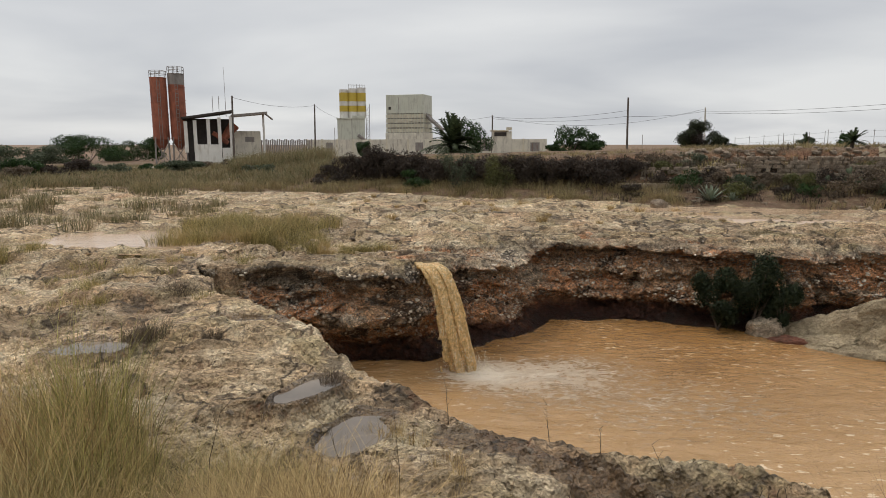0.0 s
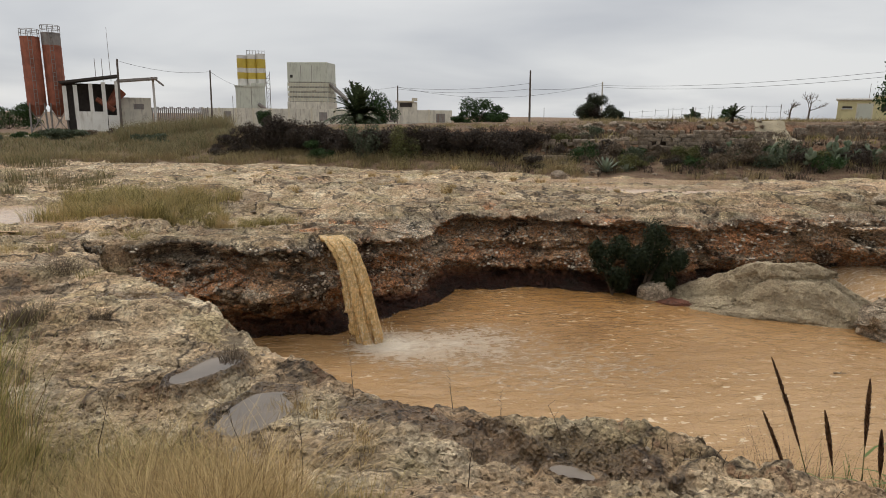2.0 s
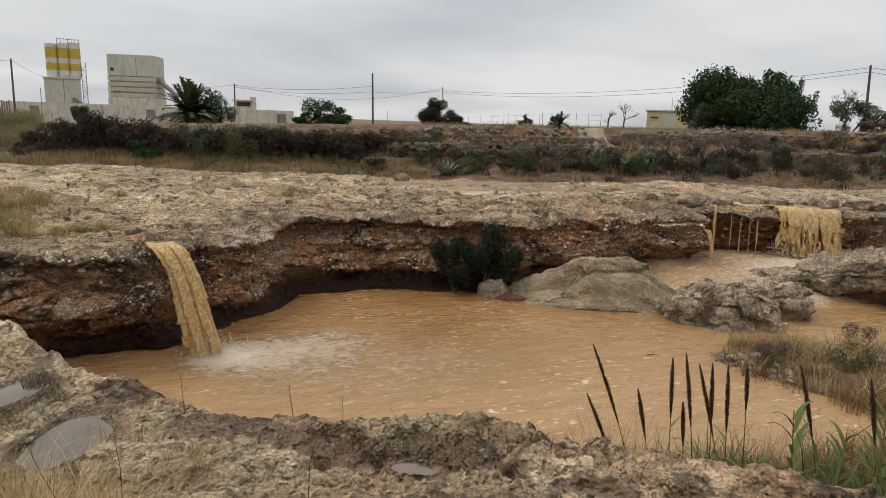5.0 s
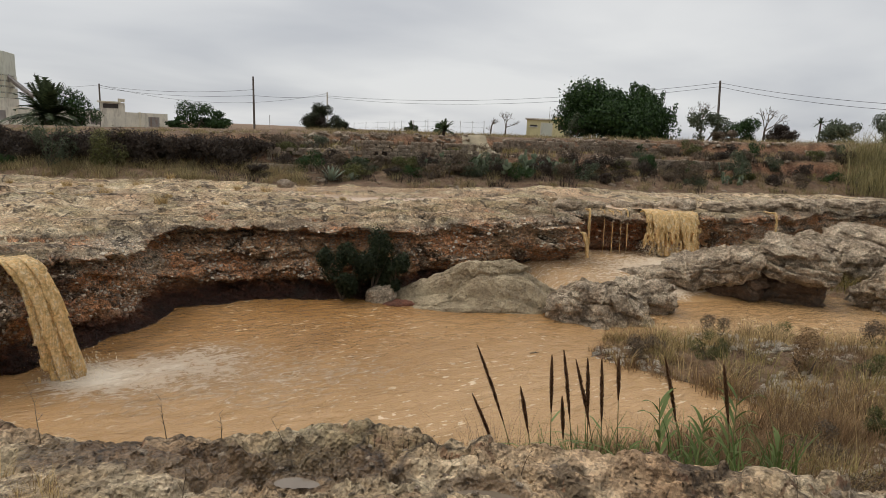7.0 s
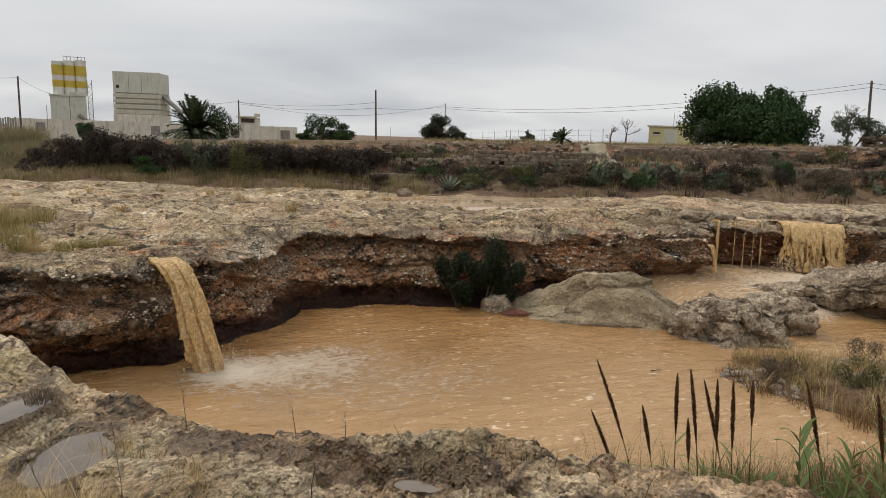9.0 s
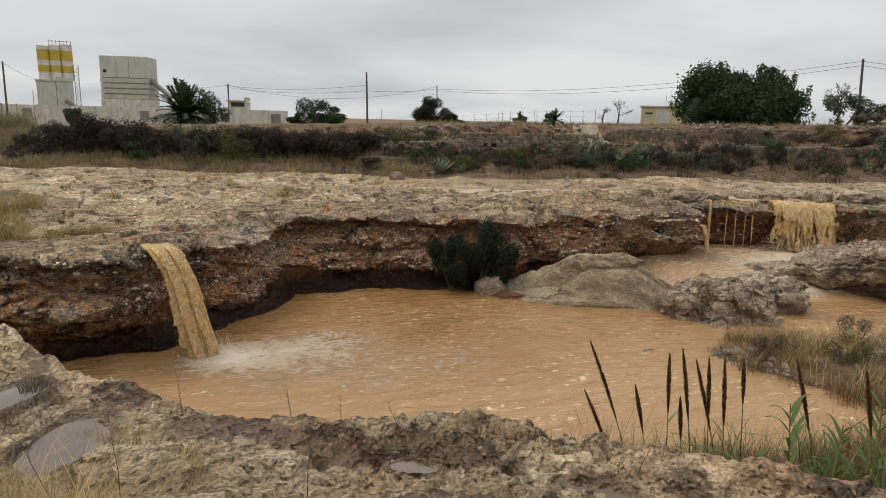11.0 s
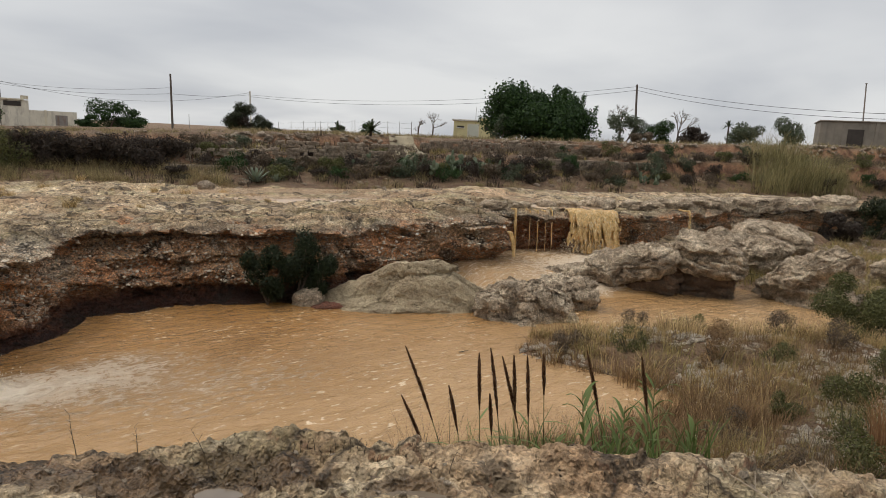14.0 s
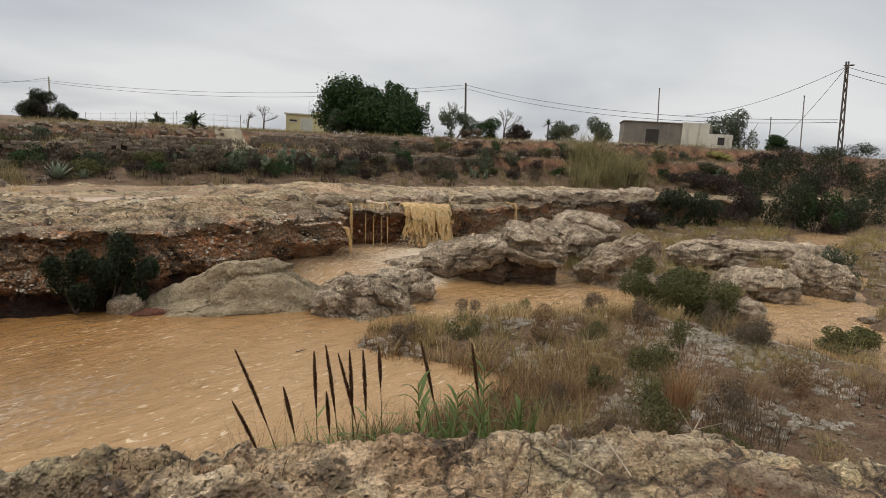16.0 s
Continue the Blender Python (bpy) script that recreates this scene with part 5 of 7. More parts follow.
def cement_silo(az, top, grey_share):
    d = 110
    at = on_ground(az, d)
    z0, z1 = 3.0 - at[2], top - at[2]
    ob = thing("cement_silo", "tall rusty red steel cement silo on a braced frame", "silo", at, "cement silos", turn=az)
    zg = z1 - (z1 - z0) * grey_share
    part("shell", barred((0, 0, z0), (0, 0, zg), 1.2, sides=28), RUST, ob)
    part("upper_shell", barred((0, 0, zg), (0, 0, z1), 1.21, sides=28), GREYSTEEL, ob, "grey weathered upper shell")
    part("cone", barred((0, 0, z0 - 1.6), (0, 0, z0), 0.3, 1.19, sides=24), RUST, ob)
    for i, h in enumerate(np.linspace(z0 + 0.1, z1 - 0.1, 6)):
        part("hoop", barred((0, 0, h - 0.05), (0, 0, h + 0.05), 1.25, sides=28), GREYSTEEL if h > zg else RUST, ob)
    legs = [(-1.05, -1.05), (1.05, -1.05), (1.05, 1.05), (-1.05, 1.05)]
    for i, (x, y) in enumerate(legs):
        part("leg", barred((x, y, -0.2), (x * 0.85, y * 0.85, z0 + 0.3), 0.11, sides=6), GREYSTEEL, ob)
        u = legs[(i + 1) % 4]
        part("brace", barred((x, y, 0.2), (u[0], u[1], z0 - 0.6), 0.06, sides=5), GREYSTEEL, ob)
    bm = bmesh.new()
    for x in (-0.2, 0.2):
        bar(bm, (x, -1.3, 0.5), (x, -1.3, z1 + 0.9), 0.035, sides=5)
    for h in np.arange(0.8, z1 + 0.8, 0.6):
        bar(bm, (-0.2, -1.3, h), (0.2, -1.3, h), 0.03, sides=4)
    part("ladder", bm, GREYSTEEL, ob)
    railing(ob, 1.2, z1)
    return ob


cement_silo(23.68, 12.4, 0.0001)
cement_silo(22.33, 13.1, 0.17)


def open_shed():
    d, az = 106, 19.4
    at = on_ground(az, d)
    g = at[2]
    ob = thing("open_shed", "derelict open-fronted shed with white base wall and sloping roofs", "shed", at, turn=az)
    part("base_wall", boxed(-3.3, -2.2, -0.3, 0.6, -1.9, 2.2 - g), WHITE, ob, "dirty white base wall")
    part("base_wall", boxed(0.7, -2.3, -0.3, 2.3, -2.0, 1.7 - g), WHITE, ob, "dirty white base wall")
    part("back_wall", boxed(-4.6, 3.0, -0.3, 2.4, 3.2, 6.2 - g), DARK, ob, "back wall darkened for the shed's inner shade")
    for x in (-4.4, -3.1, -1.2, 0.4, 2.1):
        part("column", boxed(x - 0.25, -2.1, 1.0 - g, x + 0.25, -1.7, 6.2 - g + 0.13 * x), WHITE, ob)
    bm = bmesh.new()
    box(bm, -4.2, -2.6, 0, 3.2, 3.4, 0.28)
    bm.transform(Matrix.Translation((-0.8, 0, 6.6 - g)) @ Matrix.Rotation(radians(-9), 4, "Y"))
    part("roof", bm, DARK, ob, "sloping dark roof")
    bm = bmesh.new()
    box(bm, 0, -2.2, 0, 5.4, 2.4, 0.3)
    bm.transform(Matrix.Translation((2.2, 0, 6.4 - g)) @ Matrix.Rotation(radians(-6), 4, "Y"))
    part("canopy", bm, GREYSTEEL, ob, "grey canopy on a single leg")
    part("canopy_leg", boxed(6.9, -0.2, 0, 7.2, 0.2, 6.9 - g), WHITE, ob)
    part("canopy_end", barred((7.4, 0, 7.0 - g), (8.5, 0, 6.1 - g), 0.14, sides=6), GREYSTEEL, ob)
    part("cabin", boxed(2.6, 1.0, 0, 6.6, 3.0, 4.3 - g), CONCRETE, ob, "pale low cabin")
    part("cabin_window", boxed(4.2, 0.95, 2.6 - g, 5.6, 1.02, 3.4 - g), GREYSTEEL, ob)
    part("hopper", barred((0.9, -0.2, 3.0 - g), (2.6, 0.4, 5.2 - g), 0.5, 0.9, sides=8), RUST, ob, "rusty hopper")
    part("chute", barred((-0.6, -0.8, 4.0 - g), (1.6, -0.8, 2.4 - g), 0.35, sides=6), RUST, ob)
    part("mast", barred((1.5, 0, 6.5 - g), (1.45, 0, 14.0 - g), 0.05, 0.02, sides=5), GREYSTEEL, ob)
    for x in (-0.4, 0.5):
        part("aerial", barred((x, 0, 6.5 - g), (x, 0, 9.6 - g), 0.04, sides=5), GREYSTEEL, ob)


open_shed()


def silo_tower():
    d, az = 170, 7.95
    at = on_ground(az, d)
    g = at[2]
    ob = thing("silo_tower", "three yellow and white silos above a pale gabled building", "silo", at, turn=az)
    for i, x in enumerate((-2.25, 0.0, 2.25)):
        cuts = [(9.0, 10.6, WHITE), (10.6, 12.1, YELLOW), (12.1, 13.2, WHITE), (13.2, 15.4, YELLOW), (15.4, 16.2 + 0.25 * i, WHITE)]
        drum = part("silo", barred((x, 0, 9.0 - g), (x, 0, 10.6 - g), 1.16, sides=20), WHITE, ob)
        for z0, z1, m in cuts[1:]:
            part("band", barred((x, 0, z0 - g), (x, 0, z1 - g), 1.16 if m is WHITE else 1.18, sides=20), m, drum)
    part("base_wall", boxed(-4.0, -3.0, -0.5, 3.0, 3.0, 8.7 - g), GREYPANEL, ob, "pale panel wall")
    bm = bmesh.new()
    box(bm, -4.2, -3.2, 8.6 - g, -0.3, 3.2, 8.9 - g)
    box(bm, -0.3, -3.2, 8.7 - g, 3.1, 3.2, 9.5 - g)
    part("roof", bm, GREYPANEL, ob)
    part("joint", boxed(-0.4, -3.06, 0, -0.25, -2.98, 8.6 - g), GREYSTEEL, ob)
    bm = bmesh.new()
    for x in (3.4, 4.3):
        for y in (-0.5, 0.5):
            bar(bm, (x, y, -0.3), (x, y, 12.5 - g), 0.06, sides=5)
    for i, h in enumerate(np.arange(0.5, 11.5 - g, 1.2)):
        bar(bm, (3.4, -0.5, h), (4.3, -0.5, h + 1.1), 0.05, sides=4)
        bar(bm, (3.4, -0.5, h), (4.3, -0.5, h), 0.05, sides=4)
    part("stair_frame", bm, GREYSTEEL, ob)
    part("conveyor", barred((1.2, -4, 4.6 - g), (6.2, -4, 0.6 - g), 0.45, sides=6), GREYSTEEL, ob)
    bm = bmesh.new()
    for x in np.linspace(-1.0, 3.2, 7):
        bar(bm, (x, -1.0, 16.4 - g), (x, -1.0, 17.5 - g), 0.05, sides=4)
    bar(bm, (-1.0, -1.0, 17.3 - g), (3.2, -1.0, 17.3 - g), 0.05, sides=4)
    part("railing", bm, GREYSTEEL, ob)


silo_tower()


def block_tower():
    d, az = 168, 3.0
    at = on_ground(az, d)
    g = at[2]
    ob = thing("batching_tower", "tall greenish grey panel tower with slatted middle storeys", "building", at, turn=az - 20)
    w, e = 5.1, 3.4
    part("upper_wall", boxed(-w, -e, 10.0 - g, w, e, 14.7 - g, bevel=0.05), GREYPANEL, ob)
    part("core", boxed(-w + 0.3, -e + 0.3, 0, w - 0.3, e - 0.3, 10.0 - g), GREYSTEEL, ob, "grey interior behind the slats")
    part("lower_wall", boxed(-w - 0.15, -e - 0.15, -0.5, w + 0.15, e + 0.15, 5.2 - g), CONCRETE, ob)
    for i in range(4):
        z = 5.2 + i * 1.2 - g
        part("slat_band", boxed(-w, -e, z + 0.12, w, e, z + 1.0), CREAM, ob)
    bm = bmesh.new()
    for x in np.linspace(-w, w, 26):
        box(bm, x - 0.05, -e - 0.08, 5.2 - g, x + 0.05, -e - 0.01, 10.0 - g)
    for y in np.linspace(-e, e, 12):
        box(bm, w + 0.01, y - 0.05, 5.2 - g, w + 0.08, y + 0.05, 10.0 - g)
    tagged(part("mullions", bm, GREYPANEL, ob), kind="stuff")
    for x in (-1.6, 1.2):
        part("seam", boxed(x - 0.05, -e - 0.04, 10.0 - g, x + 0.05, -e + 0.02, 14.0 - g), GREYSTEEL, ob)
    part("hatch", boxed(-4.4, -e - 0.05, 11.0 - g, -3.7, -e + 0.02, 11.7 - g), DARK, ob)
    part("conveyor", barred((4.8, -1, 9.8 - g), (10.0, -3.0, 5.8 - g), 0.55, sides=6), GREYSTEEL, ob, "inclined covered conveyor")


block_tower()


def works_wall():
    """Long pale perimeter wall of panels with piers and boarded openings."""
    ob = tagged(new("perimeter_wall"), "long stained concrete perimeter wall with boarded openings", "wall")
    pts = [far(12.0, 148), far(5.0, 136), far(-1.0, 128), far(-9.2, 128)]
    for (ax, ay, _), (bx, by, _) in zip(pts, pts[1:]):
        length = math.hypot(bx - ax, by - ay)
        n = max(3, int(length / 4.2))
        yaw_ = math.degrees(math.atan2(by - ay, bx - ax))
        for i in range(n):
            t = (i + 0.5) / n
            x, y = ax + (bx - ax) * t, ay + (by - ay) * t
            z = min(height(x, y), 1.0)
            p = part("panel", boxed(-length / n / 2, -0.12, -0.3, length / n / 2, 0.12, 3.25 - z), CONCRETE, ob)
            p.matrix_basis = pose(x, y, z, 0, 0, yaw_)
            q = part("pier", boxed(-length / n / 2 - 0.18, -0.2, -0.3, -length / n / 2 + 0.18, 0.2, 3.35 - z), CREAM, ob)
            q.matrix_basis = pose(x, y, z, 0, 0, yaw_)
            if i % 2:
                w_ = part("boarded_opening", boxed(-0.9, -0.17, 0.9 - z, 0.9, -0.11, 2.6 - z), GREYSTEEL, ob)
                w_.matrix_basis = pose(x, y, z, 0, 0, yaw_)


works_wall()


def hut():
    d, az = 120, -5.25
    at = on_ground(az, d)
    ob = thing("hut", "small pale flat-roofed hut with a dark opening", "hut", at, turn=az)
    g = at[2]
    part("wall", boxed(-1.8, -1.5, -0.3, 1.8, 1.5, 4.6 - g), CONCRETE, ob)
    part("roof", boxed(-2.2, -1.8, 4.6 - g, 1.2, 1.8, 4.8 - g), CREAM, ob)
    part("parapet", boxed(0.8, -1.5, 4.8 - g, 1.8, 1.5, 5.3 - g), CREAM, ob)
    part("opening", boxed(-1.4, -1.56, 3.7 - g, 0.8, -1.5, 4.4 - g), DARK, ob, "dark open window")


hut()


def yellow_house():
    d, az = 95, -41.5
    at = on_ground(az, d)
    g = at[2] - 0.45
    ob = thing("house", "small pale yellow flat-roofed house behind dry grass", "house", at, turn=az)
    part("wall", boxed(-2.8, -3, -0.3, 3.2, 3, 4.15 - g), HOUSE, ob)
    part("wall", boxed(0.9, -2.4, 4.1 - g, 3.2, 3, 4.6 - g), HOUSE, ob)
    part("cornice", boxed(-3.05, -3.25, 4.15 - g, 1.0, 3.2, 4.38 - g, bevel=0.04), WHITE, ob, "white cornice")
    part("cornice", boxed(0.8, -2.7, 4.6 - g, 3.5, 3.2, 4.8 - g, bevel=0.04), WHITE, ob, "white cornice")
    door_ = part("door", boxed(-0.75, -3.06, 1.9 - g, 0.75, -2.98, 3.7 - g), GREYPANEL, ob, "grey green door")
    part("door_frame", boxed(-0.85, -3.03, 1.9 - g, 0.85, -2.97, 3.8 - g), CREAM, door_)
    win = part("window", boxed(-2.3, -3.05, 3.2 - g, -1.3, -2.98, 3.45 - g), DARK, ob)
    part("window", boxed(1.6, -3.05, 2.9 - g, 2.6, -2.98, 3.6 - g), DARK, ob)
    part("sill", boxed(-2.4, -3.12, 3.1 - g, -1.2, -2.98, 3.2 - g), WHITE, win)
    part("aerial", barred((0.3, 0, 4.2 - g), (0.3, 0, 6.2 - g), 0.03, sides=5), GREYSTEEL, ob)


yellow_house()


def block_shed():
    d, az = 58, -73.0
    at = on_ground(az, d)
    g = at[2]
    ob = thing("shed", "low stained grey block shed with a flat roof", "shed", at, turn=az + 8)
    part("wall", boxed(-4.0, -2.0, -0.4, 2.4, 3, 4.72 - g), BLOCK, ob)
    part("annex_wall", boxed(2.0, -2.6, -0.4, 4.4, 2, 4.05 - g), CONCRETE, ob, "paler annexe wall")
    part("annex_wall", boxed(0.6, -2.4, -0.4, 2.62, 2.4, 4.86 - g), CONCRETE, ob, "paler annexe wall")
    part("block", boxed(2.2, -2.0, 4.0 - g, 2.9, 0, 4.7 - g), BLOCK, ob)
    part("roof", boxed(-4.1, -2.1, 4.72 - g, 0.62, 3.1, 4.82 - g, bevel=0.03), BLOCK, ob)
    part("doorway", boxed(-2.2, -2.08, 2.6 - g, -1.2, -1.98, 4.2 - g), DARK, ob, "dark doorway")
    part("opening", boxed(3.3, -2.66, 3.2 - g, 3.8, -2.58, 3.8 - g), DARK, ob, "dark square window")
    for x in (-3.7, -0.4):
        part("pilaster", boxed(x - 0.12, -2.06, -0.3, x + 0.12, -1.98, 4.7 - g), BLOCK, ob)


block_shed()

# ---------------------------------------------------------------- poles and wires
POLES = {"a": (-16.05, 95, 3.95), "b": (-22.2, 118, 3.0), "c": (-55.5, 85, 5.15), "z": (11.3, 118, 3.45), "y": (18.15, 95, 4.05), "s": (-4.4, 120, 2.55)}
TOPS = {}
LEAN = radians(3.6)   # the old poles all lean up the valley
for key, (az, d, el) in POLES.items():
    p_ = on_ground(az, d)
    top_z = rise_at(el, d)
    TOPS[key] = Vector((p_[0], p_[1], top_z))
    ob = thing("utility_pole", "weathered wooden utility pole", "pole", p_, group="utility poles", turn=az)
    hgt = (top_z - p_[2]) / math.cos(LEAN)
    ob.matrix_basis = Matrix.Translation(p_) @ Matrix.Rotation(-LEAN, 4, "X") @ Matrix.Rotation(radians(az), 4, "Z")
    TOPS[key] = ob.matrix_basis @ Vector((0, 0, hgt))
    part("post", barred((0, 0, -0.3), (0, 0, hgt), 0.17, 0.12, sides=10), WOOD if key != "b" else CONCRETE, ob)
    for h in (0.25, 2.6 if key in "ab" else 0.7):
        part("insulator", barred((0, -0.12, hgt - h), (0, -0.3, hgt - h), 0.05, sides=6), GREYSTEEL, ob)
for az, d, h in [(-17.3, 130, 3.6), (-28, 150, 3.0), (-31, 150, 3.2), (-36, 150, 3.2), (-72.0, 62, 5.2), (-80.5, 75, 3.6), (-82.7, 70, 5.4), (14.5, 125, 3.2), (9.6, 130, 6.0)]:
    p_ = on_ground(az, d)
    ob = thing("fence_post", "thin grey metal post", "post", p_, group="thin posts")
    ob.matrix_basis = Matrix.Translation(p_) @ Matrix.Rotation(-LEAN, 4, "X")
    part("shaft", barred((0, 0, -0.2), (0, 0, h), 0.06, 0.05, sides=6), GREYSTEEL, ob)
    part("cap", barred((0, 0, h), (0, 0, h + 0.08), 0.08, sides=6), GREYSTEEL, ob)


def lattice_mast():
    d, az = 62, -85.4
    at = on_ground(az, d)
    ob = thing("lattice_mast", "dark tapering lattice power mast", "pole", at, turn=az)
    hgt = rise_at(7.6, d) - at[2]
    w = lambda h: 0.17 - 0.09 * h / hgt
    ob.matrix_basis = Matrix.Translation(at) @ Matrix.Rotation(-LEAN, 4, "X") @ Matrix.Rotation(radians(az), 4, "Z")
    for sx in (-1, 1):
        for sy in (-1, 1):
            part("leg", barred((sx * w(0), sy * w(0), -0.2), (sx * w(hgt), sy * w(hgt), hgt), 0.07, sides=5), WOOD, ob)
    bm = bmesh.new()
    for i, h in enumerate(np.arange(0.3, hgt - 0.8, 0.8)):
        k = 1 if i % 2 else -1
        for sy in (-1, 1):
            bar(bm, (-k * w(h), sy * w(h), h), (k * w(h + 0.8), sy * w(h), h + 0.8), 0.045, sides=4)
    tagged(part("lacing", bm, WOOD, ob), kind="stuff")
    part("crossarm", barred((-0.25, 0, hgt - 0.3), (0.5, 0, hgt - 0.3), 0.06, sides=5), WOOD, ob)
    return ob.matrix_basis @ Vector((0, 0, hgt))


TOPS["m"] = lattice_mast()


def wire(a, b, sag, radius=0.022):
    a, b = np.array(a), np.array(b)
    t = np.linspace(0, 1, 25)[:, None]
    c = a + (b - a) * t - np.array([0, 0, 4 * sag]) * t * (1 - t)
    side = np.array([-(b - a)[1], (b - a)[0], 0.0])
    side /= np.linalg.norm(side)
    rings = [c + side * math.cos(k) * radius + np.array([0, 0, math.sin(k) * radius]) for k in np.arange(5) * 2 * math.pi / 5]
    V = np.stack(rings, 1)
    tagged(new("cable", mesh_of("cable", V.reshape(-1, 3), sheet_faces(25, 5, True), WIRE)), "thin dark overhead cable between poles", "cable", "overhead cables")


drop = lambda k, z: TOPS[k] - Vector((0, 0, z))
wire(drop("c", 0.25), drop("b", 0.6), 1.4)
wire(drop("c", 0.7), drop("b", 0.9), 1.6)
wire(drop("b", 0.6), drop("a", 2.6), 0.3)
wire(drop("b", 0.2), drop("s", 0.2), 2.2)
wire(drop("a", 2.6), drop("s", 0.6), 0.6)
wire(drop("a", 1.8), drop("s", 0.3), 0.6)
wire(drop("s", 0.2), far(3, 150, 7.5), 0.6)
wire(drop("c", 0.25), drop("m", 4.6), 1.2)
wire(drop("c", 0.7), drop("m", 4.8), 1.4)
wire(drop("m", 0.4), far(-74, 75, 6.5), 0.8)
wire(drop("m", 0.4), far(-95, 75, 9.5), 0.6)
wire(drop("m", 0.9), far(-95, 75, 8.8), 0.6)
wire(drop("y", 0.2), drop("z", 0.2), 0.7)
wire(drop("z", 0.2), far(8.5, 165, 8.5), 0.6)
wire(drop("m", 0.4), far(-81.5, 68, 4.5), 0.2)


def dirt_road():
    line, _ = curve_through([(-62, 55), (-48, 62), (-41, 74), (-37, 92), (-32, 120)], 0.8)
    t = np.gradient(line, axis=0)
    t /= np.linalg.norm(t, axis=1)[:, None]
    cross = np.linspace(-2.4, 2.4, 7)
    x = line[:, 0][:, None] + t[:, 1][:, None] * cross
    y = line[:, 1][:, None] - t[:, 0][:, None] * cross
    z = land(x, y)[0].max(axis=1, keepdims=True) + 0.06 - 0.03 * np.abs(cross)[None] / 2.4
    me = mesh_of("road", np.stack([x, y, z + 0 * x], -1).reshape(-1, 3), sheet_faces(len(line), 7), DIRTROAD)
    tagged(new("road", me), "pale dusty dirt road", "road", kind="structure")


dirt_road()

# ---------------------------------------------------------------- trees and shrubs of the far side
tree("broad dark evergreen tree on the far terrace", on_ground(-47.75, 60), 5.9, 5.2, -0.6, 5.3, DARK_LEAF, 0.13, 52000, 5, n=44, trunk=0.35)
SHRUBS = [  # turn, distance, half width, height, leaf, kind of leaf, words
    (-44.0, 57, 1.5, 2.2, GREY_LEAF, "rounded grey green shrub on the terrace"),
    (-54.6, 72, 3.0, 3.4, GREY_LEAF, "open grey green shrub behind the terrace"),
    (-57.2, 74, 2.8, 2.6, DARK_LEAF, "dark shrub beside the utility pole"),
    (-60.3, 62, 2.3, 1.7, BRAMBLE, "low dark shrub on the terrace"),
    (-56.2, 50, 1.3, 0.9, TWIG, "brown dry shrub on the terrace edge"),
    (-64.2, 90, 3.5, 3.4, GREY_LEAF, "distant grey green tree crown"),
    (-67.0, 90, 3.5, 3.6, GREY_LEAF, "distant grey green tree crown"),
    (-76.2, 72, 2.6, 4.0, GREY_LEAF, "green tree behind the block shed"),
    (-78.4, 70, 3.0, 4.3, GREY_LEAF, "green tree behind the block shed"),
    (-80.8, 75, 2.8, 1.8, DARK_LEAF, "low dark shrub by thin posts"),
    (-84.6, 44, 1.9, 3.2, DARK_LEAF, "dark bushy tree beside the lattice mast"),
    (-86.6, 50, 2.0, 2.4, GREY_LEAF, "dark bushy tree beside the lattice mast"),
    (-11.4, 66, 2.2, 2.4, DARK_LEAF, "dense green shrub tree on the terrace"),
    (-12.6, 66, 2.4, 1.8, DARK_LEAF, "dense green shrub tree on the terrace"),
    (-10.0, 64, 1.2, 1.2, DARK_LEAF, "dark low shrub on the terrace"),
    (-2.9, 60, 2.0, 3.1, DARK_LEAF, "dark green shrub beside the date palm"),
    (-32.2, 62, 0.9, 1.0, DARK_LEAF, "small dark shrub on the terrace"),
    (-29.4, 100, 1.6, 1.4, GREY_LEAF, "small distant grey green shrub"),
    (29.0, 135, 8.0, 5.2, DARK_LEAF, "spreading dark tree beyond the road"),
    (25.6, 140, 7.5, 5.6, DARK_LEAF, "spreading dark tree beyond the road"),
    (32.0, 130, 6.0, 4.0, GREY_LEAF, "grey green shrub beyond the road"),
    (35.5, 100, 6.0, 3.2, GREY_LEAF, "grey green shrub beyond the road"),
    (39.5, 100, 6.0, 3.0, GREY_LEAF, "grey green shrub beyond the road"),
    (30.2, 62, 2.2, 1.2, BRAMBLE, "low dark scrub beside the road"),
    (33.5, 55, 2.4, 1.3, DARK_LEAF, "low dark scrub beside the road"),
    (22.5, 60, 2.4, 0.9, GREY_LEAF, "low grey scrub below the silos"),
    (7.2, 130, 2.2, 3.0, DARK_LEAF, "dark shrub before the perimeter wall")]
for i, (az, d, hw, h, mat, words) in enumerate(SHRUBS):
    at = on_ground(az, d)
    bush(words, at, hw, hw * 0.8, h * 0.95, mat, 0.05 + d * 0.0011, int(900 + 800 * hw), 100 + i, "shrub", "shrub")
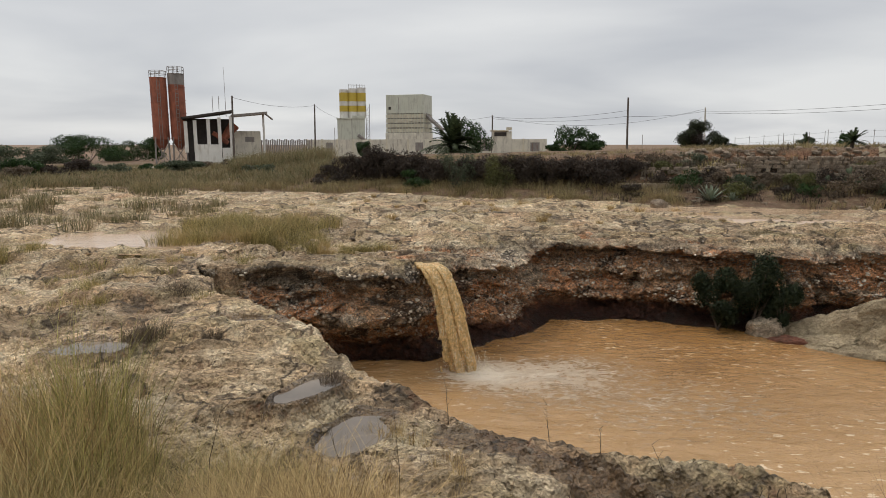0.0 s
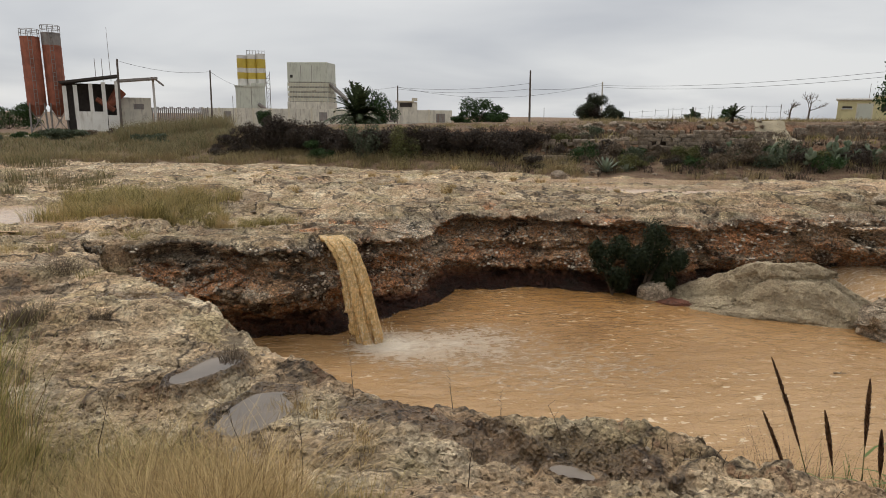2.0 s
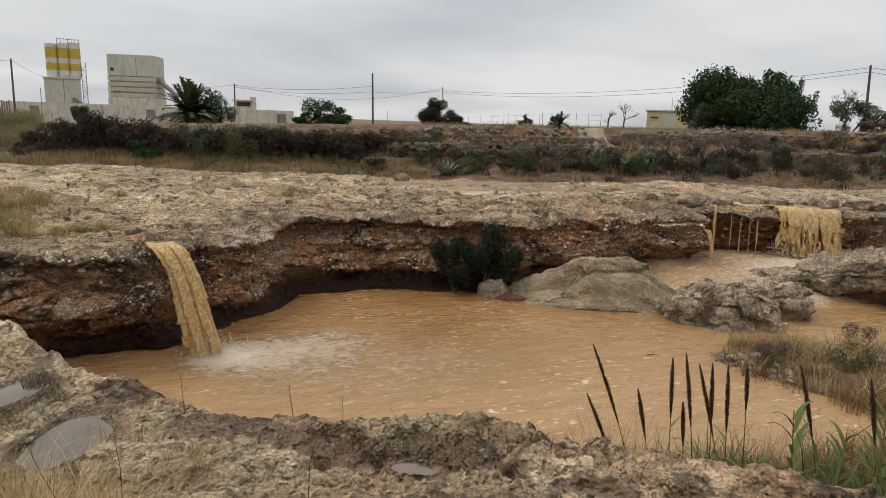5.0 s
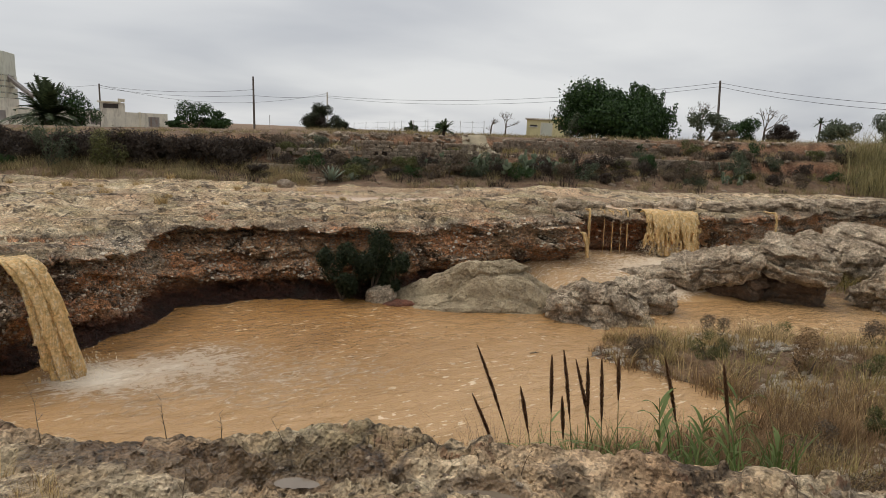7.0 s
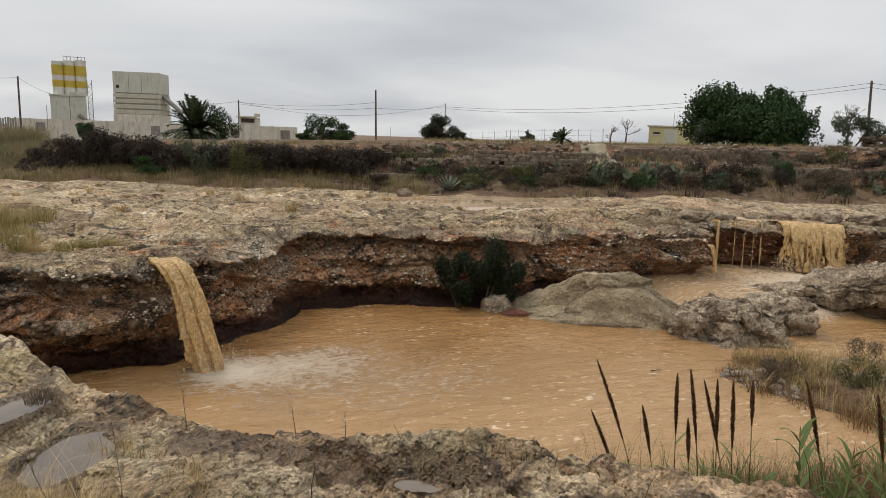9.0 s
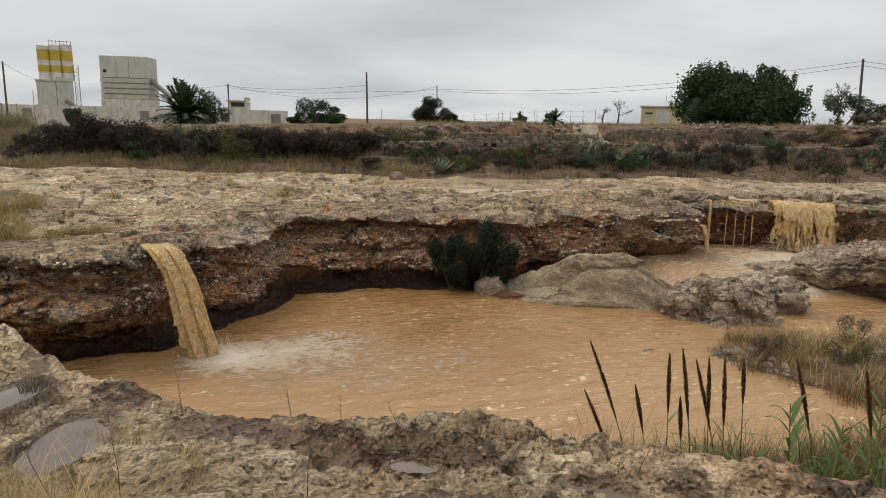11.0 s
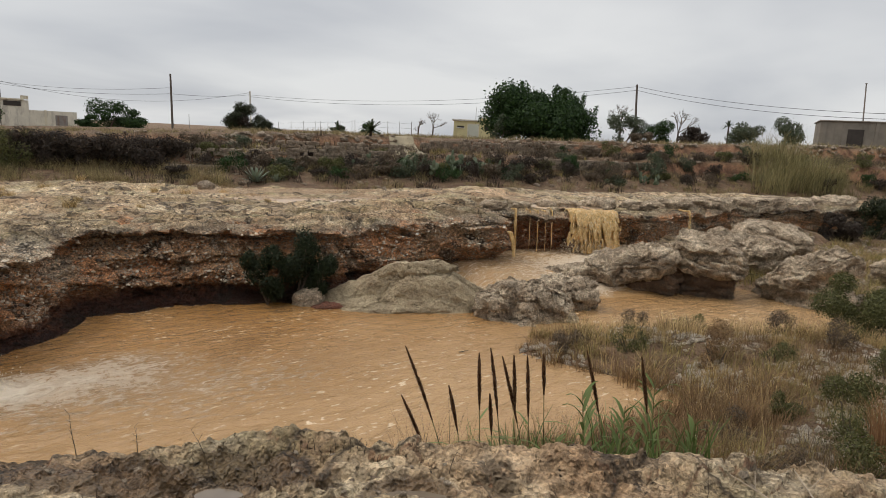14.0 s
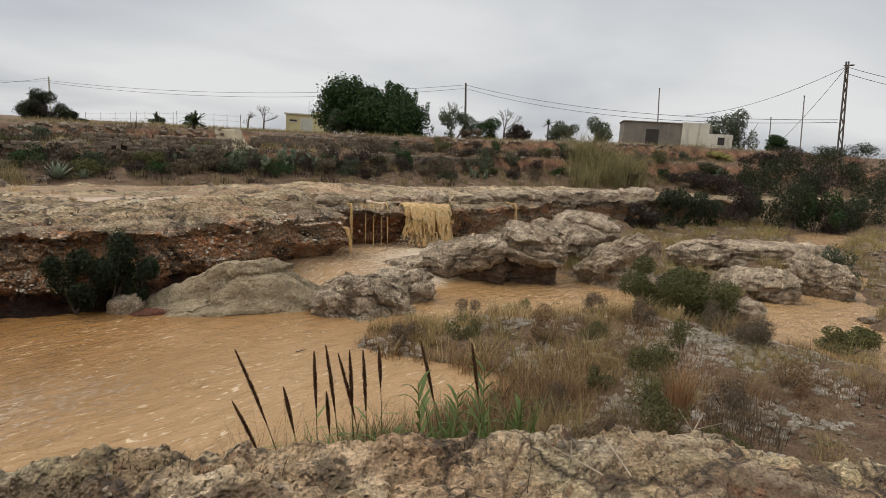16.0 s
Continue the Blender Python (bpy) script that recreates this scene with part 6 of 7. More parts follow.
# bank shrubs close to the brook
BANK_SHRUBS = [(-1.0, 1.6, 1.15, 1.75, GREY_LEAF, "rounded grey green bush at the foot of the bank"), (-5.2, 2.0, 1.0, 1.6, OLIVE_LEAF, "dark green bush on the bank"),
               (2.5, 1.4, 0.9, 0.8, DARK_LEAF, "dark bush at the bank foot"), (-57.5, 2.4, 1.0, 1.4, GREY_LEAF, "prickly grey green bush on the terrace face"),
               (-50.5, 3.2, 0.7, 1.0, DARK_LEAF, "small green bush on the terrace face"), (-37.0, 2.4, 1.1, 0.9, GREY_LEAF, "grey green bush on the bank"),
               (-44.5, 2.4, 1.2, 1.0, BRAMBLE, "brown bramble on the terrace face"), (-47.5, 2.2, 1.2, 1.0, BRAMBLE, "brown bramble on the terrace face"),
               (-53.5, 2.0, 1.2, 1.0, TWIG, "dry brown bush on the terrace face"), (-34.0, 2.2, 1.2, 0.9, TWIG, "dry brown bush on the bank")]
for i, (az, s_, hw, h, mat, words) in enumerate(BANK_SHRUBS):
    bush(words, on_bank(az, s_), hw, hw * 0.8, h, mat, 0.05, 2200, 150 + i, "shrub", "shrub")
# dark brush heaped along the bank
for i, az in enumerate(np.linspace(10.0, -16.5, 34)):
    at = on_bank(az, 2.6 + 1.0 * (i % 2), 0.15)
    crest = np.interp(az, [-16.5, -8, -4, 0, 3, 5, 6.5, 8, 9.2, 10], [-1.0, -0.9, -0.7, -1.0, -0.4, 0.15, 0.3, -0.2, -1.3, -2.4])
    h = max(0.45, (rise_at(crest, math.hypot(at[0], at[1])) - at[2]) / 1.12)
    bush("dense dark dead brush on the bank", at, 1.25, 0.9, h * (0.8 if i % 2 else 1.0), BRAMBLE, 0.06, 2800, 180 + i, "brush", "brush", 4)
# scrub on the terrace faces downstream
for i, az in enumerate(np.linspace(-17.0, -74.0, 84)):
    m_ = (BRAMBLE, TWIG, GREY_LEAF, BRAMBLE, DARK_LEAF, TWIG, OLIVE_LEAF)[(i * 5) % 7]
    bush("low mixed scrub on the terrace face", on_bank(az + 0.4 * math.sin(i * 2.1), 1.4 + (2.6 if -46 < az < -22 else 4.6) * ((i * 7) % 11) / 11, 0.1), 0.85, 0.6, 0.5 + 0.35 * ((i * 3) % 4) / 3, m_, 0.05, 1100, 700 + i, "scrub", "scrub", 4)
# dark thicket along the valley side
for i, (az, s_, hw, h, m) in enumerate([(-75.0, 1.5, 1.6, 1.4, BRAMBLE), (-76.5, 3.2, 1.6, 1.6, DARK_LEAF), (-77.5, 0.4, 1.7, 1.7, BRAMBLE), (-78.6, 2.4, 1.8, 2.0, DARK_LEAF), (-79.6, 5.0, 1.8, 1.6, BRAMBLE), (-80.2, 0.3, 1.8, 2.4, DARK_LEAF),
                                        (-81.2, 3.2, 2.2, 2.6, DARK_LEAF), (-82.0, 6.0, 2.2, 2.4, BRAMBLE), (-82.8, 0.4, 2.0, 2.8, DARK_LEAF), (-83.8, 3.4, 2.4, 3.2, DARK_LEAF), (-84.6, 0.6, 2.0, 2.4, BRAMBLE), (-85.8, 2.6, 2.4, 3.6, DARK_LEAF), (-87.5, 1.0, 2.4, 3.2, DARK_LEAF), (-89.5, 2.0, 2.6, 3.8, DARK_LEAF), (-77.0, 6.0, 1.5, 0.9, GREEN_GRASS), (-86.5, 6.0, 2.6, 3.0, DARK_LEAF)]):
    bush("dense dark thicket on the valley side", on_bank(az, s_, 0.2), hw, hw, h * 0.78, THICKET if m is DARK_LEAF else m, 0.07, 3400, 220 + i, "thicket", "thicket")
for i, (x, y, hw, h) in enumerate([(30.5, 10.2, 1.2, 1.2), (32.5, 9.4, 1.4, 1.7), (34.5, 8.5, 1.6, 2.0), (36.8, 7.4, 1.7, 2.2), (39.2, 6.2, 1.8, 2.4), (42.0, 5.0, 2.0, 2.6), (45.5, 3.6, 2.2, 2.6), (49.5, 2.2, 2.4, 2.8), (54.0, 0.6, 2.6, 3.0)]):
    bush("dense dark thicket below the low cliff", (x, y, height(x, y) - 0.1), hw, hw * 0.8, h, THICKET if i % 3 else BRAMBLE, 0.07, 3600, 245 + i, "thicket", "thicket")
bush("grey green bush beside the brown water", on_ground(-86.6, 24, 0.1), 1.1, 1.0, 1.7, GREY_LEAF, 0.05, 3400, 240, "bush", "bush")
bush("dark low bush beside the brown water", (16.4, 0.5, max(POOL - 0.05, height(16.4, 0.5) - 0.05)), 1.2, 0.8, 0.6, OLIVE_LEAF, 0.035, 5000, 241, "bush", "bush")
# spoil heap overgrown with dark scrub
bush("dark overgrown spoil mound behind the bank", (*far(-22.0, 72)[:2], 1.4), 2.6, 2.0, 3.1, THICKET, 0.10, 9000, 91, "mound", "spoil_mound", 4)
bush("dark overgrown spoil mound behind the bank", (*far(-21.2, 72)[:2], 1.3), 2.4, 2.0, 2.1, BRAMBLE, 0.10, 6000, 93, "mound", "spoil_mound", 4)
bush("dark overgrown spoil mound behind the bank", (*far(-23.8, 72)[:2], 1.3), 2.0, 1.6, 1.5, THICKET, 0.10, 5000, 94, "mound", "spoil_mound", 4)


def date_palm(at, size, seed, words, fronds=46, trunk_h=1.0):
    ob = thing("palm", words, "palm", at)
    r = np.random.default_rng(seed)
    part("trunk", barred((0, 0, -0.2), (0, 0, trunk_h), 0.28 * size / 2.5, 0.24 * size / 2.5, sides=10), BARK, ob)
    for i in range(fronds):
        a, lift_ = r.uniform(0, 6.283), r.uniform(-0.25, 1.45)
        L = size * r.uniform(0.75, 1.1)
        pts, n = [], 9
        for j in range(n):
            t = j / (n - 1)
            rr = L * t * math.cos(lift_) + 0.0
            zz = trunk_h + L * t * math.sin(lift_) - 0.45 * L * t * t * math.cos(lift_)
            pts.append(np.array([math.cos(a) * rr, math.sin(a) * rr, zz]))
        V, F = [], []
        side = np.array([-math.sin(a), math.cos(a), 0])
        for j in range(1, n):
            fwd = (pts[j] - pts[j - 1]) / np.linalg.norm(pts[j] - pts[j - 1])
            for q in (0.0, 0.33, 0.66):
                c = pts[j - 1] + (pts[j] - pts[j - 1]) * q
                for s_ in (-1, 1):
                    le = 0.24 * size * (1 - 0.6 * j / n)
                    tip = c + side * s_ * le * 0.8 + fwd * le * 0.7 + np.array([0, 0, -0.05 * size * r.uniform(0, 1)])
                    k = len(V)
                    V += [c - fwd * 0.025 * size, tip, c + fwd * 0.035 * size]
                    F.append((k, k + 1, k + 2))
        part("frond", mesh_of("frond", V, F, PALM), PALM, ob)
    return ob


date_palm(on_ground(-0.95, 60), 3.3, 5, "bushy date palm before the works wall", fronds=90, trunk_h=0.9)
date_palm(on_ground(-32.6, 36), 0.85, 6, "small dark fan palm on the bank edge", 26, 0.35)
date_palm(on_ground(-29.6, 90), 1.6, 7, "small distant palm beyond the bank", 22, 0.6)
date_palm(on_ground(-62.7, 112), 1.2, 8, "distant slender palm with a round crown", 30, rise_at(2.0, 112) - on_ground(-62.7, 112)[2])


def bare_tree(az, d, h, seed, words):
    ob = thing("tree", words, "tree", on_ground(az, d))
    r = np.random.default_rng(seed)
    part("trunk", barred((0, 0, -0.2), (0.1, 0, h * 0.4), 0.12, 0.09), BARK, ob)
    bm = bmesh.new()

    def grow(p, v, L, rad, k):
        e = p + v * L
        bar(bm, p, e, rad, rad * 0.6, 4)
        if k:
            for _ in range(3):
                w = (v + Vector(r.normal(0, 0.5, 3)) + Vector((0, 0, 0.15))).normalized()
                grow(e, w, L * r.uniform(0.55, 0.8), rad * 0.6, k - 1)
    for _ in range(4):
        grow(Vector((0.1, 0, h * 0.35)), (Vector(r.normal(0, 0.5, 3)) + Vector((0, 0, 1))).normalized(), h * 0.25, 0.06, 3)
    part("branch", bm, TWIG, ob)


bare_tree(-58.9, 75, 4.2, 3, "leafless pale grey tree")
bare_tree(-37.9, 88, 3.6, 5, "bare grey shrub beside the house")
bare_tree(-36.6, 88, 2.6, 6, "bare grey shrub beside the house")
bare_tree(-54.2, 78, 4.6, 4, "leafless pale grey tree")


def agave(at, size, seed, words="spiky grey green agave rosette"):
    ob = thing("agave", words, "agave", at)
    r = np.random.default_rng(seed)
    for i in range(30):
        a, e = i * 2.4 + r.normal(0, 0.1), 0.25 + 1.15 * (i / 30)
        L, w = size * r.uniform(0.8, 1.05), size * 0.075
        rows = []
        for t in (0.0, 0.3, 0.6, 0.85, 1.0):
            rr, z = L * t * math.cos(e), L * t * math.sin(e) - 0.12 * size * t * t
            c, s_ = np.array([math.cos(a) * rr, math.sin(a) * rr, z]), np.array([-math.sin(a), math.cos(a), 0])
            ww = w * (1 - t) ** 0.6 * (0.7 + 0.6 * min(t * 3, 1))
            rows += [c - s_ * ww, c + np.array([0, 0, -0.03 * size]) * (1 - t), c + s_ * ww]
        F = [(3 * j + k, 3 * j + k + 1, 3 * j + k + 4, 3 * j + k + 3) for j in range(4) for k in (0, 1)]
        part("leaf", mesh_of("leaf", rows, F, AGAVE), AGAVE, ob)


agave(on_bank(-22.9, 0.9), 0.8, 3)
agave(on_bank(-24.6, 1.0), 0.45, 4)


def prickly_pear(at, size, n, seed):
    ob = thing("prickly_pear", "sprawling grey green prickly pear cactus", "cactus", at, "prickly pears")
    r = np.random.default_rng(seed)
    bm = bmesh.new()
    bmesh.ops.create_uvsphere(bm, u_segments=10, v_segments=7, radius=1.0)
    bm.transform(Matrix.Translation((0, 0, 0.9)) @ Matrix.Diagonal((0.62, 0.13, 1.0, 1.0)))
    me = bpy.data.meshes.new("pad")
    bm.to_mesh(me)
    bm.free()
    me.materials.append(CACTUS)
    me.polygons.foreach_set("use_smooth", np.ones(len(me.polygons), bool))
    spots = [Vector((r.uniform(-1, 1) * size, r.uniform(-0.6, 0.6) * size, 0)) for _ in range(max(4, n // 5))]
    for i in range(n):
        p = spots[r.integers(len(spots))]
        tilt = Euler((r.normal(0, 0.45), r.normal(0, 0.5), r.uniform(0, 6.28)))
        k = 0.125 * r.uniform(0.7, 1.3)
        m = Matrix.LocRotScale(p, tilt, (k, k, k))
        q = part("pad", me, CACTUS, ob)
        q.matrix_basis = m
        if p.z < size * 0.75:
            spots.append(m @ Vector((r.uniform(-0.3, 0.3), 0, 1.75)))


for i, (az, d, s_, n) in enumerate([(-36.8, 2.4, 0.9, 60), (-38.6, 2.2, 1.0, 75), (-40.5, 2.0, 0.9, 60), (-43.0, 2.4, 0.8, 55), (-57.4, 1.6, 0.9, 60), (-41.8, 3.2, 0.7, 40), (-31.8, 2.6, 0.6, 30), (-76.5, 3.0, 0.9, 45)]):
    prickly_pear(on_bank(az, d), s_, n, 300 + i)

# ---------------------------------------------------------------- terrace stones
r_ = np.random.default_rng(44)
rows_ = []
for s0, chance in ((6.55, 0.75), (6.3, 0.5), (3.95, 0.4), (6.1, 0.35)):
    xs = np.arange(6.0, 46.0, 0.24)
    xs = xs[r_.uniform(size=len(xs)) < chance * np.clip(0.4 + fbm(xs * 0.4, xs * 0 + s0, 0, 3, 5), 0, 1) * 1.6]
    ys = np.interp(xs, FOOT_X, FOOT_Y) + (s0 + r_.normal(0, 0.08, len(xs))) / 0.93
    rows_.append(np.stack([xs, ys, land(xs, ys)[0] + 0.04], 1))
stones("wall_stones", np.vstack(rows_), (0.09, 0.2), STONE, "pale field stones along the old terrace walls", 5)
xs = r_.uniform(11.0, 15.0, 260)
ys = np.interp(xs, FOOT_X, FOOT_Y) + r_.uniform(4.6, 6.6, 260) / 0.93
stones("wall_stones", np.stack([xs, ys, land(xs, ys)[0]], 1), (0.07, 0.17), STONE, "collapsed reddish dry stone terrace wall", 6)
sp = scatter(700, 6, 46, 16, 30, 61, lambda x, y: (bank_distance(x, y) > -0.6) & (bank_distance(x, y) < 5))
stones("bank_stones", sp, (0.05, 0.16), STONE, "loose stones strewn on the bank", 7)
sp = scatter(3000, 5, 17, -3, 6, 62, lambda x, y: (side_of(x, y, SHORE) > 0.2) & (side_of(x, y, BASIN) > 0.3) & (fbm(x * 0.7, y * 0.7, 0, 3, 7) > -0.05))
stones("gravel", sp, (0.025, 0.075), STONE, "pale loose gravel on the valley floor", 8)
sp = scatter(900, 17, 36, -2, 11, 63, lambda x, y: (side_of(x, y, BASIN) > 0.8) & (land(x, y)[0] > POOL))
stones("valley_stones", sp, (0.05, 0.2), STONE, "loose stones on the valley floor", 9)

# ---------------------------------------------------------------- grasses
inside = lambda x, y: side_of(x, y, BASIN)
dry = lambda x, y: (inside(x, y) < -0.15)
# beside the walker
blades("dry_grass", arc(100, 8.5, 25, 2.3, 3.5, 11, (0.45, 1.2)), STRAW, "tall straw coloured dry grass", tall=(0.2, 0.66), width=0.0022, lean=0.9, spread=0.24, per=130, seed=1)
blades("dry_grass", arc(55, 10, 22, 2.2, 3.0, 12, (0.6, 1.15)), STRAW, "tall straw coloured dry grass", tall=(0.3, 0.7), width=0.002, lean=0.6, spread=0.2, per=120, seed=2)
blades("low_grass", arc(46, -3, 9.5, 2.1, 2.75, 10, (0.5, 1.1)), OLIVE_GRASS, "thin low grass at the walker's feet", tall=(0.08, 0.30), width=0.0018, lean=0.8, spread=0.2, per=70, seed=10)
blades("tall_grass", arc(34, 29, 43, 3.7, 5.4, 13, (0.6, 1.1)), STRAW, "tall straw grass clump", tall=(0.5, 1.2), width=0.0029, lean=0.55, spread=0.24, per=127, seed=3)
blades("tall_grass", arc(24, 27, 34, 3.9, 5.2, 14, (0.6, 1.1)), GREEN_GRASS, "tall fresh green grass clump", tall=(0.4, 1.15), width=0.0033, lean=0.5, spread=0.22, per=112, seed=4)
blades("tall_grass", arc(30, 30, 44, 3.0, 4.4, 18, (0.6, 1.1)), OLIVE_GRASS, "green and dry grass clump", tall=(0.4, 1.0), width=0.0027, lean=0.7, spread=0.25, per=112, seed=8)
blades("tangled_grass", arc(105, 15, 44, 2.3, 4.4, 15, (0.5, 1.1)), OLIVE_GRASS, "tangled low grass and dry stalks", tall=(0.2, 0.55), width=0.0023, lean=1.3, spread=0.28, per=112, seed=5)
blades("tangled_grass", arc(80, 15, 44, 2.2, 4.3, 16, (0.5, 1.1)), STRAW, "tangled low grass and dry stalks", tall=(0.3, 0.7), width=0.0022, lean=1.5, spread=0.3, per=82, seed=6)
blades("tangled_grass", arc(90, 14, 32, 2.8, 4.4, 19, (0.5, 1.1)), GREEN_GRASS, "tangled low green grass", tall=(0.15, 0.45), width=0.0020, lean=1.1, spread=0.25, per=90, seed=9)
blades("sparse_grass", arc(60, -2, 30, 2.4, 5.0, 17, (0.5, 0.9), dry), STRAW, "thin dry grass in rock cracks", tall=(0.12, 0.3), width=0.002, lean=0.7, spread=0.09, per=40, seed=7)
# tufts on the shelf
spot = lambda n, x0, x1, y0, y1, seed, size=(0.6, 1.2): scatter(n, x0, x1, y0, y1, seed, dry, size)
blades("shelf_grass", spot(85, -6.4, -2.9, 13.9, 17.0, 21, (0.7, 1.2)), OLIVE_GRASS, "yellow green grass tufts on the shelf", tall=(0.28, 0.55), width=0.0045, lean=0.9, spread=0.29, per=170, seed=21)
blades("shelf_grass", spot(20, -2.9, -1.2, 14.0, 15.2, 22, (0.4, 0.8)), OLIVE_GRASS, "yellow green grass tufts on the shelf", tall=(0.22, 0.45), width=0.0045, lean=0.9, spread=0.22, per=119, seed=22)
blades("shelf_grass", spot(36, -12, -8.2, 11.7, 13.0, 23), OLIVE_GRASS, "dry green grass by the pond", tall=(0.25, 0.5), width=0.0045, lean=0.9, spread=0.28, per=153, seed=23)
blades("shelf_grass", spot(70, -19, -7.0, 16.0, 24.0, 24, (0.4, 1.5)), SCRUBGRASS, "dry green grass tufts on the shelf", tall=(0.25, 0.5), width=0.006, lean=0.9, spread=0.32, per=120, seed=24)
blades("shelf_grass", spot(170, -34, -12, 20.0, 40.0, 25, (0.4, 1.5)), SCRUBGRASS, "dry green scrub grass", tall=(0.3, 0.65), width=0.009, lean=0.9, spread=0.45, per=100, seed=25)
blades("shelf_grass", spot(34, -7, 9, 15.5, 27.0, 26, (0.35, 0.9)), STRAW, "small brown grass tufts on bare rock", tall=(0.2, 0.42), width=0.0055, lean=1.0, spread=0.19, per=150, seed=26)
blades("shelf_grass", spot(46, -6.6, -2.6, 8.6, 12.6, 27, (0.4, 0.9)), OLIVE_GRASS, "small grass tufts in rock cracks", tall=(0.15, 0.35), width=0.0035, lean=1.0, spread=0.24, per=130, seed=27)
blades("shelf_grass", np.array([(-3.4, 7.2, 0.0, 1.0), (-3.5, 7.0, 0.0, 0.9), (-4.0, 9.2, 0, 1.0), (-3.8, 9.1, 0, 0.9), (-1.05, 5.7, 0, 0.6), (-2.3, 7.3, 0.0, 0.5), (-2.7, 7.1, 0, 0.5)]), TWIG, "small brown dry shrub in a rock crack", tall=(0.12, 0.44), width=0.0022, lean=1.3, spread=0.2, per=320, seed=28)
# bank
foot = lambda lo, hi: (lambda x, y: (bank_distance(x, y) > lo) & (bank_distance(x, y) < hi))
blades("bank_grass", scatter(2000, -16, 9, 22, 37, 31, foot(0.1, 2.6), (0.4, 1.5)), BANKGRASS, "pale green and dry grass along the bank", tall=(0.12, 0.46), width=0.006, lean=0.9, spread=0.30, per=80, seed=31)
blades("bank_grass", scatter(900, 7, 48, 8, 26, 32, foot(0.1, 3.0), (0.4, 1.2)), BANKGRASS, "dry brown grass along the bank", tall=(0.2, 0.55), width=0.006, lean=0.8, spread=0.28, per=70, seed=32)
blades("terrace_grass", scatter(1000, -6, 60, 14, 46, 33, foot(6.4, 10.0), (0.5, 1.3)), BANKGRASS, "dry straw grass on the terrace top", tall=(0.10, 0.36), width=0.008, lean=0.8, spread=0.35, per=56, seed=33)
blades("terrace_grass", scatter(2600, 4, 50, 12, 34, 34, foot(2.6, 6.4), (0.5, 1.1)), TWIG, "dead brown weeds on the terrace face", tall=(0.2, 0.5), width=0.011, lean=0.7, spread=0.3, per=36, seed=34)
blades("terrace_grass", scatter(1500, 4, 50, 12, 34, 35, foot(2.0, 6.4), (0.5, 1.1)), OLIVE_GRASS, "green weeds on the terrace face", tall=(0.15, 0.4), width=0.013, lean=0.7, spread=0.3, per=30, seed=35)
blades("terrace_grass", scatter(2200, -18, 9, 24, 44, 58, foot(4.2, 11.0), (0.5, 1.2)), BANKGRASS, "pale rough grass above the brush", tall=(0.06, 0.22), width=0.009, lean=0.9, spread=0.32, per=30, seed=58)
blades("terrace_grass", scatter(1100, 6, 44, 12, 34, 59, foot(0.4, 6.0), (0.5, 1.2)), BRAMBLE, "dark dead weeds on the terrace face", tall=(0.2, 0.55), width=0.010, lean=0.9, spread=0.4, per=46, seed=59)
blades("field_grass", arc(700, -20, -92, 44, 80, 36, (0.6, 1.1)), BANKGRASS, "dry grass field beyond the bank", tall=(0.15, 0.5), width=0.016, lean=0.8, spread=0.9, per=40, seed=36)
blades("plain_grass", arc(1500, 17, 44, 38, 110, 51, (0.6, 1.6)), SCRUBGRASS, "rough green and dry grass on the plain", tall=(0.12, 0.4), width=0.02, lean=0.9, spread=0.9, per=44, seed=51)
for i in range(16):
    az_, d_ = 16 + 27 * ((i * 0.618) % 1.0), 42 + 45 * ((i * 0.37) % 1.0)
    bush("low scrub bush on the plain", on_ground(az_, d_, 0.1), 1.5, 1.2, 0.9, (GREY_LEAF, BRAMBLE, TWIG, DARK_LEAF)[i % 4], 0.09, 1500, 270 + i, "scrub", "scrub", 3)
blades("bank_grass", arc(300, 8.5, 17, 34, 48, 40, (0.6, 1.3)), SCRUBGRASS, "rough olive grass below the works", tall=(0.25, 0.7), width=0.009, lean=0.9, spread=0.5, per=70, seed=40)
blades("cane_field", arc(420, 18.2, 10.2, 46, 62, 37, (0.6, 1.3)), SCRUBGRASS, "grey green field of tall grass below the works", tall=(0.4, 1.5), width=0.012, lean=0.8, spread=0.55, per=80, seed=37)
blades("cane", arc(150, -65.0, -71.0, 34, 42, 38, (0.6, 1.15), lambda x, y: bank_distance(x, y) > 0.6), CANE, "tall yellow green giant cane stand", "cane", tall=(0.7, 2.5), width=0.011, lean=1.0, spread=0.55, per=60, seed=38)
blades("cane", arc(70, -70.0, -75.0, 33, 40, 39, (0.6, 1.0), lambda x, y: bank_distance(x, y) > 0.4), CANE, "tall yellow green giant cane stand", "cane", tall=(0.8, 2.2), width=0.016, lean=0.85, spread=0.5, per=32, seed=39)
# island and valley
isl_ = lambda lo, hi, k=0: (lambda x, y: (side_of(x, y, SHORE) > lo) & (side_of(x, y, SHORE) < hi) & (inside(x, y) > 0.25) & (fbm(x * 0.75 + 3 * k, y * 0.75, 0, 3, 17 + k) > -0.06))
blades("island_grass", scatter(230, 8.5, 17, 3.5, 9.3, 41, isl_(0.05, 9), (0.4, 1.4)), OLIVE_GRASS, "dry green grass on the gravel island", tall=(0.12, 0.42), width=0.0042, lean=0.9, spread=0.24, per=80, seed=41)
blades("island_grass", scatter(190, 8.5, 17, 3.5, 9.3, 42, isl_(0.0, 9, 3), (0.4, 1.4)), STRAW, "straw grass on the gravel island", tall=(0.15, 0.48), width=0.0042, lean=0.9, spread=0.24, per=80, seed=42)
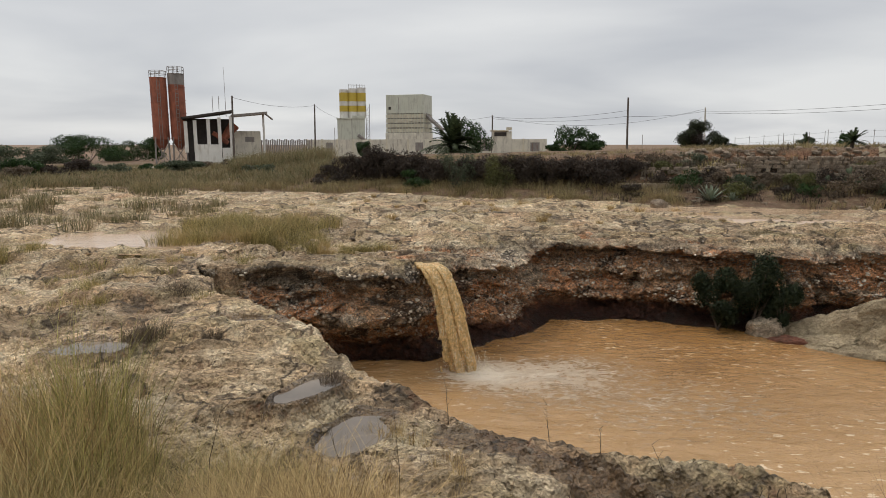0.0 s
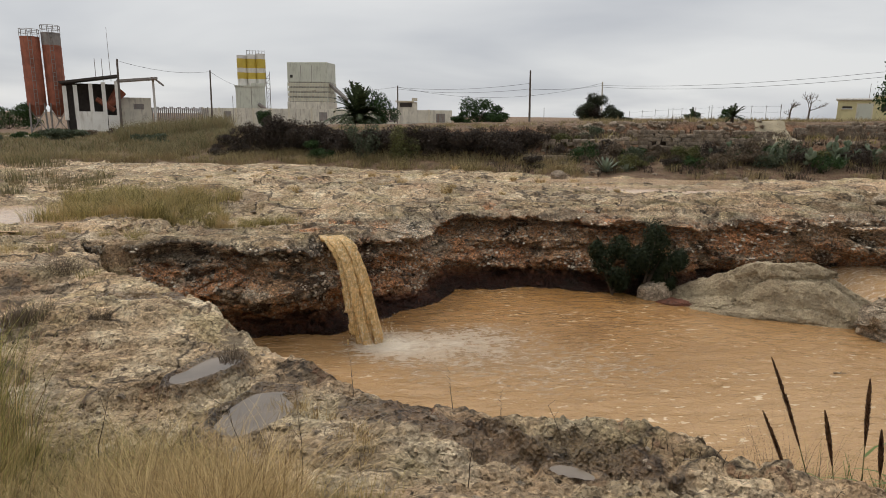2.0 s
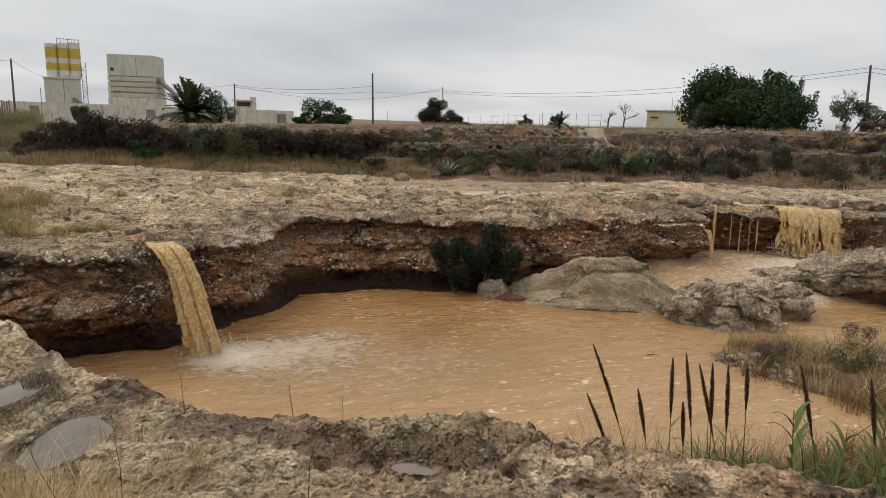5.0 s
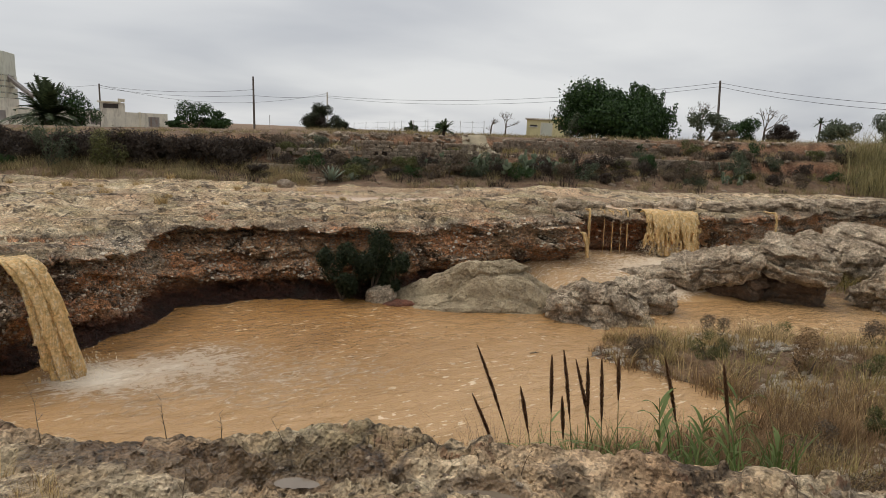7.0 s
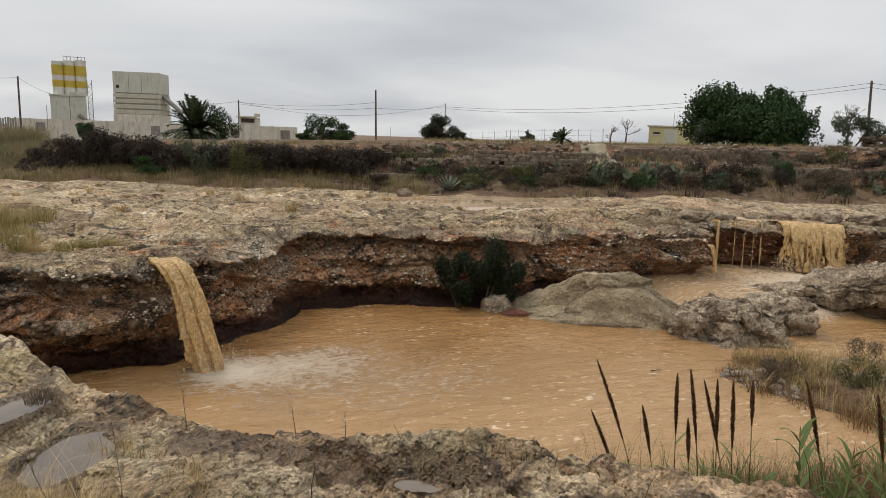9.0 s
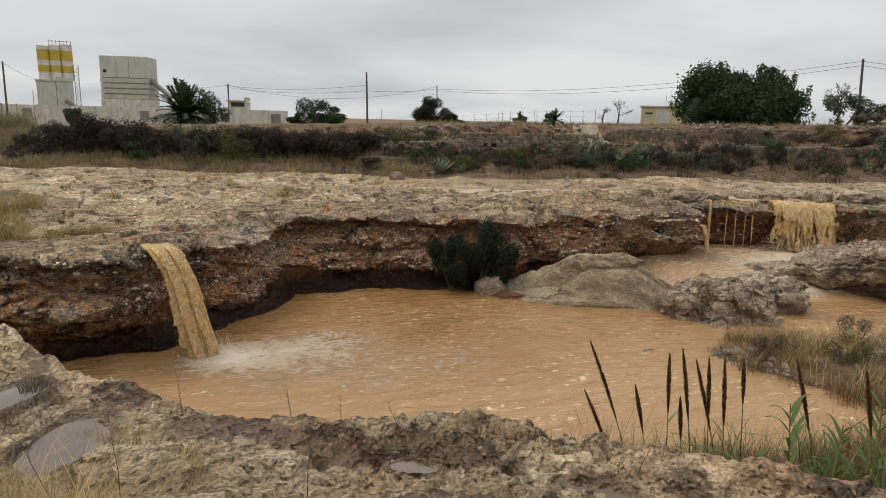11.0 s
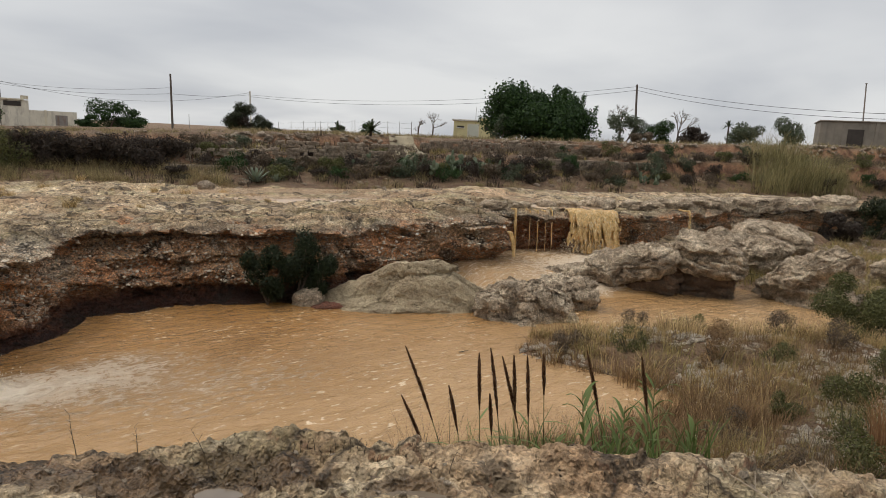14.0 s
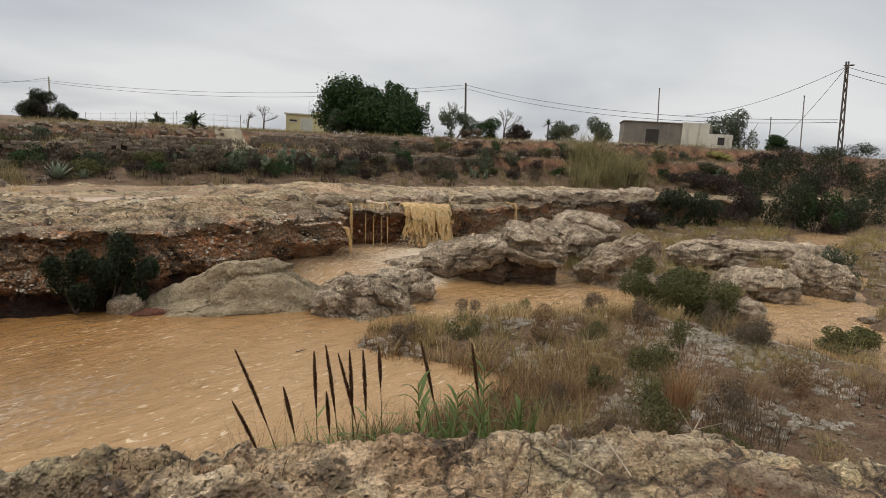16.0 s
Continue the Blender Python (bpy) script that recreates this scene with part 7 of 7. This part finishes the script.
blades("island_grass", scatter(330, 8.5, 17, 3.5, 9.3, 57, isl_(-0.1, 9, 2), (0.4, 1.3)), DEADWEED, "dead brown weeds on the gravel island", tall=(0.1, 0.4), width=0.0042, lean=1.1, spread=0.26, per=80, seed=57)
blades("valley_grass", scatter(250, 4.5, 16, -4, 5.0, 43, isl_(0.0, 9, 1), (0.4, 1.5)), DEADWEED, "brown dry weeds on the slope", tall=(0.12, 0.46), width=0.0032, lean=1.1, spread=0.28, per=90, seed=43)
blades("valley_grass", scatter(150, 4.5, 16, -4, 5.0, 44, isl_(0.0, 9, 2), (0.4, 1.5)), OLIVE_GRASS, "green and dry weeds on the slope", tall=(0.15, 0.5), width=0.0032, lean=0.9, spread=0.24, per=80, seed=44)
blades("valley_grass", scatter(900, 17, 42, -6, 12.5, 45, lambda x, y: (inside(x, y) > 0.6) & (land(x, y)[0] > POOL + 0.06), (0.5, 1.3)), OLIVE_GRASS, "green and dry grass in the valley", tall=(0.15, 0.55), width=0.007, lean=0.9, spread=0.35, per=70, seed=45)
blades("shore_grass", scatter(420, 3.0, 9.4, 2.8, 5.2, 46, lambda x, y: (inside(x, y) > 0.3) & (side_of(x, y, SHORE) > -0.15) & (side_of(x, y, SHORE) < 1.1), (0.7, 1.2)), DEADWEED, "dry brown grass along the pool shore", tall=(0.3, 0.65), width=0.004, lean=0.6, spread=0.18, per=60, seed=46)
bush("dark olive green bush on the island shore", (15.9, 4.6, POOL + 0.1), 1.35, 1.1, 1.3, OLIVE_LEAF, 0.03, 18000, 400)
bush("dark olive green bush on the island shore", (16.2, 4.0, POOL + 0.05), 1.2, 0.9, 1.15, OLIVE_LEAF, 0.03, 14000, 407)
bush("dark olive green bush on the island shore", (16.3, 3.4, POOL + 0.05), 1.15, 0.8, 1.0, OLIVE_LEAF, 0.03, 9000, 401)
# leaf tones lowered so the colour itself holds the recess's shade
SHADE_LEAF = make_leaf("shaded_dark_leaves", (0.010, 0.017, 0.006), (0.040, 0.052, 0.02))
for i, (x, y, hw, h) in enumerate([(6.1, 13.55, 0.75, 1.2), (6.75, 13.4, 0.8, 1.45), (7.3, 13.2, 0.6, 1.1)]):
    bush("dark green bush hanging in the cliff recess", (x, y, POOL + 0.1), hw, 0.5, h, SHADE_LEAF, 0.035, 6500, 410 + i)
bush("green weeds on the valley slope", (10.6, 2.9, -1.65), 0.55, 0.5, 0.7, OLIVE_LEAF, 0.022, 5000, 403)
bush("green weeds on the valley slope", (9.7, 3.3, -1.65), 0.45, 0.4, 0.5, OLIVE_LEAF, 0.022, 4000, 404)
bush("grey brown bush beside the gravel", (13.2, 1.9, -1.6), 0.75, 0.6, 0.75, TWIG, 0.022, 6000, 405)
blades("orange_tuft", np.array([(8.6, 1.95, -1.2, 1.0), (8.5, 1.9, -1.2, 1.0)]), make_leaf("orange_straw", (0.22, 0.11, 0.05), (0.42, 0.25, 0.13)), "orange dry grass tuft behind the rock", tall=(0.5, 0.95), width=0.006, lean=0.45, spread=0.15, per=110, seed=47)


for i, (x, y) in enumerate([(9.6, 7.4), (10.4, 6.6), (11.6, 7.3), (12.6, 6.0), (13.6, 7.2), (14.6, 5.6), (12.0, 4.6), (13.6, 4.2), (11.0, 5.2), (15.0, 4.2), (8.2, 3.6), (9.0, 2.4), (10.0, 1.6), (11.6, 1.0), (12.6, 3.0), (7.4, 2.6), (8.0, 1.2), (14.2, 2.8)]):
    bush("low dry bush on the gravel island", (x, y, height(x, y) - 0.05), 0.5, 0.4, 0.42 + 0.1 * (i % 3), (TWIG, OLIVE_LEAF, TWIG, DEADWEED, OLIVE_LEAF)[i % 5], 0.018, 2600, 800 + i, "bush", "bush", 5)


# ---------------------------------------------------------------- reeds
def reed(base, tip, plume_len, seed):
    ob = thing("reed", "tall reed with a narrow dark brown seed plume", "reed", base, "reeds by the pool")
    r = np.random.default_rng(seed)
    tip = Vector(tip) + Vector((-0.10, 0.11, 0)) * r.uniform(0.5, 1.4) - Vector(base)
    bend = lambda t: Vector((tip.x * t ** 1.4, tip.y * t ** 1.4, tip.z * t))
    bm = bmesh.new()
    for i in range(8):
        bar(bm, bend(i / 8), bend((i + 1) / 8), 0.008 - 0.0006 * i, 0.0075 - 0.0006 * i, 6)
    part("stem", bm, CANE, ob)
    n, start = 420, 1 - plume_len / max(tip.length, 0.1)
    t = r.uniform(0, 1, n)
    c = np.array([bend(start + (1 - start) * k)[:] for k in t])
    fat = 0.026 * np.sin(np.pi * np.clip(t * 0.92 + 0.06, 0, 1)) ** 0.7
    a = r.uniform(0, 6.28, n)
    o = np.stack([np.cos(a) * fat, np.sin(a) * fat, 0 * a], 1)
    upv = np.array((bend(1) - bend(0.8)).normalized()[:])
    le = 0.05
    s_ = np.stack([-np.sin(a), np.cos(a), 0 * a], 1) * 0.009
    V = np.stack([c + o * 0.1 - s_, c + o * 0.1 + s_, c + o + upv * le + s_ * 0.4, c + o + upv * le - s_ * 0.4], 1).reshape(-1, 3)
    part("plume", mesh_of("plume", V, np.arange(4 * n).reshape(-1, 4), PLUME), PLUME, ob, "narrow dark brown plume")
    for i in range(4):
        h = r.uniform(0.15, 0.6)
        a = r.uniform(0, 6.28)
        b0 = np.array(bend(h)[:])
        L = r.uniform(0.35, 0.6)
        rows = []
        for q in (0, 0.35, 0.7, 1.0):
            p = b0 + np.array([math.cos(a) * L * q, math.sin(a) * L * q, 0.5 * L * q - 0.55 * L * q * q])
            w = 0.014 * (1 - q) ** 0.7
            rows += [p + np.array([-math.sin(a) * w, math.cos(a) * w, 0]), p - np.array([-math.sin(a) * w, math.cos(a) * w, 0])]
        part("leaf", mesh_of("leaf", rows, [(0, 1, 3, 2), (2, 3, 5, 4), (4, 5, 7, 6)], GREEN_STEM), GREEN_STEM, ob)


REEDS = [((4.55, 4.85), (4.2, 5.15, -0.10), 0.85), ((4.35, 4.75), (4.1, 4.95, -0.58), 0.62), ((4.78, 4.7), (4.79, 4.7, -0.15), 0.62), ((5.0, 4.55), (4.9, 4.58, -0.08), 0.75), ((5.1, 4.45), (5.0, 4.4, -0.12), 0.66),
         ((5.15, 4.3), (5.02, 4.42, -0.16), 0.72), ((5.22, 4.36), (5.16, 4.3, -0.12), 0.7), ((5.4, 4.3), (5.3, 4.2, -0.1), 0.45), ((4.65, 4.75), (4.58, 4.78, -0.52), 0.5), ((5.98, 3.3), (5.86, 3.34, 0.03), 0.6), ((5.78, 3.7), (5.6, 3.8, 0.0), 0.68), ((4.9, 4.6), (4.95, 4.5, -0.6), 0.45)]
for i, ((x, y), tip, pl) in enumerate(REEDS):
    reed((x, y, height(x, y)), tip, pl, 500 + i)
blades("reed_leaves", scatter(60, 4.2, 5.8, 3.9, 5.0, 48, lambda x, y: inside(x, y) > 0.3, (0.7, 1.1)), GREEN_STEM, "green reed leaves by the pool", "reed", tall=(0.4, 0.9), width=0.011, lean=0.5, spread=0.14, per=16, seed=48)
blades("reed_leaves", scatter(10, 5.4, 6.4, 2.9, 3.9, 49, lambda x, y: inside(x, y) > 0.3, (0.8, 1.1)), GREEN_STEM, "broad green cane leaves by the pool", "reed", tall=(0.6, 1.25), width=0.018, lean=0.55, spread=0.12, per=14, seed=49)


def weed(at, h, seed, words="thin bare dark weed stalk"):
    ob = thing("weed", words, "weed", at)
    r = np.random.default_rng(seed)
    bm = bmesh.new()
    p, v = Vector((0, 0, -0.03)), Vector((r.normal(0, 0.08), r.normal(0, 0.08), 1)).normalized()
    for i in range(7):
        e = p + v * h / 7
        bar(bm, p, e, 0.004 * (1 - i / 9), 0.004 * (1 - (i + 1) / 9), 5)
        if i > 1:
            w = (v + Vector(r.normal(0, 0.6, 3))).normalized()
            bar(bm, e, e + w * h * r.uniform(0.08, 0.22), 0.002, 0.001, 4)
        p, v = e, (v + Vector(r.normal(0, 0.08, 3))).normalized()
    part("stalk", bm, TWIG, ob)


for i, (az, d, h) in enumerate([(8.2, 3.1, 0.75), (4.5, 3.3, 0.6), (-0.5, 5.2, 0.5), (-10.2, 4.75, 0.35), (-21, 4.3, 0.35), (-12, 3.4, 0.4), (22, 4.2, 0.7), (26, 4.4, 0.75), (-15, 4.55, 0.25), (-43.6, 4.0, 0.2), (-66.5, 4.3, 0.4)]):
    weed(on_ground(az, d), h, 600 + i)
for i in range(14):
    az = -28.5 - 9.5 * i / 14
    weed(on_ground(az, 4.25 - 0.012 * i), 0.11, 640 + i, "tiny dry weed on the rock edge")
blades("twigs", scatter(26, 3.4, 4.4, 4.1, 4.9, 50, lambda x, y: inside(x, y) > 0.2, (0.7, 1.1)), TWIG, "fine bare reddish twigs by the pool", "twigs", tall=(0.5, 1.1), width=0.003, lean=0.5, spread=0.15, per=12, seed=50)


# ---------------------------------------------------------------- details of the far bank
def masonry(turn0, turn1, s, rows, size, label, seed):
    """Courses of rough stones stacked against the terrace face, each stone by itself."""
    r = np.random.default_rng(seed)
    ob = tagged(new("terrace_wall"), label, "wall")
    a, b = np.array(on_bank(turn0, s)), np.array(on_bank(turn1, s))
    length = np.linalg.norm((b - a)[:2])
    shapes = []
    for i in range(5):
        bm = bmesh.new()
        bmesh.ops.create_cube(bm, size=1.0)
        bmesh.ops.bevel(bm, geom=list(bm.edges), offset=0.16, segments=1, affect="EDGES")
        for w in bm.verts:
            w.co += Vector(r.normal(0, 0.045, 3))
        me = bpy.data.meshes.new("stone")
        bm.to_mesh(me)
        bm.free()
        me.materials.append(STONE)
        shapes.append(me)
    yaw_ = math.atan2((b - a)[1], (b - a)[0])
    base = min(a[2], b[2]) - 0.1
    for row in range(rows):
        u = r.uniform(0, size)
        while u < length:
            w = size * r.uniform(0.8, 1.9)
            if r.uniform() > 0.06 + 0.03 * row:
                p = a + (b - a) * (u + w / 2) / length
                q = new("stone", shapes[r.integers(5)])
                q.parent = ob
                q.matrix_basis = Matrix.LocRotScale((p[0] + r.normal(0, 0.02), p[1] + r.normal(0, 0.03) - 0.02 * (rows - row), base + (row + 0.5) * size * 0.8), Euler((r.normal(0, 0.08), r.normal(0, 0.08), yaw_ + r.normal(0, 0.1))), (w * 0.96, size * 0.9, size * 0.78))
            u += w


masonry(-24.0, -29.6, 3.3, 8, 0.20, "reddish dry stone terrace wall", 71)
masonry(-29.7, -35.6, 3.3, 8, 0.20, "reddish dry stone terrace wall", 76)
masonry(-17.0, -23.8, 3.6, 6, 0.18, "broken reddish dry stone terrace wall", 77)
masonry(-36.9, -44.0, 5.6, 5, 0.18, "low dry stone terrace wall with pale coping", 72)
masonry(-44.2, -52.6, 5.6, 5, 0.18, "low dry stone terrace wall with pale coping", 73)
masonry(-62.0, -68.0, 5.8, 4, 0.16, "broken reddish dry stone terrace wall", 75)


def kerb(turn0, turn1, s, label):
    pts = [on_bank(t, s) for t in np.linspace(turn0, turn1, 12)]
    z = max(p[2] for p in pts) * 0.5 + sum(p[2] for p in pts) / 24 + 0.05
    line, _ = curve_through([p[:2] for p in pts], 0.5)
    t = np.gradient(line, axis=0)
    t /= np.linalg.norm(t, axis=1)[:, None]
    nx, ny = -t[:, 1], t[:, 0]
    rows = []
    for o, h in ((-0.12, -0.5), (-0.12, 0.08), (-0.10, 0.1), (0.28, 0.1), (0.30, 0.08), (0.30, -0.5)):
        rows.append(np.stack([line[:, 0] + nx * o, line[:, 1] + ny * o, np.full(len(line), z + h)], 1))
    V = np.stack(rows, 1)
    tagged(new("channel_kerb", mesh_of("channel_kerb", V.reshape(-1, 3), sheet_faces(len(line), 6), STONE, True)), label, "kerb")


kerb(-14.0, -22.0, 2.5, "long pale concrete channel edge on the bank")
kerb(-46.0, -58.0, 3.6, "long pale concrete channel edge on the bank")


def sandy_ramp():
    a, b = np.array(on_bank(-36.6, 3.0)), np.array(on_bank(-35.2, 7.0))
    u, w = np.linspace(0, 1, 14), np.linspace(-0.9, 0.9, 7)
    U, W = np.meshgrid(u, w, indexing="ij")
    side = np.array([-(b - a)[1], (b - a)[0]])
    side = side / np.linalg.norm(side)
    x = a[0] + (b - a)[0] * U + side[0] * W * (1 - 0.3 * U)
    y = a[1] + (b - a)[1] * U + side[1] * W * (1 - 0.3 * U)
    z = land(x, y)[0]
    line = a[2] + (b[2] - a[2]) * U
    z = np.maximum(z, line - 0.1) + 0.06
    tagged(new("ramp", mesh_of("ramp", np.stack([x, y, z], -1).reshape(-1, 3), sheet_faces(14, 7), make_plain("trodden_earth", (0.27, 0.225, 0.15), 0.95, 0.3, 1.5))), "pale sandy ramp up the bank", "path", kind="structure")


sandy_ramp()


# ---------------------------------------------------------------- giant cane and dead stalks by the pool
def cane_plant(x, y, h, seed, leaves=15):
    z = height(x, y)
    ob = thing("cane_plant", "leafy green giant cane beside the pool", "cane", (x, y, z), "giant canes by the pool")
    r = np.random.default_rng(seed)
    rank = r.uniform(0, 6.28)
    lean = Vector((r.normal(0, 0.08), r.normal(0, 0.08), 1)).normalized()
    part("stalk", barred((0, 0, -0.05), lean * h, 0.011, 0.005, sides=7), CANE, ob)
    for i in range(leaves):
        t = 0.18 + 0.8 * i / leaves
        a = rank + (math.pi if i % 2 else 0) + r.normal(0, 0.25)
        L = h * r.uniform(0.36, 0.54) * (1.1 - 0.4 * t)
        b0 = np.array((lean * h * t)[:])
        rows = []
        for q in (0, 0.25, 0.5, 0.75, 1.0):
            p = b0 + np.array([math.cos(a), math.sin(a), 0]) * L * q * 0.62 + np.array([0, 0, L * (0.95 * q - 0.55 * q * q)])
            w = 0.022 * (1 - q) ** 0.6 * (0.6 + 1.2 * min(q * 3, 0.5))
            sd = np.array([-math.sin(a), math.cos(a), 0]) * w
            rows += [p + sd, p + np.array([0, 0, -0.006]), p - sd]
        F = [(3 * j + k, 3 * j + k + 1, 3 * j + k + 4, 3 * j + k + 3) for j in range(4) for k in (0, 1)]
        part("leaf", mesh_of("leaf", rows, F, GREEN_STEM), GREEN_STEM, ob)


for i, (x, y, h) in enumerate([(5.45, 3.75, 1.3), (5.75, 3.55, 1.1), (5.95, 3.3, 1.35), (4.95, 4.35, 0.75), (5.15, 4.15, 0.7), (4.75, 4.6, 0.65), (5.3, 4.05, 0.8), (6.2, 3.0, 0.9)]):
    cane_plant(x, y, h, 900 + i)
def weed_tuft(x, y, top, wide, mat, label, seed, name="dead_weed"):
    """A wispy bush of fine bent stalks that reaches up to the given height."""
    z = height(x, y)
    blades(name, [(x, y, z, 1.0)], mat, label, "weed", tall=((top - z) * 0.35, (top - z) * 1.05), width=0.0032, lean=0.75, spread=wide * 1.15, per=420, seed=seed)


for i, (x, y, top, wide) in enumerate([(3.75, 5.1, -0.95, 0.28), (4.05, 4.95, -0.75, 0.34), (4.4, 4.75, -0.72, 0.36), (5.5, 4.3, -0.8, 0.32), (5.9, 3.9, -0.75, 0.34), (6.4, 3.2, -0.6, 0.4), (6.9, 2.6, -0.7, 0.4), (7.5, 2.9, -0.9, 0.45),
                                       (7.2, 1.7, -0.6, 0.4), (8.2, 2.3, -0.9, 0.45), (7.9, 3.7, -1.1, 0.4), (8.9, 3.3, -1.05, 0.45), (9.8, 2.5, -1.0, 0.5), (10.6, 1.6, -0.9, 0.5), (9.2, 1.2, -0.7, 0.45), (11.4, 2.6, -1.1, 0.5), (10.4, 4.2, -1.15, 0.5),
                                       (12.4, 1.6, -1.0, 0.5), (9.6, 5.8, -1.3, 0.45), (11.2, 6.4, -1.25, 0.5), (12.8, 5.2, -1.2, 0.5), (10.0, 7.6, -1.3, 0.45)]):
    weed_tuft(x, y, top, wide, (DEADWEED, DEADWEED, OLIVE_GRASS, DEADWEED, TWIG)[i % 5], "wispy dead brown weeds on the slope" if i % 5 != 2 else "wispy dry green weeds on the slope", 940 + i)
weed_tuft(4.25, 4.95, -0.85, 0.25, BRAMBLE, "dark dead reed litter by the pool", 970)
bush("green weeds on the slope", (7.9, 1.9, height(7.9, 1.9) - 0.05), 0.5, 0.45, 0.7, OLIVE_LEAF, 0.022, 3000, 924, "bush", "bush", 4)
sp = scatter(2600, 9.0, 15.0, 1.0, 4.5, 64, lambda x, y: (side_of(x, y, SHORE) > 0.1) & (np.hypot((x - 12.0) / 2.2, (y - 2.8) / 0.8) + 0.4 * fbm(x, y, 0, 3, 3) < 1.0))
PALE_STONE = make_rock("pale_gravel", (0.42, 0.35, 0.27), (0.72, 0.64, 0.53), 0.2, 20.0, (0.2, 0.16, 0.12))
stones("gravel", sp, (0.025, 0.08), PALE_STONE, "pale gravel bank on the valley floor", 10)
isl_stones = scatter(9000, 6.5, 17, 0.0, 9.3, 67, lambda x, y: (side_of(x, y, SHORE) > -0.05) & (fbm(x * 0.8, y * 0.8, 0, 3, 5) > -0.05))
stones("gravel", isl_stones, (0.018, 0.085), PALE_STONE, "scattered pale gravel on the island", 13)
stones("rubble", arc(420, -70, 25, 2.6, 6.5, 65, test=lambda x, y: inside(x, y) < -0.1), (0.012, 0.035), STONE, "loose chips of rock on the near shelf", 11)
stones("rubble", scatter(900, -7, 14, 11.6, 22, 66, lambda x, y: inside(x, y) < -0.25), (0.02, 0.07), STONE, "loose chips of rock on the wide shelf", 12)


DRIED = make_plain("bleached_twig_wood", (0.36, 0.29, 0.21), 0.85, 0.3, 8.0)


def drift(x, y, L, turn):
    ob = thing("driftwood", "small dark stick drifting on the pool", "stick", (x, y, POOL + 0.01), turn=turn)
    part("stick", barred((-L / 2, 0, 0), (L / 2, 0, 0.03), 0.012, 0.006, sides=6), TWIG, ob)
    part("twig", barred((0, 0, 0.01), (L * 0.2, L * 0.18, 0.05), 0.006, 0.003, sides=5), TWIG, ob)


drift(3.75, 6.9, 0.22, 20)
drift(7.9, 8.6, 0.18, -30)
for i, (az, d, L) in enumerate([(-79.5, 6.0, 0.9), (-74.0, 4.9, 0.5), (-70.5, 4.75, 0.45)]):
    x, y, z = on_ground(az, d)
    ob = thing("branch", "bare pale branch lying on the rock", "branch", (x, y, z + 0.03), turn=40 * i)
    part("limb", barred((-L / 2, 0, 0), (L / 2, 0.05, 0.06), 0.007, 0.004, sides=6), DRIED, ob)
    part("twig", barred((0, 0.02, 0.03), (L * 0.25, L * 0.25, 0.12), 0.004, 0.002, sides=5), DRIED, ob)
    part("twig", barred((L * 0.1, 0.02, 0.03), (L * 0.3, -L * 0.2, 0.1), 0.004, 0.002, sides=5), DRIED, ob)


# fence along the works and across the plain
def picket_fence(turn0, turn1, d, z_top, n):
    ob = tagged(new("fence"), "old grey picket fence along the works", "fence")
    for i in range(n):
        t = turn0 + (turn1 - turn0) * i / (n - 1)
        x, y, z = on_ground(t, d)
        p = part("picket", boxed(-0.11, -0.04, -0.2, 0.11, 0.04, z_top - z + 0.12 * math.sin(i * 1.7)), GREYSTEEL, ob)
        p.matrix_basis = pose(x, y, z, 0, 0, t)


picket_fence(18.4, 11.6, 112, 3.0, 46)
for i, t in enumerate(np.linspace(-24.5, -36.0, 12)):
    p_ = on_ground(t, 88)
    ob = thing("fence_post", "thin grey wire fence post", "post", p_, group="wire fence posts")
    part("shaft", barred((0, 0, -0.2), (0, 0, 1.9), 0.025, sides=5), GREYSTEEL, ob)
    if i:
        wire(Vector(p_) + Vector((0, 0, 1.75)), Vector(last_post) + Vector((0, 0, 1.75)), 0.05, 0.008)
        wire(Vector(p_) + Vector((0, 0, 1.1)), Vector(last_post) + Vector((0, 0, 1.1)), 0.05, 0.008)
    last_post = p_
